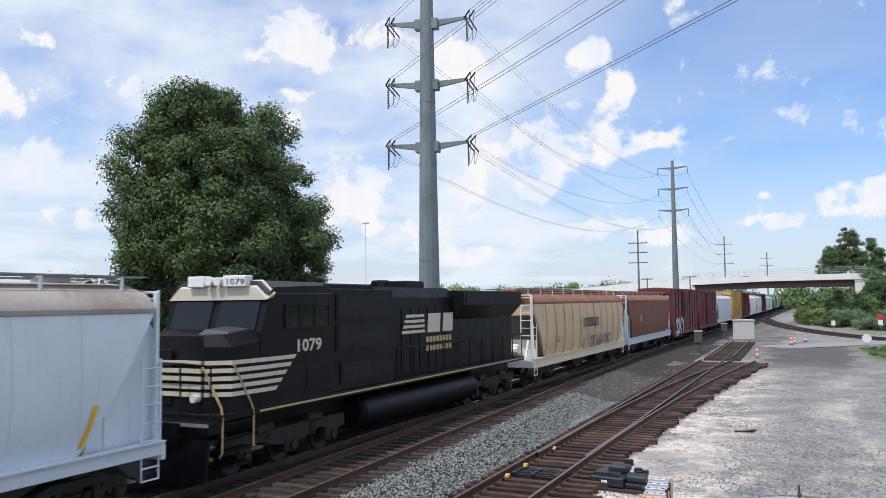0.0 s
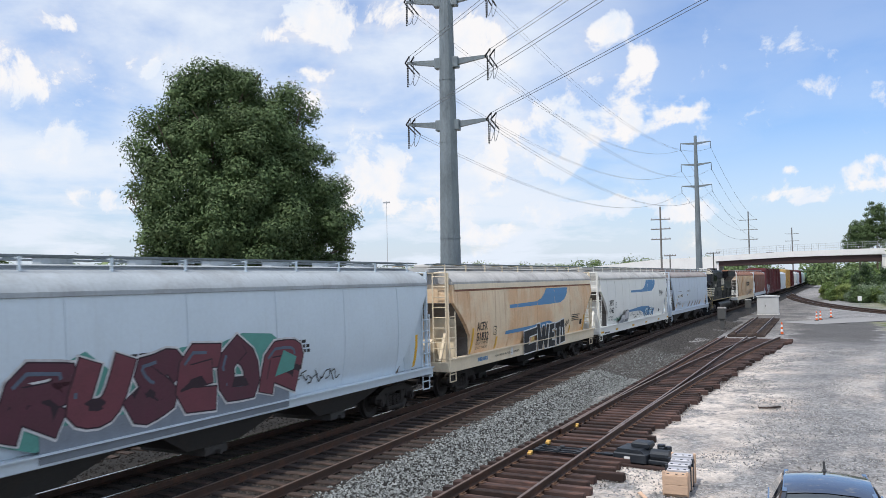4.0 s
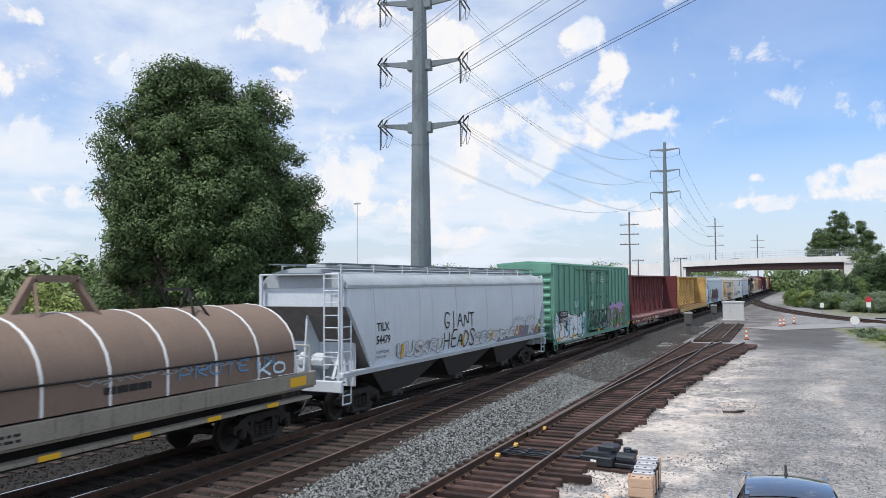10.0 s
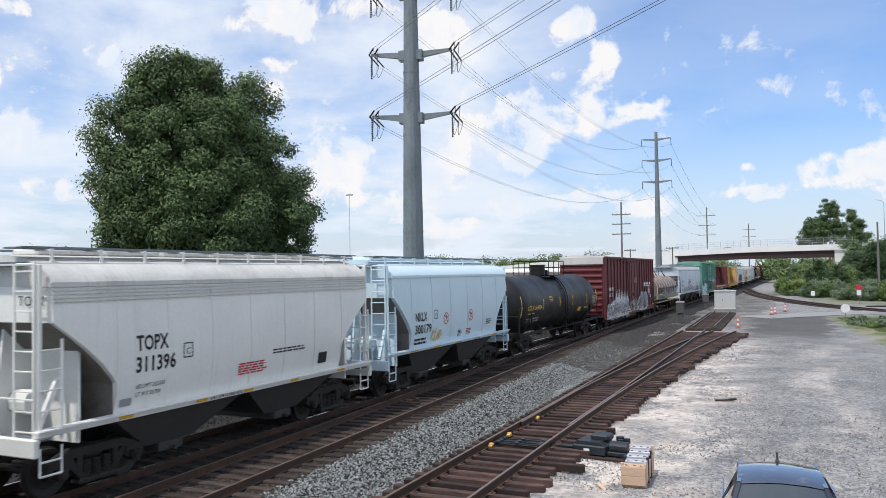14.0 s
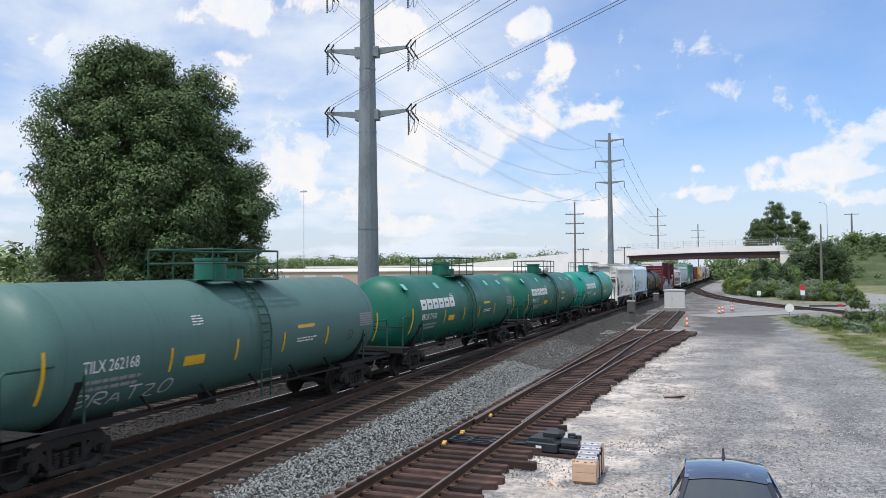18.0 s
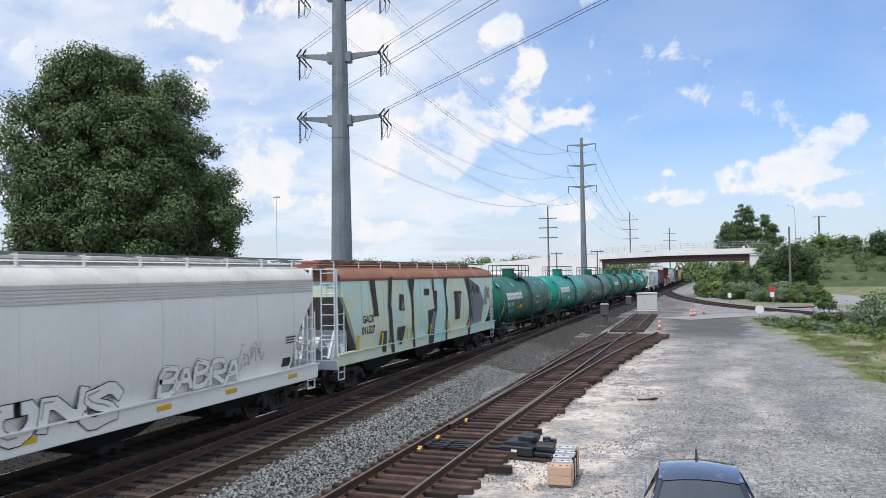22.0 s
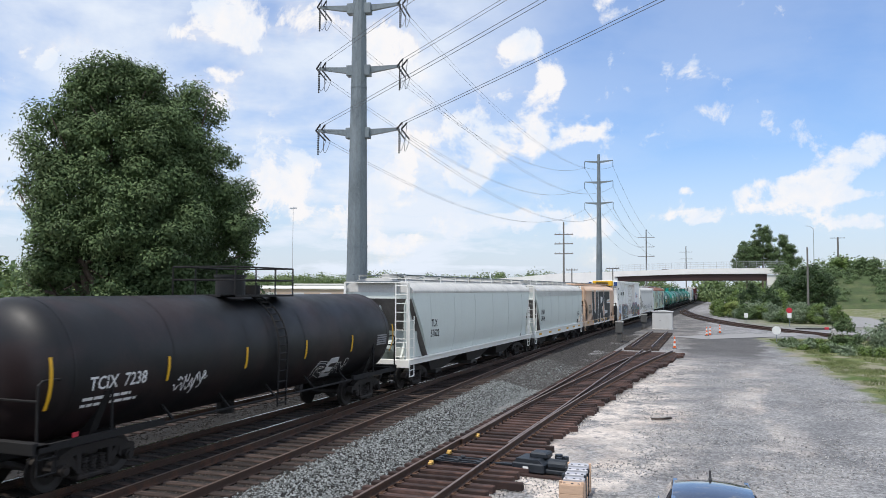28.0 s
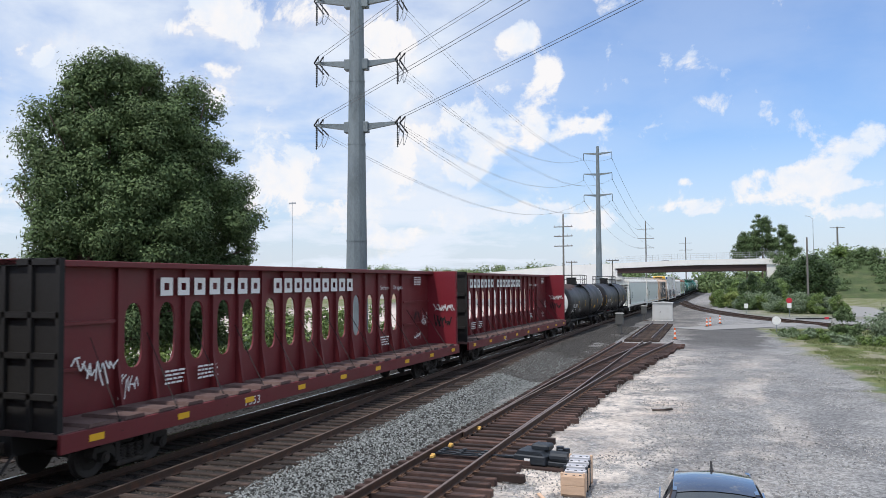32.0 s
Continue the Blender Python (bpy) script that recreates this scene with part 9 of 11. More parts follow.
def cascade(front, L, seed, bare=False):
    # rear bulkheads plain black, front ones in the red with painted-in sunlight
    c, sk = centerbeam("centerbeam_flat_car", "red centre-beam flat car with oval openings and painted company name", front, L, M_REDCB, "oval", 4.62, deck=M_DECKRED, ends=M_UNDER, fronts=M_REDLIT)
    inner = lambda u, w, d, at=L / 2 - 0.87: (u, at - d, w)
    scrawl(c, inner, 0.35, 1.35, 2.75, 3.1, M_SILVER, 501 + int(L), 0.02, 10)
    scrawl(c, inner, 0.4, 1.2, 2.0, 2.6, M_UNDER, 502 + int(L), 0.025, 6)
    w = lambda u, z, d: (0.16 + d, u, z)
    if not bare:
        block_word(c, w, 7, -7.2, 3.8, 0.46, 0.46, M_WHITE, 0.2)
        block_word(c, w, 9, -2.0, 3.8, 0.46, 0.46, M_WHITE, 0.16)
        for u, z0, z1 in ((-11.0, 1.7, 2.9), (-10.0, 1.9, 2.5), (-9.3, 1.8, 2.5)):
            scrawl(c, w, u, u + 0.6, z0, z1, M_WHITE, seed + int(u * 3), 0.022, 4)
        scrawl(c, w, -8.6, -8.0, 1.35, 2.0, M_WHITE, seed + 9, 0.016, 6)
        for z in (2.2, 3.2):
            q = Build()
            q.box(0.04, 0.14, -11.4, -8.7, z, z + 0.08)
            part("web_rail", q, M_REDCB, c)
            q = Build()
            q.box(0.04, 0.14, 8.4, 11.4, z, z + 0.08)
            part("web_rail", q, M_REDCB, c)
        text(c, w, "Salem", 5.9, 3.82, 0.24, M_WHITE, width=0.85)
        text(c, w, "Oregon", 7.14, 3.82, 0.24, M_WHITE, width=1.0)
        text(c, sk, "7353", -5.6, 0.88, 0.3, M_WHITE, width=0.7)
        for u, z in ((-7.0, 1.85), (-5.7, 1.85), (5.9, 1.85), (9.5, 4.3)):
            small_print(c, w, u, z, 0.9, 4, M_WHITE, 0.1, 0.05, int(u * 7) + seed)
        scrawl(c, w, 9.5, 10.3, 1.5, 1.9, M_WHITE, seed, 0.014, 6)
        scrawl(c, w, 10.4, 11.0, 2.0, 2.8, M_SILVER, seed + 1, 0.014, 6)
        scrawl(c, w, 9.5, 10.2, 2.3, 2.9, M_INK, seed + 2, 0.02, 7)
    return c


cascade(-492.26, 24.65, 171)
cascade(-516.91, 24.65, 181)
cascade(-541.6, 24.65, 191, True)

# ---- the train ahead of the locomotive ----
c, sk = hopper("covered_hopper", "white ribbed covered hopper streaked with rust", 53.8, 19.84, M_PENN, M_RUST, ribs=1, seams=11, end=M_H2, sill=M_H3S, frame=M_H2)
graffiti(c, sk, "LOVES", -1.0, 5.2, 1.3, 0.9, M_GREY, M_INK, 201, bold=0.01, d=0.1)
block_word(c, lambda u, w, d: (hopper_x(w) + 0.1 + d, u, w), 8, -1.0, 2.6, 0.3, 0.5, M_INK, 0.1)
text(c, sk, "312", -6.2, 2.0, 0.42, M_INK, d=0.1)
c, sk = hopper("covered_hopper", "oxide-red covered hopper with pale sills", 71.9, 18.1, M_BROWN, M_RUST, sill=M_H5, gusset=True, seams=5, end=M_H5)
slab(c, sk, -4.5, -3.9, 2.4, 2.9, M_GREENBOX, "data_panel", n=2)


def far_car(front, L, kind, paint, label):
    """A car that stays far off, with fewer separate pieces."""
    if kind == "hopper":
        hopper("covered_hopper", label, front, L, paint, detail=False, seams=0, spin=False)
    elif kind == "tank":
        tank("tank_car", label, front, L, paint, detail=False, stripes=2, spin=False)
    else:
        boxcar("box_car", label, front, L, paint, posts=9, detail=False, spin=False)


FAR = [("box", M_MAROON, "maroon box car with pale graffiti"), ("box", M_MAROON, "plain maroon box car"), ("hopper", M_H5, "dusty grey covered hopper"),
       ("box", M_YELLCB, "faded orange-yellow box car"), ("box", M_REDCB, "bright red box car"), ("hopper", M_H7, "dusty white covered hopper"), ("hopper", M_H5, "dusty grey covered hopper"),
       ("box", M_MAROON2, "plain dark brown box car"), ("hopper", M_H5, "dusty grey covered hopper"), ("hopper", M_H8, "faded green covered hopper car"), ("tank", M_TANKBLK, "plain black tank car"),
       ("box", M_GREENBOX, "plain green box car"), ("hopper", M_H9, "rusty tan covered hopper")]
at = 71.9
for i in range(42):
    kind, paint, label = FAR[i] if i < len(FAR) else FAR[(i * 5 + 3) % len(FAR)]
    L = 16.9 if kind == "box" else 18.2
    at += L
    far_car(at, L, kind, paint, label)
    if i == 0:
        cc = CARS[-1][0]
        graffiti(cc, flat_skin(1.61), "SKY", -6.5, -1.5, 1.0, 1.6, M_SILVER, M_G4, 211, bold=0.03)


# ---- foliage ----
def leaf_material(name, a, b, sheen=0.35):
    m = bpy.data.materials.new(name)
    m.use_nodes = True
    nt = m.node_tree
    bsdf = nt.nodes["Principled BSDF"]
    geo = nt.nodes.new("ShaderNodeNewGeometry")
    mix = nt.nodes.new("ShaderNodeMix")
    mix.data_type = "RGBA"
    mix.inputs[6].default_value, mix.inputs[7].default_value = (*a, 1), (*b, 1)
    nt.links.new(geo.outputs["Random Per Island"], mix.inputs[0])
    co = nt.nodes.new("ShaderNodeTexCoord")
    n = node(nt, "ShaderNodeTexNoise", Scale=0.7, Detail=3.0)
    nt.links.new(co.outputs["Object"], n.inputs["Vector"])
    r = nt.nodes.new("ShaderNodeMapRange")
    for k, v in (("From Min", 0.3), ("From Max", 0.7), ("To Min", 0.7), ("To Max", 1.25)):
        r.inputs[k].default_value = v
    nt.links.new(n.outputs[0], r.inputs["Value"])
    c = nt.nodes.new("ShaderNodeCombineColor")
    for i in range(3):
        nt.links.new(r.outputs[0], c.inputs[i])
    mul = nt.nodes.new("ShaderNodeMix")
    mul.data_type, mul.blend_type = "RGBA", "MULTIPLY"
    mul.inputs[0].default_value = 1.0
    nt.links.new(mix.outputs[2], mul.inputs[6])
    nt.links.new(c.outputs[0], mul.inputs[7])
    nt.links.new(mul.outputs[2], bsdf.inputs["Base Color"])
    bsdf.inputs["Roughness"].default_value = 0.55
    bsdf.inputs["Specular IOR Level"].default_value = sheen
    return m


M_LEAF = leaf_material("tree_leaves", (0.06, 0.098, 0.04), (0.13, 0.185, 0.078), 0.15)
M_LEAF_DARK = leaf_material("dark_leaves", (0.02, 0.045, 0.014), (0.055, 0.095, 0.03))
M_LEAF_LIGHT = leaf_material("shrub_leaves", (0.06, 0.11, 0.025), (0.17, 0.24, 0.06))
M_LEAF_FAR = leaf_material("far_woods_leaves", (0.075, 0.125, 0.04), (0.18, 0.24, 0.09))
M_LEAF_GREY = leaf_material("grey_green_leaves", (0.1, 0.15, 0.08), (0.24, 0.3, 0.19))
M_LEAF_YELL = leaf_material("yellow_green_leaves", (0.13, 0.185, 0.04), (0.27, 0.32, 0.09))
M_BARK = material("bark", (0.11, 0.085, 0.065), 0.95, 0, 0.35, 3, 25, 0.6, grain=(3, 3, 0.6))


def leaf_cloud(blobs, count, size, seed, shell=0.55):
    """Leaves scattered through round clumps, each leaf a bent pair of triangles facing outwards and up."""
    rng = np.random.default_rng(seed)
    vol = np.array([b[3] ** 2 for b in blobs])
    pick = rng.choice(len(blobs), count, p=vol / vol.sum())
    c = np.array([b[:3] for b in blobs])[pick]
    r = np.array([b[3] for b in blobs])[pick]
    d = rng.normal(size=(count, 3))
    d /= np.linalg.norm(d, axis=1)[:, None]
    rad = r * (shell + (1 - shell) * rng.random(count) ** 0.5) * (1 + 0.24 * rng.normal(size=count))
    p = c + d * rad[:, None] * np.array([1, 1, 0.8])
    n = d + np.array([0, 0, 0.45]) + rng.normal(scale=0.38, size=(count, 3))
    n /= np.linalg.norm(n, axis=1)[:, None]
    t = np.cross(n, rng.normal(size=(count, 3)))
    t /= np.linalg.norm(t, axis=1)[:, None]
    s = np.cross(n, t)
    k = size * rng.uniform(0.6, 1.35, count)[:, None]
    v = np.stack([p - t * k, p + s * k * 0.45 - n * k * 0.15, p + t * k - n * k * 0.3, p - s * k * 0.45 - n * k * 0.15], 1)
    f = np.arange(count * 4).reshape(-1, 4)
    me = bpy.data.meshes.new("leaves")
    me.from_pydata(v.reshape(-1, 3).tolist(), [], f.tolist())
    return me


def limb(b, p0, p1, r0, r1, bend, rnd, n=4):
    p0, p1 = Vector(p0), Vector(p1)
    pts = [p0.lerp(p1, i / n) + Vector((rnd.uniform(-bend, bend), rnd.uniform(-bend, bend), 0)) * (1 if 0 < i < n else 0) for i in range(n + 1)]
    for i in range(n):
        ra, rb = r0 + (r1 - r0) * i / n, r0 + (r1 - r0) * (i + 1) / n
        b.tube(pts[i], pts[i + 1], ra, 8, rb, caps=False)
    return pts[-1]


def tree(name, label, x, y, lobes, trunk_r, leaves, size, mat, seed, clumps=70, z=GROUND, category="tree", group="trees", clump=(0.7, 1.3)):
    """lobes: (dx, dy, height of middle, half width, half height) round masses that make the crown."""
    rnd = random.Random(seed)
    t = thing(name, label, category, group, pose(x, y, z))
    b = Build()
    top = max(l[2] for l in lobes)
    if trunk_r:
        fork = limb(b, (0, 0, 0), (0.1, 0.05, min(l[2] - l[4] for l in lobes) * 0.6 + 1.2), trunk_r * 1.2, trunk_r, 0.05, rnd)
        for dx, dy, cz, w, h in lobes:
            e = limb(b, fork, (dx, dy, cz), trunk_r * 0.75, trunk_r * 0.3, 0.3, rnd)
            for k in range(4):
                a = rnd.uniform(0, 6.28)
                limb(b, Vector(fork).lerp(e, rnd.uniform(0.3, 1)), (dx + w * 0.8 * math.cos(a), dy + w * 0.8 * math.sin(a), cz + h * rnd.uniform(-0.5, 0.8)), trunk_r * 0.28, 0.02, 0.25, rnd)
        part("trunk", b, M_BARK, t, smooth=50)
    blobs = []
    wt = [l[3] ** 2 * l[4] for l in lobes]
    for _ in range(clumps):
        dx, dy, cz, w, h = rnd.choices(lobes, wt)[0]
        while True:
            u = [rnd.uniform(-1, 1) for _ in range(3)]
            q = sum(i * i for i in u)
            if 0.2 < q < 1:
                break
        blobs.append((dx + u[0] * w * 0.88, dy + u[1] * w * 0.88, cz + u[2] * h * 0.9, rnd.uniform(*clump)))
    me = leaf_cloud(blobs, leaves, size, seed)
    me.materials.append(mat)
    part("crown", me, None, t)
    return t


tree("tree", "large broad-leaved tree with a dense dark green crown", -25.9, 27.6,
     [(a * 0.729 - d * 0.684, a * 0.684 + d * 0.729, cz, w, hh) for a, d, cz, w, hh in (
         (0.6, 0.3, 13.4, 2.2, 1.6), (-1.4, 0.2, 12.7, 1.4, 1.6), (3.4, 0.3, 12.5, 1.4, 1.4), (-2.0, 0.0, 10.7, 1.6, 1.9), (-3.0, 0.0, 9.3, 0.9, 1.2), (0.8, -0.5, 10.2, 2.7, 2.6), (3.8, 0.3, 10.5, 1.7, 2.0), (1.9, 0.0, 11.6, 2.1, 2.0),
         (5.0, 1.0, 9.0, 1.4, 1.4), (4.2, 0.4, 7.8, 1.8, 2.2), (5.5, 1.2, 6.9, 1.4, 1.7), (5.0, 1.0, 4.7, 1.8, 1.9), (-2.9, -0.2, 7.2, 1.0, 2.0), (-1.6, -0.6, 7.4, 1.9, 2.6), (1.5, -0.9, 7.2, 3.0, 3.0),
         (1.4, -0.3, 3.9, 3.2, 2.0), (-2.3, 0.0, 4.4, 1.5, 2.0), (4.3, 0.4, 3.2, 1.8, 1.6))],
     0.32, 390000, 0.078, M_LEAF, 5, 560, clump=(0.35, 0.9))

# woods along the horizon
wood_blobs = []
rnd = random.Random(9)
for i in range(860):
    x = rnd.uniform(-620, -40)
    y = rnd.uniform(420, 640)
    wood_blobs.append((x, y, rnd.uniform(1, 12.0) + 3.5 * noise.noise((x * 0.02, 0.0, 4.0)), rnd.uniform(3.0, 5.5)))
for i in range(160):
    x = rnd.uniform(30, 330)
    y = rnd.uniform(330, 480)
    wood_blobs.append((x, y, rnd.uniform(6, 17), rnd.uniform(3.5, 6.0)))
for i in range(140):
    wood_blobs.append((rnd.uniform(-130, -85), rnd.uniform(20, 120), rnd.uniform(0.5, 6.5), rnd.uniform(1.8, 3.4)))
for i in range(150):
    wood_blobs.append((rnd.uniform(-16, 40), rnd.uniform(330, 420), rnd.uniform(0.0, 8.0), rnd.uniform(2.5, 4.5)))
for i in range(120):
    wood_blobs.append((rnd.uniform(-120, -44), rnd.uniform(330, 400), rnd.uniform(0.0, 7.5), rnd.uniform(2.5, 4.5)))
me = leaf_cloud(wood_blobs, 215000, 0.7, 3, 0.5)
me.materials.append(M_LEAF_FAR)
tagged(new("far_woods", me), "low dark green woods along the horizon", "woods", kind="stuff")
lot_blobs = [(rnd.uniform(-84, -66), rnd.uniform(20, 80), rnd.uniform(0.3, 3.6), rnd.uniform(1.2, 2.2)) for _ in range(46)]
me = leaf_cloud(lot_blobs, 34000, 0.24, 4, 0.6)
me.materials.append(M_LEAF_YELL)
tagged(new("hedge_row", me), "bright yellow-green brush along the lot edge", "brush", kind="stuff")
brush = [(rnd.uniform(-31, -21.5), rnd.uniform(24, 62), rnd.uniform(-0.5, 0.6), rnd.uniform(0.4, 0.9)) for _ in range(70)]
brush += [(rnd.uniform(-34, -27), rnd.uniform(33, 60), rnd.uniform(-0.3, 2.0), rnd.uniform(0.6, 1.2)) for _ in range(70)]
me = leaf_cloud(brush, 30000, 0.15, 6, 0.5)
me.materials.append(M_LEAF_LIGHT)
tagged(new("track_side_brush", me), "low green brush behind the main line", "brush", kind="stuff")

# trees round the bridge
for x, y, zz, s, seed in ((3.4, 300, 15.0, 0.8, 21), (8.6, 302, 18.6, 1.15, 22), (15.6, 298, 15.4, 1.0, 23)):
    tree("tree", "broad-leaved tree standing behind the overpass", x, y, [(0, 0, zz + 3.2 * s, 3.4 * s, 5.6 * s), (2.6, 0, zz + 0.5, 3.2 * s, 4.6 * s), (-2.6, 0, zz - 1.0, 3.0 * s, 4.4 * s), (0.4, 0, zz - 2.0, 4.0 * s, 4.0 * s)],
         0.3, 17000, 0.25, M_LEAF, seed, 90, z=0.0, clump=(0.8, 1.6))
tree("tree", "dark green tree on the embankment slope", 17.0, 212, [(0, 0, 6.2, 4.4, 5.4), (-3.2, 0, 4.0, 3.0, 3.6), (3.4, 0, 4.6, 3.0, 4.2)], 0.3, 14000, 0.26, M_LEAF_DARK, 31, 90, clump=(0.9, 1.7))
tree("tree", "dark green tree on the embankment slope", 12.6, 226, [(0, 0, 4.6, 3.2, 4.2)], 0.25, 7000, 0.26, M_LEAF_DARK, 32, 50, clump=(0.9, 1.7))
for x, y, r_, seed, m_ in ((36, 262, 4.2, 41, M_LEAF), (44, 256, 4.4, 42, M_LEAF_DARK), (52, 250, 4.0, 43, M_LEAF), (30, 268, 3.2, 44, M_LEAF_LIGHT)):
    tree("tree", "rounded green tree on the embankment top", x, y, [(0, 0, 11.0, r_, 4.2)], 0.25, 4200, 0.36, m_, seed, 50, clump=(0.9, 1.7))


def shrub(x, y, w, h, mat, seed, label, leaves=1800, size=0.11):
    tree("shrub", label, x, y, [(0, 0, h * 0.45, w, h * 0.55)], 0, leaves, size, mat, seed, 26, category="shrub", group="shrubs", clump=(w * 0.25, w * 0.45))


for i in range(30):
    a = i / 29
    x = -3.6 + 16.5 * a + rnd.uniform(-0.8, 0.8)
    y = 150 - 34 * a + rnd.uniform(-5, 9)
    m_ = (M_LEAF, M_LEAF_GREY, M_LEAF_GREY, M_LEAF, M_LEAF_LIGHT)[i % 5] if i > 4 else (M_LEAF_YELL, M_LEAF_LIGHT)[i % 2]
    shrub(x, y, rnd.uniform(1.1, 2.0), rnd.uniform(1.3, 3.3), m_, 300 + i, "leafy green shrub beside the siding", 3000, 0.12)
for i in range(16):
    shrub(rnd.uniform(-1.5, 9), rnd.uniform(165, 225), rnd.uniform(1.8, 2.8), rnd.uniform(3.6, 6.6), (M_LEAF, M_LEAF_DARK, M_LEAF_LIGHT)[i % 3], 340 + i, "tall green bush below the overpass", 3200, 0.18)
for i in range(26):
    y = rnd.uniform(58, 77)
    shrub(4.6 + (78 - y) * 0.075 + rnd.uniform(0, 6.5), y, rnd.uniform(0.35, 0.7), rnd.uniform(0.3, 0.75), (M_LEAF_GREY, M_LEAF_LIGHT, M_LEAF)[i % 3], 400 + i, "low leafy weeds beside the lane", 700, 0.08)
shrub(7.9, 69.0, 1.15, 2.6, M_LEAF, 361, "upright dark green bush beside the lane", 3600, 0.1)
shrub(10.4, 66.5, 1.9, 2.7, M_LEAF_GREY, 362, "large grey-green bush beside the lane", 4200, 0.11)
shrub(12.6, 70.5, 1.7, 3.2, M_LEAF_LIGHT, 363, "large light green bush beside the lane", 3600, 0.11)
for i in range(15):
    a = i / 14
    shrub(3.4 + 6.5 * a + rnd.uniform(-0.5, 0.5), 72.5 - 8.0 * a + rnd.uniform(-3, 3), rnd.uniform(0.45, 0.85), rnd.uniform(0.4, 0.9), (M_LEAF_GREY, M_LEAF_LIGHT, M_LEAF)[i % 3], 370 + i, "low green weed clump beside the lane", 1200, 0.08)


M_GRASS = leaf_material("dry_grass", (0.09, 0.125, 0.04), (0.23, 0.25, 0.11), 0.2)


def grass():
    rng = np.random.default_rng(8)
    n = 80000
    y = rng.uniform(30, 82, n)
    lo = 3.1 + (78 - y) * 0.075
    x = lo + rng.random(n) ** 1.3 * 12
    h = rng.uniform(0.02, 0.1, n) * np.clip((x - lo) * 0.8 + 0.3, 0.2, 1.2)
    tuft = np.array([noise.noise((u * 0.8, v_ * 0.45, 2.2)) + 0.5 * noise.noise((u * 2.1, v_ * 1.3, 5.2)) for u, v_ in zip(x.tolist(), y.tolist())])
    keep = tuft + rng.normal(scale=0.12, size=n) > -0.12
    x, y, h = x[keep], y[keep], h[keep] * (1 + 1.2 * np.clip(tuft[keep], 0, 1))
    n = len(x)
    a = rng.uniform(0, 6.28, n)
    w = 0.022
    lean = rng.normal(scale=0.08, size=(n, 2))
    v = np.empty((n, 3, 3))
    z = GROUND - 0.03
    v[:, 0] = np.stack([x - w * np.cos(a), y - w * np.sin(a), np.full(n, z)], 1)
    v[:, 1] = np.stack([x + w * np.cos(a), y + w * np.sin(a), np.full(n, z)], 1)
    v[:, 2] = np.stack([x + lean[:, 0], y + lean[:, 1], z + 0.05 + h], 1)
    me = bpy.data.meshes.new("grass")
    me.from_pydata(v.reshape(-1, 3).tolist(), [], np.arange(n * 3).reshape(-1, 3).tolist())
    me.materials.append(M_GRASS)
    tagged(new("grass", me), "uneven green grass and weeds beside the lane", "grass", kind="stuff")


grass()

# embankment that carries the road to the bridge
M_BANK = material("grassy_bank", (0.06, 0.088, 0.032), 0.95, 0, 0.45, 0.35, 5, 0.6, second=(0.12, 0.13, 0.058), amount=0.6, bump_dist=0.3)
e = Build()
cols = [(6, 0.0), (10, 0.55), (14, 1.0), (40, 1.0), (120, 1.0), (500, 0.9)]
for (xa, ka), (xb, kb) in zip(cols, cols[1:]):
    def ring(x, k):
        return [(x, 228, -0.65), (x, 240, -0.6 + 3.8 * k), (x, 254, -0.6 + 8.6 * k), (x, 268, -0.6 + 10.9 * k), (x, 284, -0.6 + 10.9 * k), (x, 320, -0.65)]
    e.loft([ring(xa, ka), ring(xb, kb)], closed=False)
solid("embankment", e, M_BANK, "grass-covered road embankment beside the overpass", "embankment", kind="structure", smooth=60)
bank_blobs = []
for i in range(190):
    x = rnd.uniform(11, 75)
    u = rnd.random() ** 0.7
    bank_blobs.append((x, 234 + 33 * u, 2.3 + 9.6 * u - 3.0 * (u - 0.6) ** 2, rnd.uniform(0.9, 2.0)))
me = leaf_cloud(bank_blobs, 26000, 0.3, 17, 0.4)
me.materials.append(M_LEAF)
tagged(new("bank_scrub", me), "dark green scrub growing over the embankment slope", "scrub", kind="stuff")
q = Build()
for i in range(40):
    q.box(13.9 + i * 3, 14.1 + i * 3, 267.9, 268.1, 10.2, 11.1)
q.box(14, 134, 267.85, 267.95, 10.75, 11.1)
solid("guard_rail", q, M_FENCE, "grey steel guard rail along the embankment top", "guard rail", kind="structure")

# road over the siding and the path beyond
M_ROAD = material("pale_road", (0.27, 0.265, 0.26), 0.9, 0, 0.15, 0.5, 14, 0.2)
q = Build()
pts = [(-4.6, 80.5), (1.5, 87.5), (8, 94), (18, 99), (40, 104), (90, 108)]
rings = []
for i, p in enumerate(pts):
    a, b_ = pts[max(0, i - 1)], pts[min(len(pts) - 1, i + 1)]
    d = Vector((b_[0] - a[0], b_[1] - a[1], 0)).normalized()
    s = Vector((-d.y, d.x, 0)) * 2.4
    c0 = Vector((p[0], p[1], -0.54))
    rings.append([c0 - s, c0 + s, c0 + s + Vector((0, 0, 0.03)), c0 - s + Vector((0, 0, 0.03))])
q.loft(rings)
solid("road", q, M_ROAD, "pale worn road crossing the siding", "road", kind="structure")
q = Build()
pts = [(14, 112), (18, 128), (19, 150), (14, 175), (10, 190)]
q.loft([[(x - 2.2, y, -0.5), (x + 2.2, y, -0.5), (x + 2.2, y, -0.47), (x - 2.2, y, -0.47)] for x, y in pts])
solid("path", q, M_ROAD, "grey path leading to the embankment", "path", kind="structure")

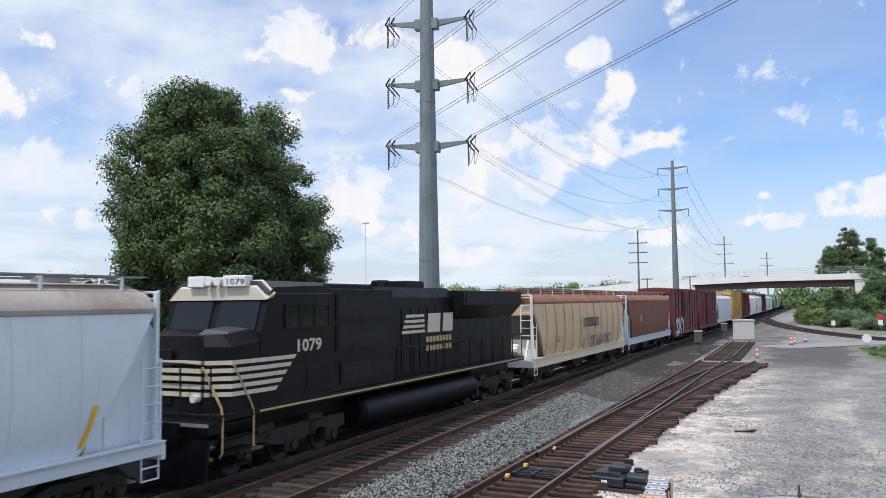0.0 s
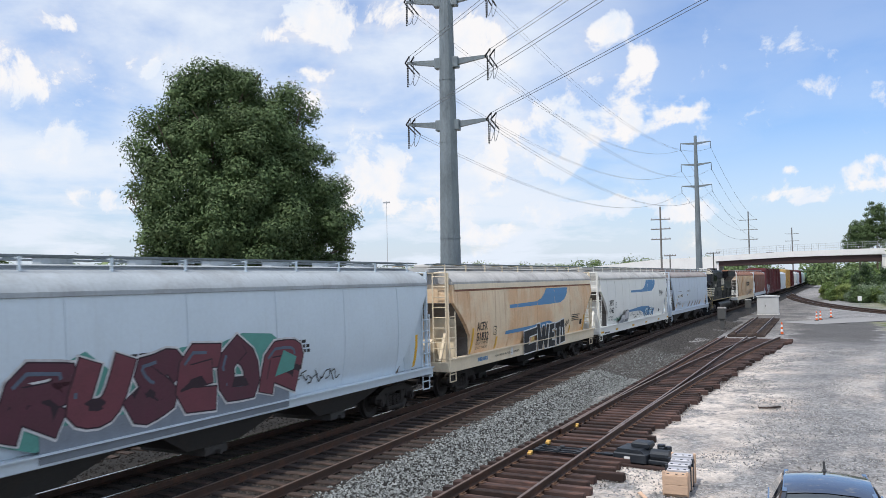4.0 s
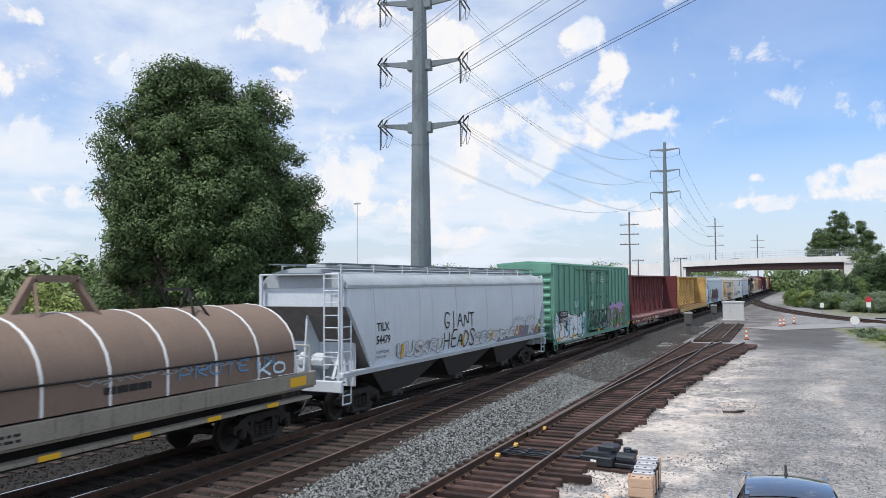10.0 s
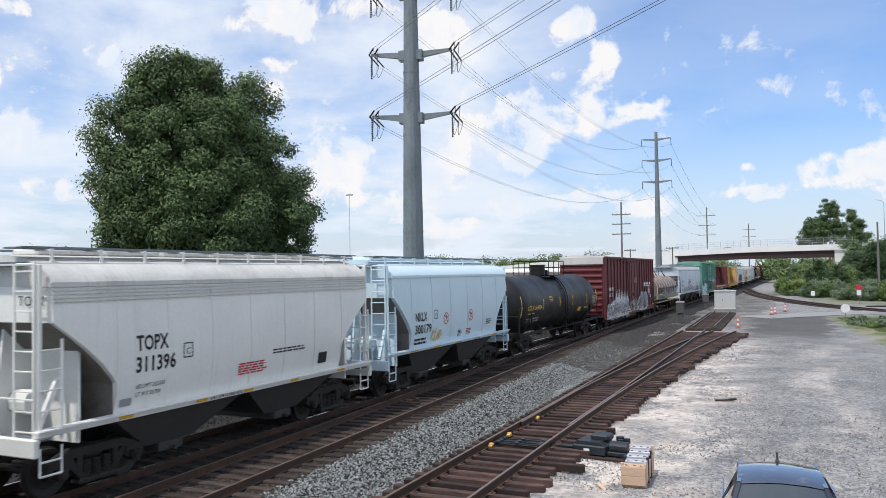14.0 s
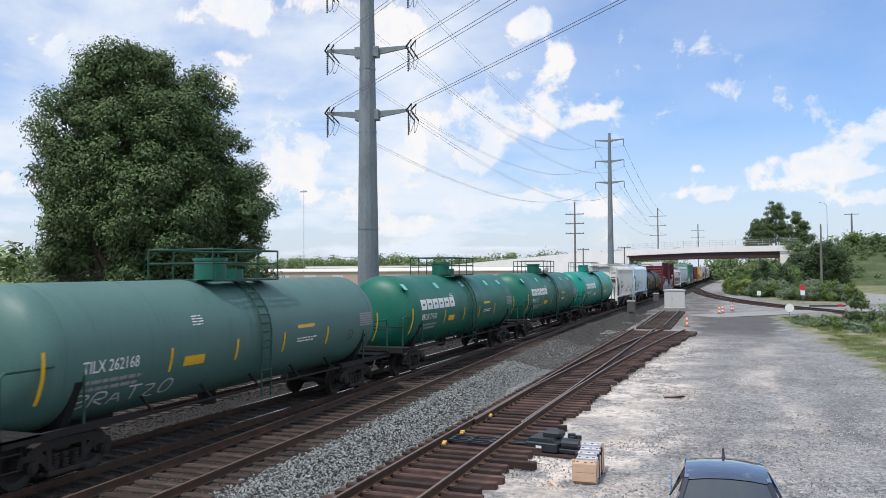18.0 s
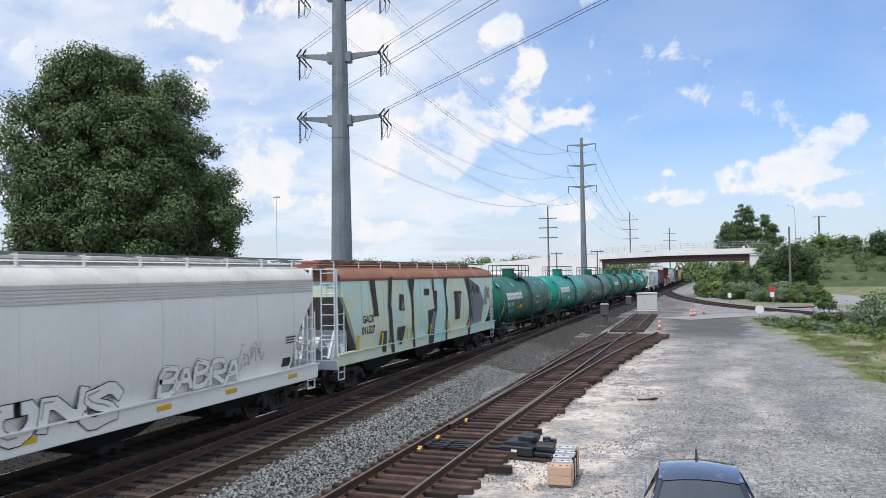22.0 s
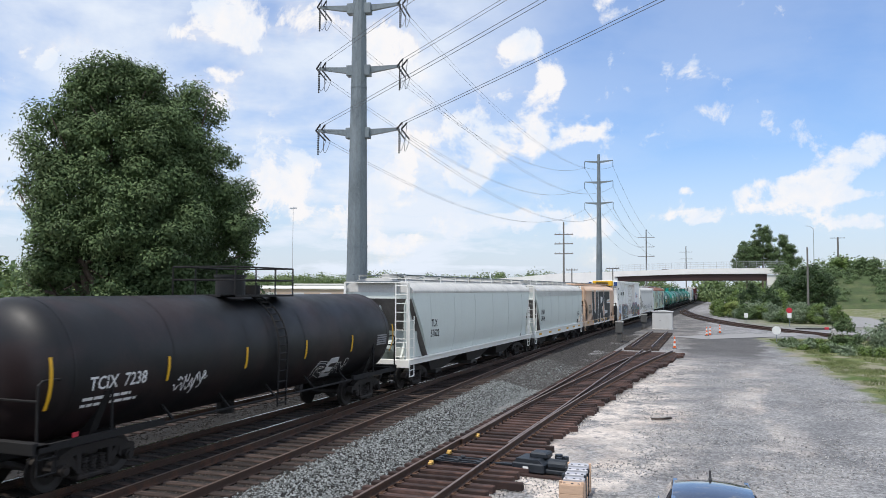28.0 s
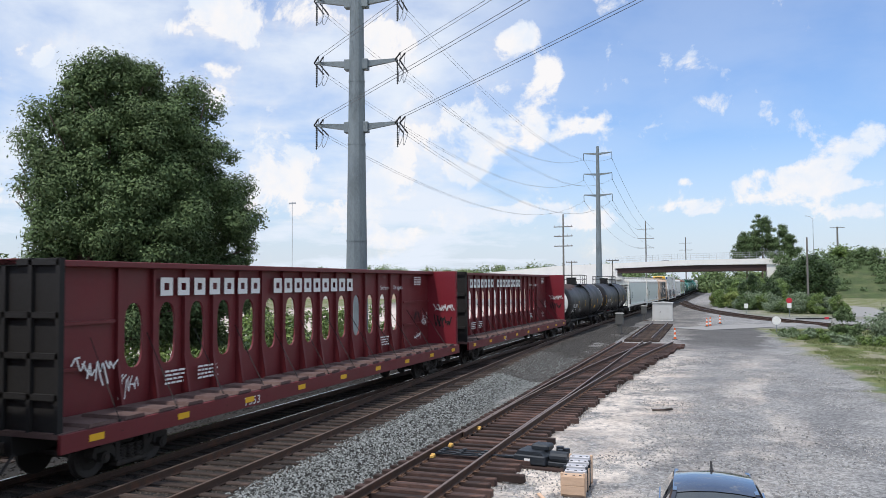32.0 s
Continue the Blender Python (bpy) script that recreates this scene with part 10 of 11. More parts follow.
# ---- ties and plates ----
tie_me = [tie_mesh("tie", 2.6, M_TIE, seed=k) for k in range(4)]
for i in range(212):
    t = part("tie", tie_me[i % 4], None, main_track)
    t.matrix_basis = pose(TX + rnd.uniform(-0.04, 0.04), 4.0 + i * 0.5, -0.165, 0, 0, rnd.uniform(-0.8, 0.8))
for i in range(118):
    y = 3.0 + i * 0.5 + rnd.uniform(-0.03, 0.03)
    x = branch_x(y)
    if x - TX < 0.35:
        continue
    t = part("tie", tie_me[(i * 3) % 4], None, branch_track)
    t.matrix_basis = pose(x + 0.06 + rnd.uniform(-0.05, 0.12), y, -0.155, 0, 0, 2.9 + rnd.uniform(-1.0, 1.0))
far_ties = Build()
for i in range(420):
    s = track_at(4.0 + i * 0.5)
    far_ties.box(s[0] - 5.3, s[0] - 2.7, s[1] - 0.115, s[1] + 0.115, -0.33, -0.165)
for i in range(420):
    s = track_at(110.0 + i * 0.55)
    far_ties.box(s[0] - 1.3, s[0] + 1.3, s[1] - 0.115, s[1] + 0.115, -0.33, -0.165)
ft = part("tie_bed", far_ties, M_TIE, far_track)
ft["kind"] = "stuff"
new_ties = {}
pl = Build()
pl.box(-0.18, 0.18, -0.095, 0.095, 0, 0.02, 0.006)
for a in (-0.13, 0.13):
    pl.box(a - 0.02, a + 0.02, -0.05, -0.02, 0.02, 0.05)
    pl.box(a - 0.02, a + 0.02, 0.03, 0.06, 0.02, 0.05)
plate_me = pl.mesh("tie_plate", M_PLATE)
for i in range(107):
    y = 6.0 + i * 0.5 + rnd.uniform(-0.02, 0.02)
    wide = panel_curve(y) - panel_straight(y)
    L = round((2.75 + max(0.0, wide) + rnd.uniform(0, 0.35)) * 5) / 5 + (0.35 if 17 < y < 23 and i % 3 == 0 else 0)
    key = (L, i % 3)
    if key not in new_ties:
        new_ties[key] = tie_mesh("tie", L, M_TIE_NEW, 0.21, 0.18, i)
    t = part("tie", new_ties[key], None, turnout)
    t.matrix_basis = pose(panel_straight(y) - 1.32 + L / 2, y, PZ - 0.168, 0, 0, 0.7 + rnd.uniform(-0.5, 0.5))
    for x in {round(panel_straight(y) - 0.755, 2), round(panel_curve(y) + 0.755, 2)}:
        p = part("tie_plate", plate_me, None, turnout)
        p.matrix_basis = pose(x, y, PZ - 0.168)
for i in range(49):
    t = part("tie", tie_me[i % 4], None, second_panel)
    t.matrix_basis = pose(-6.95 - 0.03 * i * 0.5, 62.6 + i * 0.5, -0.39, 0, 0, 1.7)
st = Build()
for i in range(260):
    u = i / 259
    p, d = side_mid(u), side_mid(min(1, u + 0.004)) - side_mid(max(0, u - 0.004))
    a = math.atan2(d.x, -d.y)
    m = pose(p.x, p.y, p.z, 0, 0, math.degrees(a))
    st.box(-1.3, 1.3, -0.12, 0.12, -0.34, -0.165, m=m)
t = part("tie_bed", st, M_TIE, side_track)
t["kind"] = "stuff"


def stones(name, label, n, place, size, seed, mat):
    """Loose angular stones, joined; place gives random x, y, z."""
    rng = np.random.default_rng(seed)
    base = np.array([(1, 0, 0), (-1, 0, 0), (0, 1, 0), (0, -1, 0), (0, 0, 1), (0, 0, -1)], float)
    tri = np.array([(0, 2, 4), (2, 1, 4), (1, 3, 4), (3, 0, 4), (2, 0, 5), (1, 2, 5), (3, 1, 5), (0, 3, 5)])
    p = place(rng, n)
    s = rng.uniform(size * 0.55, size * 1.25, (n, 1, 1))
    v = base[None] * s * rng.uniform(0.55, 1.25, (n, 6, 1)) + rng.normal(scale=size * 0.2, size=(n, 6, 3))
    a = rng.uniform(0, 6.28, n)
    c, q = np.cos(a)[:, None], np.sin(a)[:, None]
    v = np.stack([v[:, :, 0] * c - v[:, :, 1] * q, v[:, :, 0] * q + v[:, :, 1] * c, v[:, :, 2] * 0.8], 2) + p[:, None]
    f = tri[None] + (np.arange(n) * 6)[:, None, None]
    me = bpy.data.meshes.new(name)
    me.from_pydata(v.reshape(-1, 3).tolist(), [], f.reshape(-1, 3).tolist())
    me.materials.append(mat)
    tagged(new(name, me), label, "stones", kind="stuff")


def bed_z(x, e):
    return np.where(x < e, -0.2, -0.2 - 0.4 * np.clip((x - e) / 1.5, 0, 1))


def on_shoulder(rng, n):
    y = 8 + 40 * rng.random(n) ** 1.5
    e = np.array([branch_x(v) for v in y]) + 2.0
    x = e - 0.75 + rng.random(n) ** 0.8 * 3.4
    x = np.minimum(x, -8.05)
    return np.stack([x, y, np.maximum(bed_z(x, e), GROUND + 0.02) + 0.005], 1)


def on_far_shoulder(rng, n):
    y = 36 + 46 * rng.random(n) ** 1.2
    e = np.array([branch_x(v) for v in y]) + 2.0
    x = e - 0.75 + rng.random(n) * 3.2
    return np.stack([x, y, np.maximum(bed_z(x, e), GROUND + 0.02) + 0.01], 1)


def in_branch(rng, n):
    y = 8 + 50 * rng.random(n) ** 1.6
    x = np.array([branch_x(v) for v in y]) + rng.uniform(-1.5, 1.6, n)
    return np.stack([x, y, np.full(n, -0.2)], 1)


def between_tracks(rng, n):
    y = 6 + 60 * rng.random(n) ** 1.4
    x = rng.uniform(TX - 6.0, TX + 1.6, n)
    return np.stack([x, y, np.full(n, -0.19)], 1)


def in_yard(rng, n):
    y = 9 + 46 * rng.random(n) ** 1.8
    x = -5.3 + 10.5 * rng.random(n) ** 1.2
    return np.stack([x, y, np.full(n, GROUND + 0.01)], 1)


def in_panel(rng, n):
    y = 8 + 45 * rng.random(n) ** 1.6
    x = rng.uniform(-8.6, -4.9, n)
    return np.stack([x, y, np.full(n, GROUND + 0.02)], 1)


M_STONE_PALE = material("pale_gravel", (0.36, 0.345, 0.33), 0.9, 0, 0.25, 5, 60, 0.2, island=0.5)
M_STONE_BROWN = material("brown_ballast_stone", (0.06, 0.048, 0.04), 0.9, 0, 0.25, 5, 60, 0.2, island=0.5)
M_STONE_OILSHADE = material("oily_shaded_stone", (0.022, 0.02, 0.019), 0.85, 0, 0.25, 5, 60, 0.2, island=0.6)
M_STONE_DIRTY = material("dirty_ballast_stone", (0.07, 0.066, 0.063), 0.9, 0, 0.25, 5, 60, 0.2, island=0.6)
stones("ballast_stones", "loose grey crushed stone on the ballast shoulder", 62000, on_shoulder, 0.034, 11, M_STONE)
stones("dirty_ballast_stones", "dirty dark crushed stone further along the shoulder", 26000, on_far_shoulder, 0.045, 16, M_STONE_DIRTY)
# the black of these stones is part oil, part painted train shade
stones("oily_stones", "oily stone between the running tracks, darkened further as shade of the train", 22000, between_tracks, 0.04, 19, M_STONE_OILSHADE)
stones("track_stones", "dirty brown stone between the branch ties", 14000, in_branch, 0.035, 12, M_STONE_BROWN)
M_STONE_BLUE = material("blue_grey_gravel", (0.24, 0.245, 0.255), 0.9, 0, 0.25, 5, 60, 0.2, island=0.6)
stones("yard_gravel", "scattered pale gravel over the yard", 26000, in_yard, 0.026, 13, M_STONE_PALE)
stones("dark_gravel", "scattered blue-grey gravel over the yard", 15000, in_yard, 0.024, 15, M_STONE_BLUE)
# brown stones add to the shade painted between the panel ties
stones("panel_gravel", "brown stones deepening the painted shade between the panel ties", 6000, in_panel, 0.024, 14, M_STONE_BROWN)

# ---- switch machine, rods and roller blocks on the loose panel ----
M_MACHINE = material("dark_machine_paint", (0.03, 0.036, 0.045), 0.5, 0.3, 0.25, 5, 40, 0.15)
M_BRASS = material("yellow_roller", (0.62, 0.4, 0.12), 0.4, 0.3, 0.15, 5, 40, 0)
mach = thing("switch_machine", "dark grey switch machine on long ties beside the turnout panel", "switch machine", m=pose(-4.72, 19.85, -0.47, 0, 0, -8))
q = Build()
q.box(-0.6, 0.25, -0.42, 0.36, 0.0, 0.24, 0.03)
part("gear_case", q, M_MACHINE, mach)
q = Build()
q.prism([(-0.55, 0.24), (0.2, 0.24), (0.1, 0.33), (-0.5, 0.33)], 1, -0.38, 0.3)
part("cover", q, M_MACHINE, mach)
q = Build()
q.tube((0.3, -0.1, 0.2), (0.75, -0.1, 0.2), 0.15, 14)
q.box(0.2, 0.8, -0.26, 0.08, 0.0, 0.1, 0.02)
part("motor", q, M_MACHINE, mach)
q = Build()
q.box(-0.25, 0.22, -0.1, 0.34, 0.3, 0.46, 0.04)
part("cover", q, M_MACHINE, mach)
for x, y, r_ in ((0.42, 0.22, 0.1), (0.62, 0.16, 0.08), (0.5, 0.02, 0.07)):
    q = Build()
    q.tube((x, y, 0.05), (x, y, 0.3 + r_), r_, 10)
    q.box(x - r_ * 1.3, x + r_ * 1.3, y - 0.04, y + 0.04, 0.18, 0.25, 0.01)
    part("motor_fitting", q, M_MACHINE, mach)
q = Build()
q.box(-0.95, -0.55, -0.3, -0.12, 0.02, 0.14, 0.02)
part("rod_gland", q, M_MACHINE, mach)
q = Build()
q.box(-0.3, -0.15, -0.427, -0.42, 0.1, 0.16)
part("name_plate", q, M_WHITE, mach)
q = Build()
q.box(-0.75, 0.8, -0.5, -0.3, -0.19, -0.01, 0.02)
q.box(-0.75, 0.8, 0.1, 0.3, -0.19, -0.01, 0.02)
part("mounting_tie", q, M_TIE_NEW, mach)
rods = thing("throw_rods", "steel throw rods between the switch points", "switch rods", m=pose(-6.7, 19.4, PZ - 0.12))
for k, y in enumerate((0.0, 0.22, 0.5)):
    q = Build()
    q.beam((-0.75, y, 0), (1.6 if k == 1 else 0.75, y, 0), 0.06, 0.03)
    for a in (-0.6, -0.1, 0.5):
        q.box(a - 0.06, a + 0.06, y - 0.05, y + 0.05, -0.02, 0.05, 0.01)
    part("rod", q, M_MACHINE, rods)
for y in (19.0, 20.4, 23.0):
    rb = thing("roller_block", "small yellow point roller block beside the rail", "roller block", "roller blocks", pose(panel_straight(y) - 0.62, y, PZ - 0.165))
    q = Build()
    q.box(-0.055, 0.055, -0.08, 0.08, 0.0, 0.07, 0.012)
    part("housing", q, M_BRASS, rb)
    q = Build()
    q.tube((-0.04, 0, 0.08), (0.07, 0, 0.08), 0.035, 10)
    part("roller", q, M_BRASS, rb)

# ---- crate ----
M_PINE = material("pine_board", (0.62, 0.43, 0.3), 0.7, 0, 0.2, 3, 30, 0.15, grain=(1, 1, 6), island=0.12)
M_SHEET = material("grey_wrapped_stock", (0.5, 0.5, 0.53), 0.5, 0.2, 0.15, 3, 30, 0.1)
crate = thing("crate", "open pine crate packed with grey rail fittings", "crate", m=pose(-3.43, 17.82, GROUND + 0.02, 0, 0, 3))
for k in range(2):
    for sy in (-0.715, 0.715):
        q = Build()
        q.box(-0.255, 0.255, sy - 0.015, sy + 0.015, 0.05 + k * 0.195, 0.24 + k * 0.195, 0.006)
        part("end_board", q, M_PINE, crate)
for sx in (-0.24, 0.24):
    for k in range(2):
        q = Build()
        q.box(sx - 0.014, sx + 0.014, -0.7, 0.7, 0.05 + k * 0.195, 0.235 + k * 0.195, 0.006)
        part("side_board", q, M_PINE, crate)
    for y in (-0.64, -0.2, 0.25, 0.64):
        q = Build()
        q.box(sx - 0.028, sx + 0.028, y - 0.04, y + 0.04, 0.0, 0.5 + 0.1 * (y + 0.7), 0.006)
        part("batten", q, M_MACHINE if abs(y) < 0.5 else M_PINE, crate)
for i in range(5):
    y, z = -0.575 + i * 0.2875, 0.44 + i * 0.04
    q = Build()
    q.box(-0.235 + 0.02 * (i % 2), 0.225 + 0.02 * (i % 2), y - 0.125, y + 0.125, z - 0.06, z + 0.015, 0.01)
    part("rail_fitting", q, M_PINE if i == 0 else M_SHEET, crate)
    for x in (-0.15, 0.02, 0.16):
        q = Build()
        q.box(x - 0.025, x + 0.025, y - 0.11, y - 0.07, z + 0.016, z + 0.026)
        part("strap", q, M_INK, crate)
for y in (-0.6, 0.0, 0.6):
    q = Build()
    q.box(-0.255, 0.255, y - 0.05, y + 0.05, -0.02, 0.05)
    part("skid", q, M_PINE, crate)
q = Build()
q.box(-0.05, 0.05, -0.16, 0.16, 0.0, 0.025, 0.006, m=pose(-4.0, 16.9, GROUND, 25, 0, 60))
solid("board_offcut", q, M_PINE, "short pale board lying beside the crate", "board")
q = Build()
for k in range(4):
    q.box(-0.35 + k * 0.2, -0.1 + k * 0.2, -0.04, 0.04 + 0.02 * k, 0, 0.05, 0.01, m=pose(-2.6, 29.5, GROUND + 0.02, 0, 0, 20 + 9 * k))
solid("tie_debris", q, M_TIE, "small pile of dark wood scraps on the gravel", "debris")

# ---- parked car ----
M_CARPAINT = material("dark_blue_car_paint", (0.05, 0.058, 0.08), 0.14, 0.8, 0.05, 3, 20, 0, spec=0.8)
M_CARGLASS = material("car_glass", (0.022, 0.03, 0.034), 0.03, 0.0, 0.05, 3, 20, 0, spec=1.0)
for m_ in (M_CARPAINT, M_CARGLASS):
    m_.node_tree.nodes["Principled BSDF"].inputs["Coat Weight"].default_value = 1.0
    m_.node_tree.nodes["Principled BSDF"].inputs["Coat Roughness"].default_value = 0.02
    m_.node_tree.nodes["Principled BSDF"].inputs["Coat IOR"].default_value = 1.7
M_CHROME = material("chrome_trim", (0.5, 0.5, 0.5), 0.15, 1.0, 0.05, 3, 20, 0)
car = thing("car", "dark blue four-door sedan parked on the gravel", "car", m=pose(-0.38, 13.0, GROUND + 0.05, 0, 0, 4))


def car_body():
    def ring(y, w, z0, z1, crown=0.05):
        return [(-w, y, z0), (-w * 1.0, y, z0 + (z1 - z0) * 0.55), (-w * 0.94, y, z1 - 0.06), (-w * 0.7, y, z1), (0, y, z1 + crown), (w * 0.7, y, z1), (w * 0.94, y, z1 - 0.06), (w, y, z0 + (z1 - z0) * 0.55), (w, y, z0)]
    q = Build()
    q.loft([ring(-2.3, 0.72, 0.3, 0.6), ring(-2.15, 0.84, 0.25, 0.72), ring(-1.6, 0.9, 0.24, 0.84), ring(-0.95, 0.91, 0.24, 0.93), ring(0.0, 0.91, 0.24, 0.95),
            ring(1.3, 0.91, 0.24, 0.98), ring(1.9, 0.88, 0.26, 1.0), ring(2.25, 0.82, 0.35, 0.98), ring(2.38, 0.72, 0.4, 0.85)])
    part("body", q, M_CARPAINT, car, smooth=35)

    def cab(y, w, z):
        return [(-w, y, z), (-w * 0.55, y - 0.01, z + 0.035), (0, y - 0.015, z + 0.05), (w * 0.55, y - 0.01, z + 0.035), (w, y, z)]
    roof = [(-0.32, 0.57, 1.4), (-0.1, 0.6, 1.43), (0.5, 0.6, 1.45), (1.0, 0.57, 1.42), (1.2, 0.54, 1.37)]
    q = Build()
    q.loft([cab(y, w, z) for y, w, z in roof], closed=False)
    q.loft([cab(y, w - 0.01, z - 0.05) for y, w, z in roof], closed=False)
    part("roof", q, M_CARPAINT, car, smooth=50)
    q = Build()
    q.loft([cab(-1.0, 0.74, 0.95), cab(-0.34, 0.565, 1.39)], closed=False)
    part("windshield", q, M_CARGLASS, car, smooth=50)
    q = Build()
    q.loft([cab(1.22, 0.53, 1.36), cab(1.85, 0.7, 1.02)], closed=False)
    part("rear_window", q, M_CARGLASS, car, smooth=50)
    for s in (-1, 1):
        for y0, y1, t0, t1 in ((-0.85, 0.3, -0.25, 0.28), (0.36, 1.6, 0.34, 1.1)):
            q = Build()
            q.add([(s * 0.83, y0, 0.97), (s * 0.84, y1, 0.99), (s * 0.605, t1, 1.4), (s * 0.595, t0, 1.385)], [(0, 1, 2, 3)])
            part("side_window", q, M_CARGLASS, car)
        q = Build()
        for a, b_ in (((s * 0.77, -1.0, 0.95), (s * 0.585, -0.33, 1.4)), ((s * 0.84, 0.33, 0.96), (s * 0.61, 0.31, 1.42)), ((s * 0.74, 1.78, 1.0), (s * 0.56, 1.18, 1.38)), ((s * 0.59, -0.33, 1.41), (s * 0.56, 1.18, 1.39))):
            q.beam(a, b_, 0.06, 0.05)
        part("window_pillar", q, M_CARPAINT, car)
        q = Build()
        q.box(min(s * 0.88, s * 1.08), max(s * 0.88, s * 1.08), -0.78, -0.68, 0.93, 1.06, 0.03)
        q.beam((s * 0.8, -0.72, 0.95), (s * 0.92, -0.72, 0.98), 0.05, 0.05)
        part("door_mirror", q, M_BLACK, car)
        q = Build()
        for a, b_ in (((s * 0.835, -0.85, 0.965), (s * 0.845, 1.6, 0.985)),):
            q.beam(a, b_, 0.02, 0.02)
        part("window_trim", q, M_CHROME, car)
        for y in (-1.45, 1.4):
            q = Build()
            lathe_x(q, [(s * 0.7, 0.1), (s * 0.7, 0.33), (s * 0.9, 0.33), (s * 0.91, 0.28), (s * 0.89, 0.1)], 22, y, 0.33)
            w = part("wheel", q, M_BLACK, car, smooth=35)
            q = Build()
            lathe_x(q, [(s * 0.88, 0.02), (s * 0.905, 0.1), (s * 0.9, 0.23), (s * 0.87, 0.24)], 16, y, 0.33)
            part("rim", q, M_CHROME, w, smooth=35)
        q = Build()
        q.box(min(s * 0.5, s * 0.78), max(s * 0.5, s * 0.78), -2.27, -2.15, 0.55, 0.68, 0.03)
        part("headlight", q, M_LAMP, car)
    q = Build()
    q.tube((0.0, 1.05, 1.47), (0.0, 1.2, 1.56), 0.02, 6)
    q.box(-0.03, 0.03, 0.95, 1.1, 1.44, 1.48, 0.01)
    part("aerial", q, M_BLACK, car)
    q = Build()
    q.box(-0.12, 0.12, -0.42, -0.38, 1.22, 1.3, 0.01)
    part("rear_view_mirror", q, M_BLACK, car)
    q = Build()
    for s in (-1, 1):
        q.box(s * 0.38 - 0.24, s * 0.38 + 0.24, 0.2, 0.35, 0.6, 1.12, 0.06)
    part("front_seat", q, M_BLACK, car)


car_body()

# ---- equipment along the line ----
M_HUT = material("white_steel_hut", (0.55, 0.55, 0.54), 0.6, 0.1, 0.08, 1.5, 20, 0.05, streak=0.3, streak_color=(0.4, 0.37, 0.33))
hut = thing("equipment_hut", "small white steel signal equipment hut beside the track panel", "equipment hut", m=pose(-8.4, 98.5, GROUND, 0, 0, 3))
q = Build()
q.box(-1.15, 1.15, -1.1, 1.1, 0.05, 2.05, 0.02)
part("wall", q, M_HUT, hut)
q = Build()
q.prism([(-1.25, 2.03), (1.25, 2.03), (1.25, 2.1), (0, 2.2), (-1.25, 2.1)], 1, -1.2, 1.2)
part("roof", q, M_HUT, hut)
for x0, x1 in ((-1.08, -0.36), (-0.34, 0.38), (0.4, 1.1)):
    q = Build()
    q.box(x0, x1, -1.13, -1.1, 0.15, 1.95, 0.01)
    d = part("door" if x0 < -0.3 and x0 > -0.5 else "wall_panel", q, M_HUT, hut)
    if x0 == -0.34:
        q = Build()
        q.box(-0.28, -0.22, -1.17, -1.13, 0.95, 1.1)
        part("handle", q, M_BLACK, d)
q = Build()
q.box(-1.2, 1.2, -1.15, 1.15, -0.02, 0.06)
part("base", q, M_CONCRETE, hut)
M_RELAY = material("weathered_relay_case", (0.1, 0.1, 0.098), 0.7, 0.2, 0.25, 3, 30, 0.1)
for x, y, hgt in ((-9.78, 71.2, 1.9), (-10.4, 96.8, 1.8)):
    r_ = thing("relay_case", "dark grey relay case on a pedestal beside the ballast", "relay case", "relay cases", pose(x, y, GROUND))
    q = Build()
    q.box(-0.16, 0.16, -0.16, 0.16, 0.0, hgt * 0.45, 0.01)
    part("pedestal", q, M_RELAY, r_)
    q = Build()
    q.box(-0.33, 0.33, -0.26, 0.26, hgt * 0.45, hgt * 0.94, 0.03)
    part("case", q, M_RELAY, r_)
    q = Build()
    q.prism([(-0.37, hgt * 0.94), (0.37, hgt * 0.94), (0.3, hgt), (-0.3, hgt)], 1, -0.3, 0.3)
    part("lid", q, M_GREYLIGHT, r_)
    q = Build()
    q.box(-0.5, 0.5, -0.3, 0.3, -0.05, 0.05)
    part("base", q, M_TIE, r_)
M_ORANGE = material("traffic_orange", (0.75, 0.13, 0.03), 0.5, 0, 0.12, 5, 40, 0)
for x, y, hgt in ((-4.67, 65.4, 0.95), (-2.93, 85.1, 0.9), (-2.63, 86.3, 0.9), (-1.78, 91.1, 0.9)):
    d = thing("traffic_marker", "orange and white striped marker post on a black base", "traffic cone", "traffic markers", pose(x, y, GROUND + 0.02))
    for k in range(5):
        q = Build()
        q.tube((0, 0, 0.06 + k * (hgt - 0.06) / 5), (0, 0, 0.06 + (k + 1) * (hgt - 0.06) / 5), 0.11 - k * 0.012, 12, 0.11 - (k + 1) * 0.012)
        part("band", q, M_WHITE if k % 2 else M_ORANGE, d)
    q = Build()
    q.box(-0.2, 0.2, -0.2, 0.2, 0, 0.06, 0.01)
    part("base", q, M_BLACK, d)


def sign(name, label, x, y, hgt, plates):
    s = thing(name, label, "sign", "signs", pose(x, y, GROUND))
    q = Build()
    q.tube((0, 0, 0), (0, 0, hgt), 0.035, 8)
    part("post", q, M_GALV, s)
    for shape, z, r, m_ in plates:
        q = Build()
        if shape == "disc":
            q.tube((0, -0.06, z), (0, -0.04, z), r, 24)
        elif shape == "octagon":
            q.tube((0, -0.06, z), (0, -0.04, z), r, 8)
        else:
            q.box(-r, r, -0.06, -0.04, z - r * 1.3, z + r * 1.3, 0.01)
        part("plate", q, m_, s)
    return s


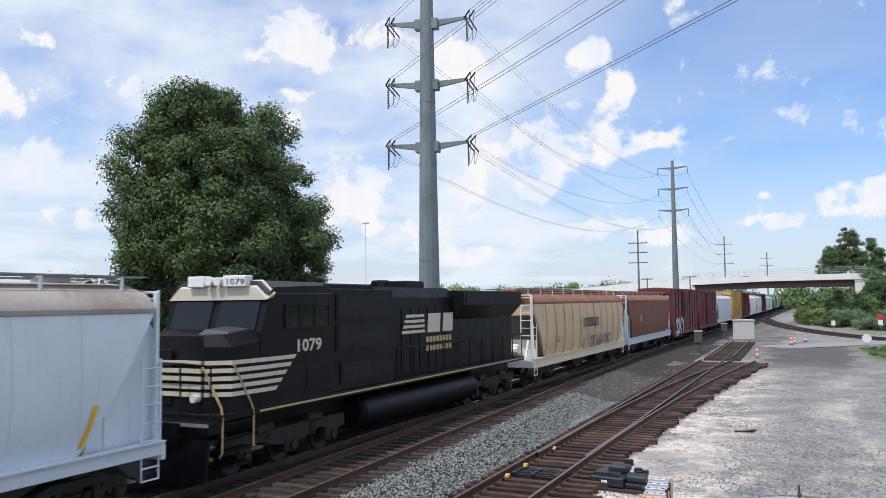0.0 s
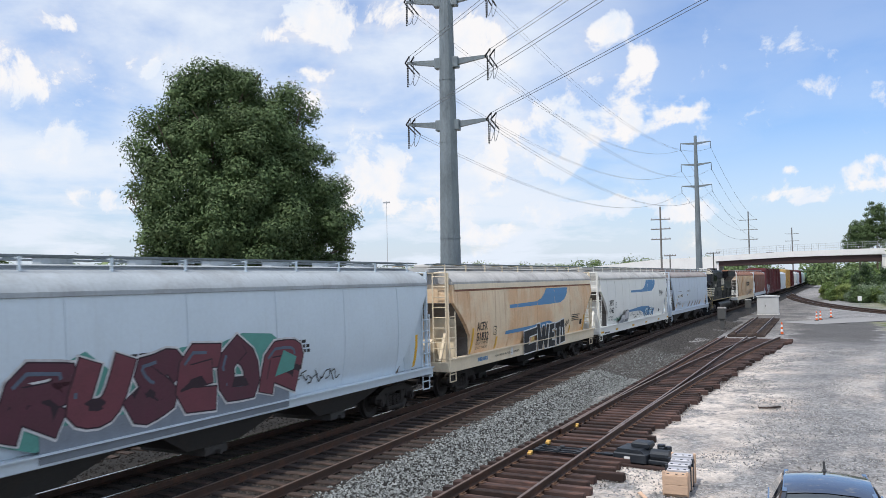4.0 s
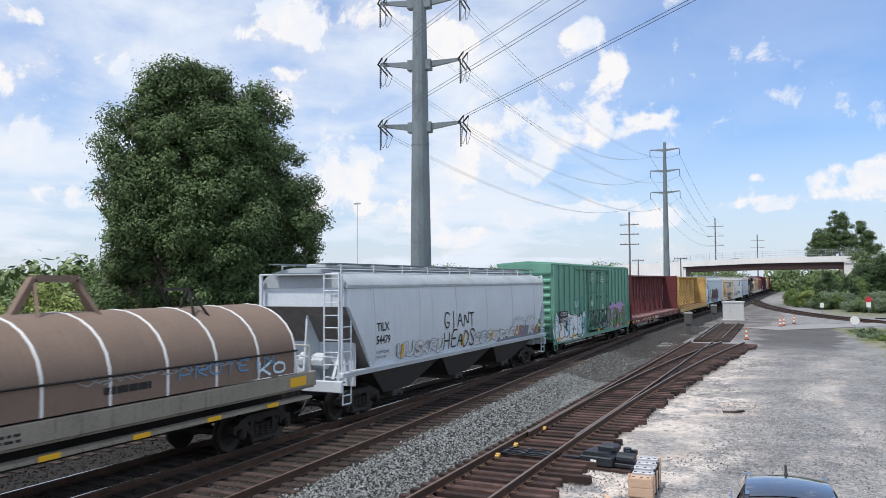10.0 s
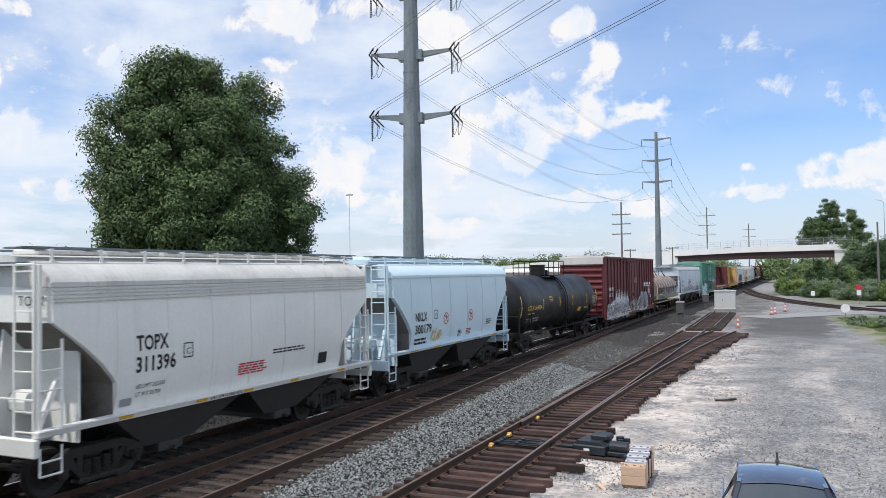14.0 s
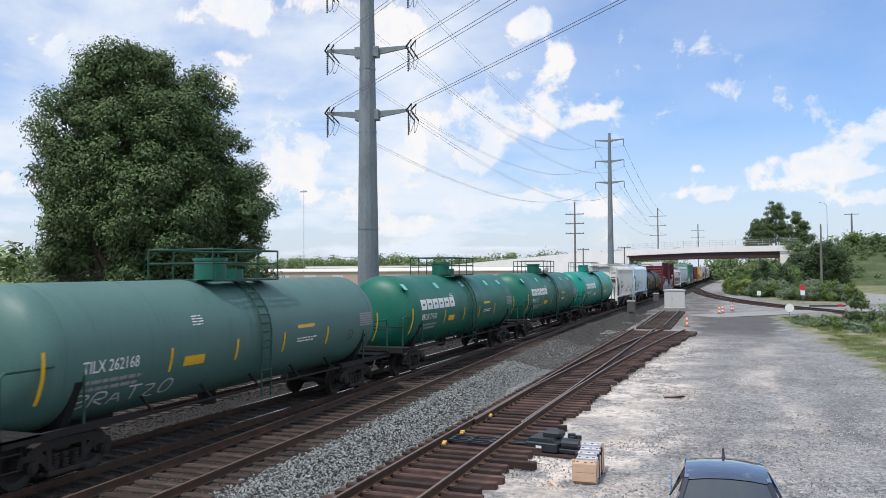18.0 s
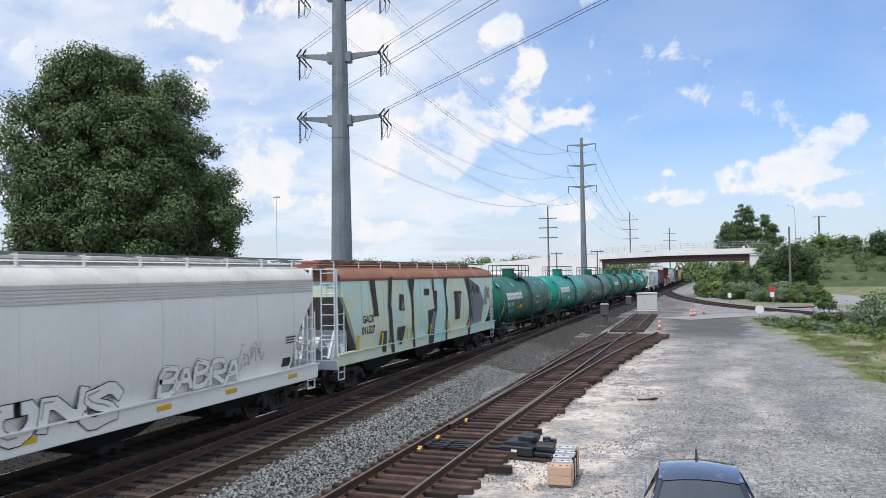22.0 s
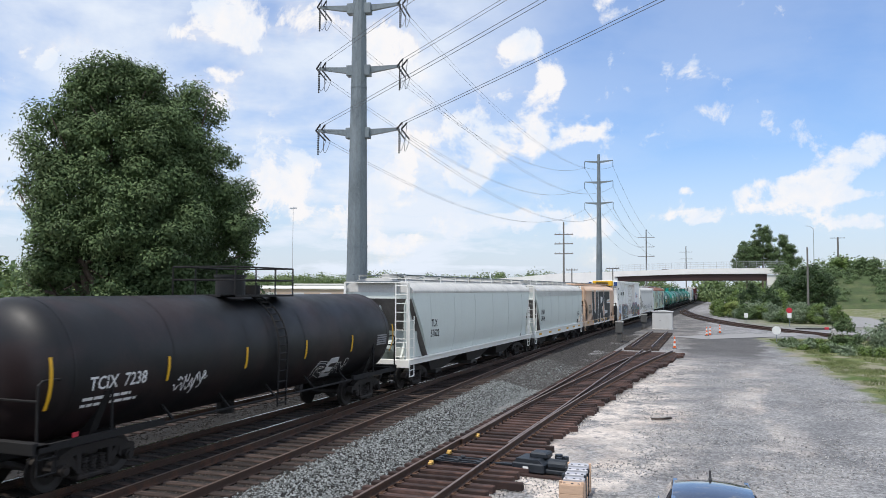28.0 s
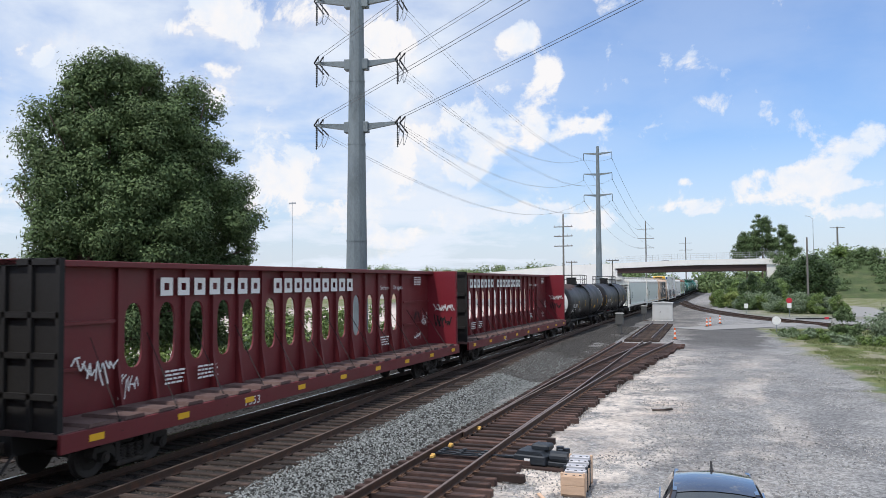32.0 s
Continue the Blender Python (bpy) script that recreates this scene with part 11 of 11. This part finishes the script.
sign("warning_sign", "round white warning sign on a short post", 3.32, 78.0, 1.4, [("disc", 1.05, 0.38, M_WHITE)])
sign("stop_sign", "red octagonal sign above a white plate", 6.33, 111.7, 2.5, [("octagon", 2.1, 0.38, M_RED), ("plate", 1.45, 0.25, M_WHITE)])
sign("small_sign", "small white sign on a thin post", 1.2, 121.0, 1.4, [("plate", 1.1, 0.25, M_WHITE)])
sign("small_sign", "small white sign on a thin post", 9.4, 146.0, 1.6, [("plate", 1.3, 0.25, M_WHITE)])
gate = thing("crossing_gate", "low red and white crossing gate mechanism beside the road", "crossing gate", m=pose(9.2, 89.0, GROUND))
q = Build()
q.box(-0.3, 0.3, -0.3, 0.3, 0, 0.8, 0.05)
part("cabinet", q, M_GREYLIGHT, gate)
q = Build()
q.beam((-3.6, 0, 0.75), (1.0, 0, 0.8), 0.09, 0.14)
part("arm", q, M_INK, gate)
for k in range(3):
    q = Build()
    q.box(-0.9 + k * 0.8, -0.5 + k * 0.8, -0.1, 0.1, 0.72, 0.95, 0.02)
    part("arm_clamp", q, (M_RED, M_GREYLIGHT, M_RED)[k], gate)

# ---- poles and power lines ----


def wood_pole(x, y, top, arms, label, r=0.17, span=1.5, group="utility poles"):
    p = thing("utility_pole", label, "utility pole", group, pose(x, y, GROUND))
    q = Build()
    q.tube((0, 0, -0.3), (0, 0, top), r, 10, r * 0.65)
    part("pole", q, M_WOODPOLE, p, smooth=40)
    for z in arms:
        q = Build()
        q.box(-span, span, -0.07, 0.07, z - 0.09, z + 0.09, 0.02)
        part("crossarm", q, M_WOODPOLE, p)
        for k in (-0.9, -0.45, 0.45, 0.9):
            q = Build()
            q.tube((k * span, 0, z + 0.08), (k * span, 0, z + 0.3), 0.06, 8, 0.04)
            part("insulator", q, M_GREY, p)
    return p


wood_pole(11.3, 147.2, 12.0, (), "grey weathered pole with no crossarm beside the path", 0.2)
wood_pole(-31.0, 150.0, 17.6, (15.2, 13.4, 11.5), "tall wooden pole with three crossarms", 0.22, 1.8)
wood_pole(-32.0, 163.0, 9.0, (8.7,), "short wooden pole with one crossarm", 0.18, 1.2)
wood_pole(-25.5, 176.0, 9.5, (9.3,), "short wooden pole with one crossarm", 0.18, 1.4)
wood_pole(31.5, 290.0, 22.4, (22.1,), "dark wooden pole on the embankment", 0.4, 2.2)
wood_pole(-31.2, 300.0, 27.0, (24.0, 20.5, 17.0), "distant pole with three crossarms", 0.3, 3.0)
wood_pole(-24.0, 420.0, 27.0, (24.0, 20.5), "distant pole with two crossarms", 0.35, 3.2)
lamp = thing("street_lamp", "tall slim grey street lamp on the overpass", "street lamp", m=pose(23.4, 280.0, 9.5))
q = Build()
q.tube((0, 0, 0), (0, 0, 14.6), 0.13, 8, 0.08)
part("pole", q, M_FENCE, lamp)
q = Build()
q.path([(0, 0, 14.5), (-0.8, 0, 15.2), (-1.7, 0, 15.5)], 0.07, 6)
part("arm", q, M_FENCE, lamp)
q = Build()
q.box(-2.3, -1.6, -0.15, 0.15, 15.42, 15.58, 0.04)
part("head", q, M_FENCE, lamp)
for x, y, h_ in ((-58.0, 96.0, 16.0),):
    q = Build()
    q.tube((0, 0, 0), (0, 0, h_), 0.05, 6, 0.03)
    m_ = thing("light_mast", "thin grey mast standing beyond the lot", "mast", "masts", pose(x, y, GROUND))
    part("pole", q, M_FENCE, m_)
    q = Build()
    q.box(-0.5, 0.5, -0.1, 0.1, h_ - 0.3, h_ - 0.1)
    part("head", q, M_FENCE, m_)


def hang(b, p, q_, sag, r, n=18):
    p, q_ = Vector(p), Vector(q_)
    pts = [p.lerp(q_, i / n) - Vector((0, 0, 4 * sag * (i / n) * (1 - i / n))) for i in range(n + 1)]
    b.path(pts, r, 4)


def tip(tx, ty, skew, s, half, z):
    a = radians(skew)
    return Vector((tx + s * half * math.cos(a), ty + s * half * math.sin(a), GROUND + z + 0.2))


lines = thing("power_lines", "sagging power conductors strung between the steel monopoles", "power lines")
NEXT = Vector((86.9, -30.5, 0))
for z1, z2 in ((15.5, 23.0), (19.9, 27.5), (24.3, 31.9)):
    for s in (-1, 1):
        a = tip(-24.6, 49.2, 12, s, 2.9, z1)
        b_ = tip(-27.3, 168.8, 0, s, 3.0, z2) - Vector((0, 0, 1.3))
        d1 = (b_ - a).normalized()
        c_ = Vector((NEXT.x + s * 2.84, NEXT.y + s * 0.6, z1 + 14.0))
        d2 = (c_ - a).normalized()
        far = Vector((-31.2 + s * 3.0, 300, GROUND + z2 * 0.75))
        for off in (-0.17, 0.17):
            sh = Vector((off, 0, 0))
            q = Build()
            hang(q, a + d1 * 1.6 - Vector((0, 0, 0.55)) + sh, b_ + sh, 4.2, 0.012)
            part("conductor", q, M_WIRE, lines)
            q = Build()
            hang(q, a + d2 * 0.75 + Vector((off * 0.6, off * 0.7, 0.25)), c_ + Vector((off * 0.6, off * 0.7, 0)), 1.0, 0.018, 24)
            part("conductor", q, M_WIRE, lines)
        q = Build()
        hang(q, b_, far, 2.5, 0.03, 10)
        part("conductor", q, M_WIRE, lines)
M_INSUL = material("dark_insulator", (0.035, 0.034, 0.036), 0.35, 0, 0.2, 6, 40, 0)


def discs(b, p, q_, n, r):
    """A string of insulator discs as one turned outline."""
    d = (q_ - p).normalized()
    s_ = d.cross(Vector((0.3, 0.5, 0.81))).normalized()
    t_ = d.cross(s_)
    rings = []
    for k in range(n):
        for f_, k_ in ((0.05, 0.35), (0.15, 1.0), (0.6, 0.75), (0.7, 0.35)):
            c0 = p.lerp(q_, (k + f_) / n)
            rings.append([tuple(c0 + (s_ * math.cos(math.pi * i / 4) + t_ * math.sin(math.pi * i / 4)) * r * k_) for i in range(8)])
    b.loft(rings)


towers = [o for o in scene.collection.objects if o.name.startswith("power_pylon")]
big = towers[0]
inv = big.matrix_basis.inverted()
for z1, z2 in ((15.5, 23.0), (19.9, 27.5), (24.3, 31.9)):
    for s in (-1, 1):
        a = tip(-24.6, 49.2, 12, s, 2.9, z1)
        b_ = tip(-27.3, 168.8, 0, s, 3.0, z2)
        d1 = (b_ - a).normalized()
        d2 = (Vector((NEXT.x + s * 2.84, NEXT.y + s * 0.6, z1 + 14.0)) - a).normalized()
        ends = []
        for d, drop, ln in ((d1, -0.55, 1.5), (d2, 0.25, 0.75)):
            e_ = a + d * ln + Vector((0, 0, drop))
            ends.append(e_)
            for off in (-0.17, 0.17):
                sh = Vector((off * 0.7, off * 0.7, 0))
                q = Build()
                n = 9
                discs(q, inv @ (a + sh), inv @ (e_ + sh), n, 0.065)
                part("insulator_string", q, M_INSUL, big, "dark ribbed insulator string")
        low_ = a - Vector((0, 0, 1.75))
        q = Build()
        n = 11
        discs(q, inv @ a, inv @ low_, n, 0.07)
        part("insulator_string", q, M_INSUL, big, "dark hanging insulator string")
        for off in (-0.12, 0.12):
            q = Build()
            sh = Vector((off, off, 0))
            p0, p2 = ends[0] + sh, ends[1] + sh
            pts = []
            for k in range(13):
                t = k / 12
                m_ = low_ + sh - Vector((0, 0, 1.1))
                pts.append(inv @ (p0 * (1 - t) ** 2 + m_ * 2 * t * (1 - t) + p2 * t * t))
            q.path(pts, 0.02, 5)
            part("jumper_wire", q, M_WIRE, big)
for z in (15.5, 19.9, 24.3):
    q = Build()
    q.box(-0.85, 0.85, -0.3, 0.3, z - 0.42, z + 0.32, 0.03)
    part("arm_bracket", q, M_GALV, big)
for z in (7.5, 14.2, 18.6):
    q = Build()
    r = 0.82 + (0.38 - 0.82) * z / 32.0
    q.tube((0, 0, z), (0, 0, z + 0.12), r + 0.02, 12)
    part("slip_joint", q, M_GALV, big)
rg = Build()
for k in range(60):
    z = 4.0 + k * 0.42
    r = 0.82 + (0.38 - 0.82) * z / 32.0
    rg.tube((0.25, -r * 0.9, z), (0.25, -r - 0.15, z), 0.015, 4)
part("climbing_pegs", rg, M_GALV, big)
small = towers[1]
for z in (23.0, 27.5, 31.9):
    for s in (-1, 1):
        q = Build()
        q.tube((s * 3.0, 0, z + 0.1), (s * 3.0, 0, z - 1.3), 0.06, 6)
        part("insulator_string", q, M_INSUL, small)

# ---- behind the main line ----
M_TANWALL = material("tan_warehouse_wall", (0.46, 0.36, 0.29), 0.85, 0, 0.1, 0.3, 6, 0.1)
wh = thing("warehouse", "long low tan warehouse with a pale roof", "warehouse", m=pose(-96, 215, GROUND, 0, 0, 8))
q = Build()
q.box(-42, 42, -9, 9, 0, 4.4)
part("wall", q, M_TANWALL, wh)
q = Build()
q.prism([(-9.4, 4.4), (9.4, 4.4), (9.4, 4.7), (0, 5.4), (-9.4, 4.7)], 0, -42.5, 42.5)
part("roof", q, M_CONCRETE, wh)
for i in range(9):
    q = Build()
    q.box(-36 + i * 8.5, -32.5 + i * 8.5, -9.06, -9, 0.1, 3.4)
    part("loading_door", q, M_HUT, wh)
wh2 = thing("warehouse", "wide white-roofed building beyond the ramp", "warehouse", m=pose(-130, 330, GROUND))
q = Build()
q.box(-60, 60, -12, 12, 0, 6.0)
part("wall", q, M_HUT, wh2)
q = Build()
q.box(-61, 61, -12.5, 12.5, 6.0, 6.8)
part("roof", q, M_CONCRETE, wh2)
M_PALLET = material("weathered_pallet", (0.22, 0.19, 0.16), 0.9, 0, 0.3, 3, 25, 0.2, island=0.3)
for i in range(11):
    p = thing("pallet_stack", "stack of weathered wooden pallets on the lot", "pallet stack", "pallet stacks", pose(-70 + i * 2.4, 62 - i * 1.6 + rnd.uniform(-1, 1), GROUND, 0, 0, rnd.uniform(-10, 10)))
    for k in range(8 + i % 4):
        q = Build()
        q.box(-0.55, 0.55, -0.5, 0.5, k * 0.15 + 0.09, k * 0.15 + 0.12)
        for y in (-0.45, 0, 0.45):
            q.box(-0.55, 0.55, y - 0.05, y + 0.05, k * 0.15, k * 0.15 + 0.09)
        part("pallet", q, M_PALLET, p)
for x, y, col in ((-22, BRY + 5, M_INK), (3.2, BRY + 5, M_INK), (-47, BRY + 5, M_INK)):
    v = thing("van", "dark vehicle driving over the overpass", "car", "vehicles on the bridge", pose(x, y, 9.2 + (0.4 if x > -30 else -0.9)))
    q = Build()
    q.loft([[(-2.3, s * 0.85, 0.35), (2.3, s * 0.85, 0.35), (2.25, s * 0.85, 0.9), (1.3, s * 0.75, 1.0), (0.7, s * 0.65, 1.5), (-1.4, s * 0.65, 1.5), (-2.2, s * 0.75, 0.95)] for s in (-1, 1)])
    part("body", q, col, v)
    for wx in (-1.4, 1.4):
        for wy in (-0.85, 0.85):
            q = Build()
            q.tube((wx, wy - 0.1, 0.32), (wx, wy + 0.1, 0.32), 0.32, 12)
            part("wheel", q, M_BLACK, v)


# ---- what moves ----
def gone(t):
    """Metres that the train has travelled after t seconds."""
    u = t / 32.0
    return ((-0.5886 * u - 17.6927) * u + 31.7611) * u * u + 538.5216 * u + 0.65


def motions():
    starts = {}
    for c, s0, length in CARS:
        starts[c] = s0
        rows = []
        for i in range(17):
            t = 2.0 * i
            x, y, a = track_at(s0 + gone(t))
            rows.append((t, pose(x, y, 0, 0, 0, math.degrees(a))))
        walk(c, rows)
    # wheels roll while their car is close by
    for c, w, o in WHEELS:
        s0 = starts[c]
        times = [k / FPS for k in range(32 * FPS + 1) if -14 < s0 + gone(k / FPS) < 46]
        if not times:
            continue
        g0 = gone(times[0])
        rows = [(0.0, pose(0, o, 0.457))] if times[0] > 0 else []
        rows += [(t, pose(0, o, 0.457, -math.degrees((gone(t) - g0) / 0.457))) for t in times]
        if times[-1] < 32:
            rows.append((32.0, rows[-1][1]))
        walk(w, rows)


motions()
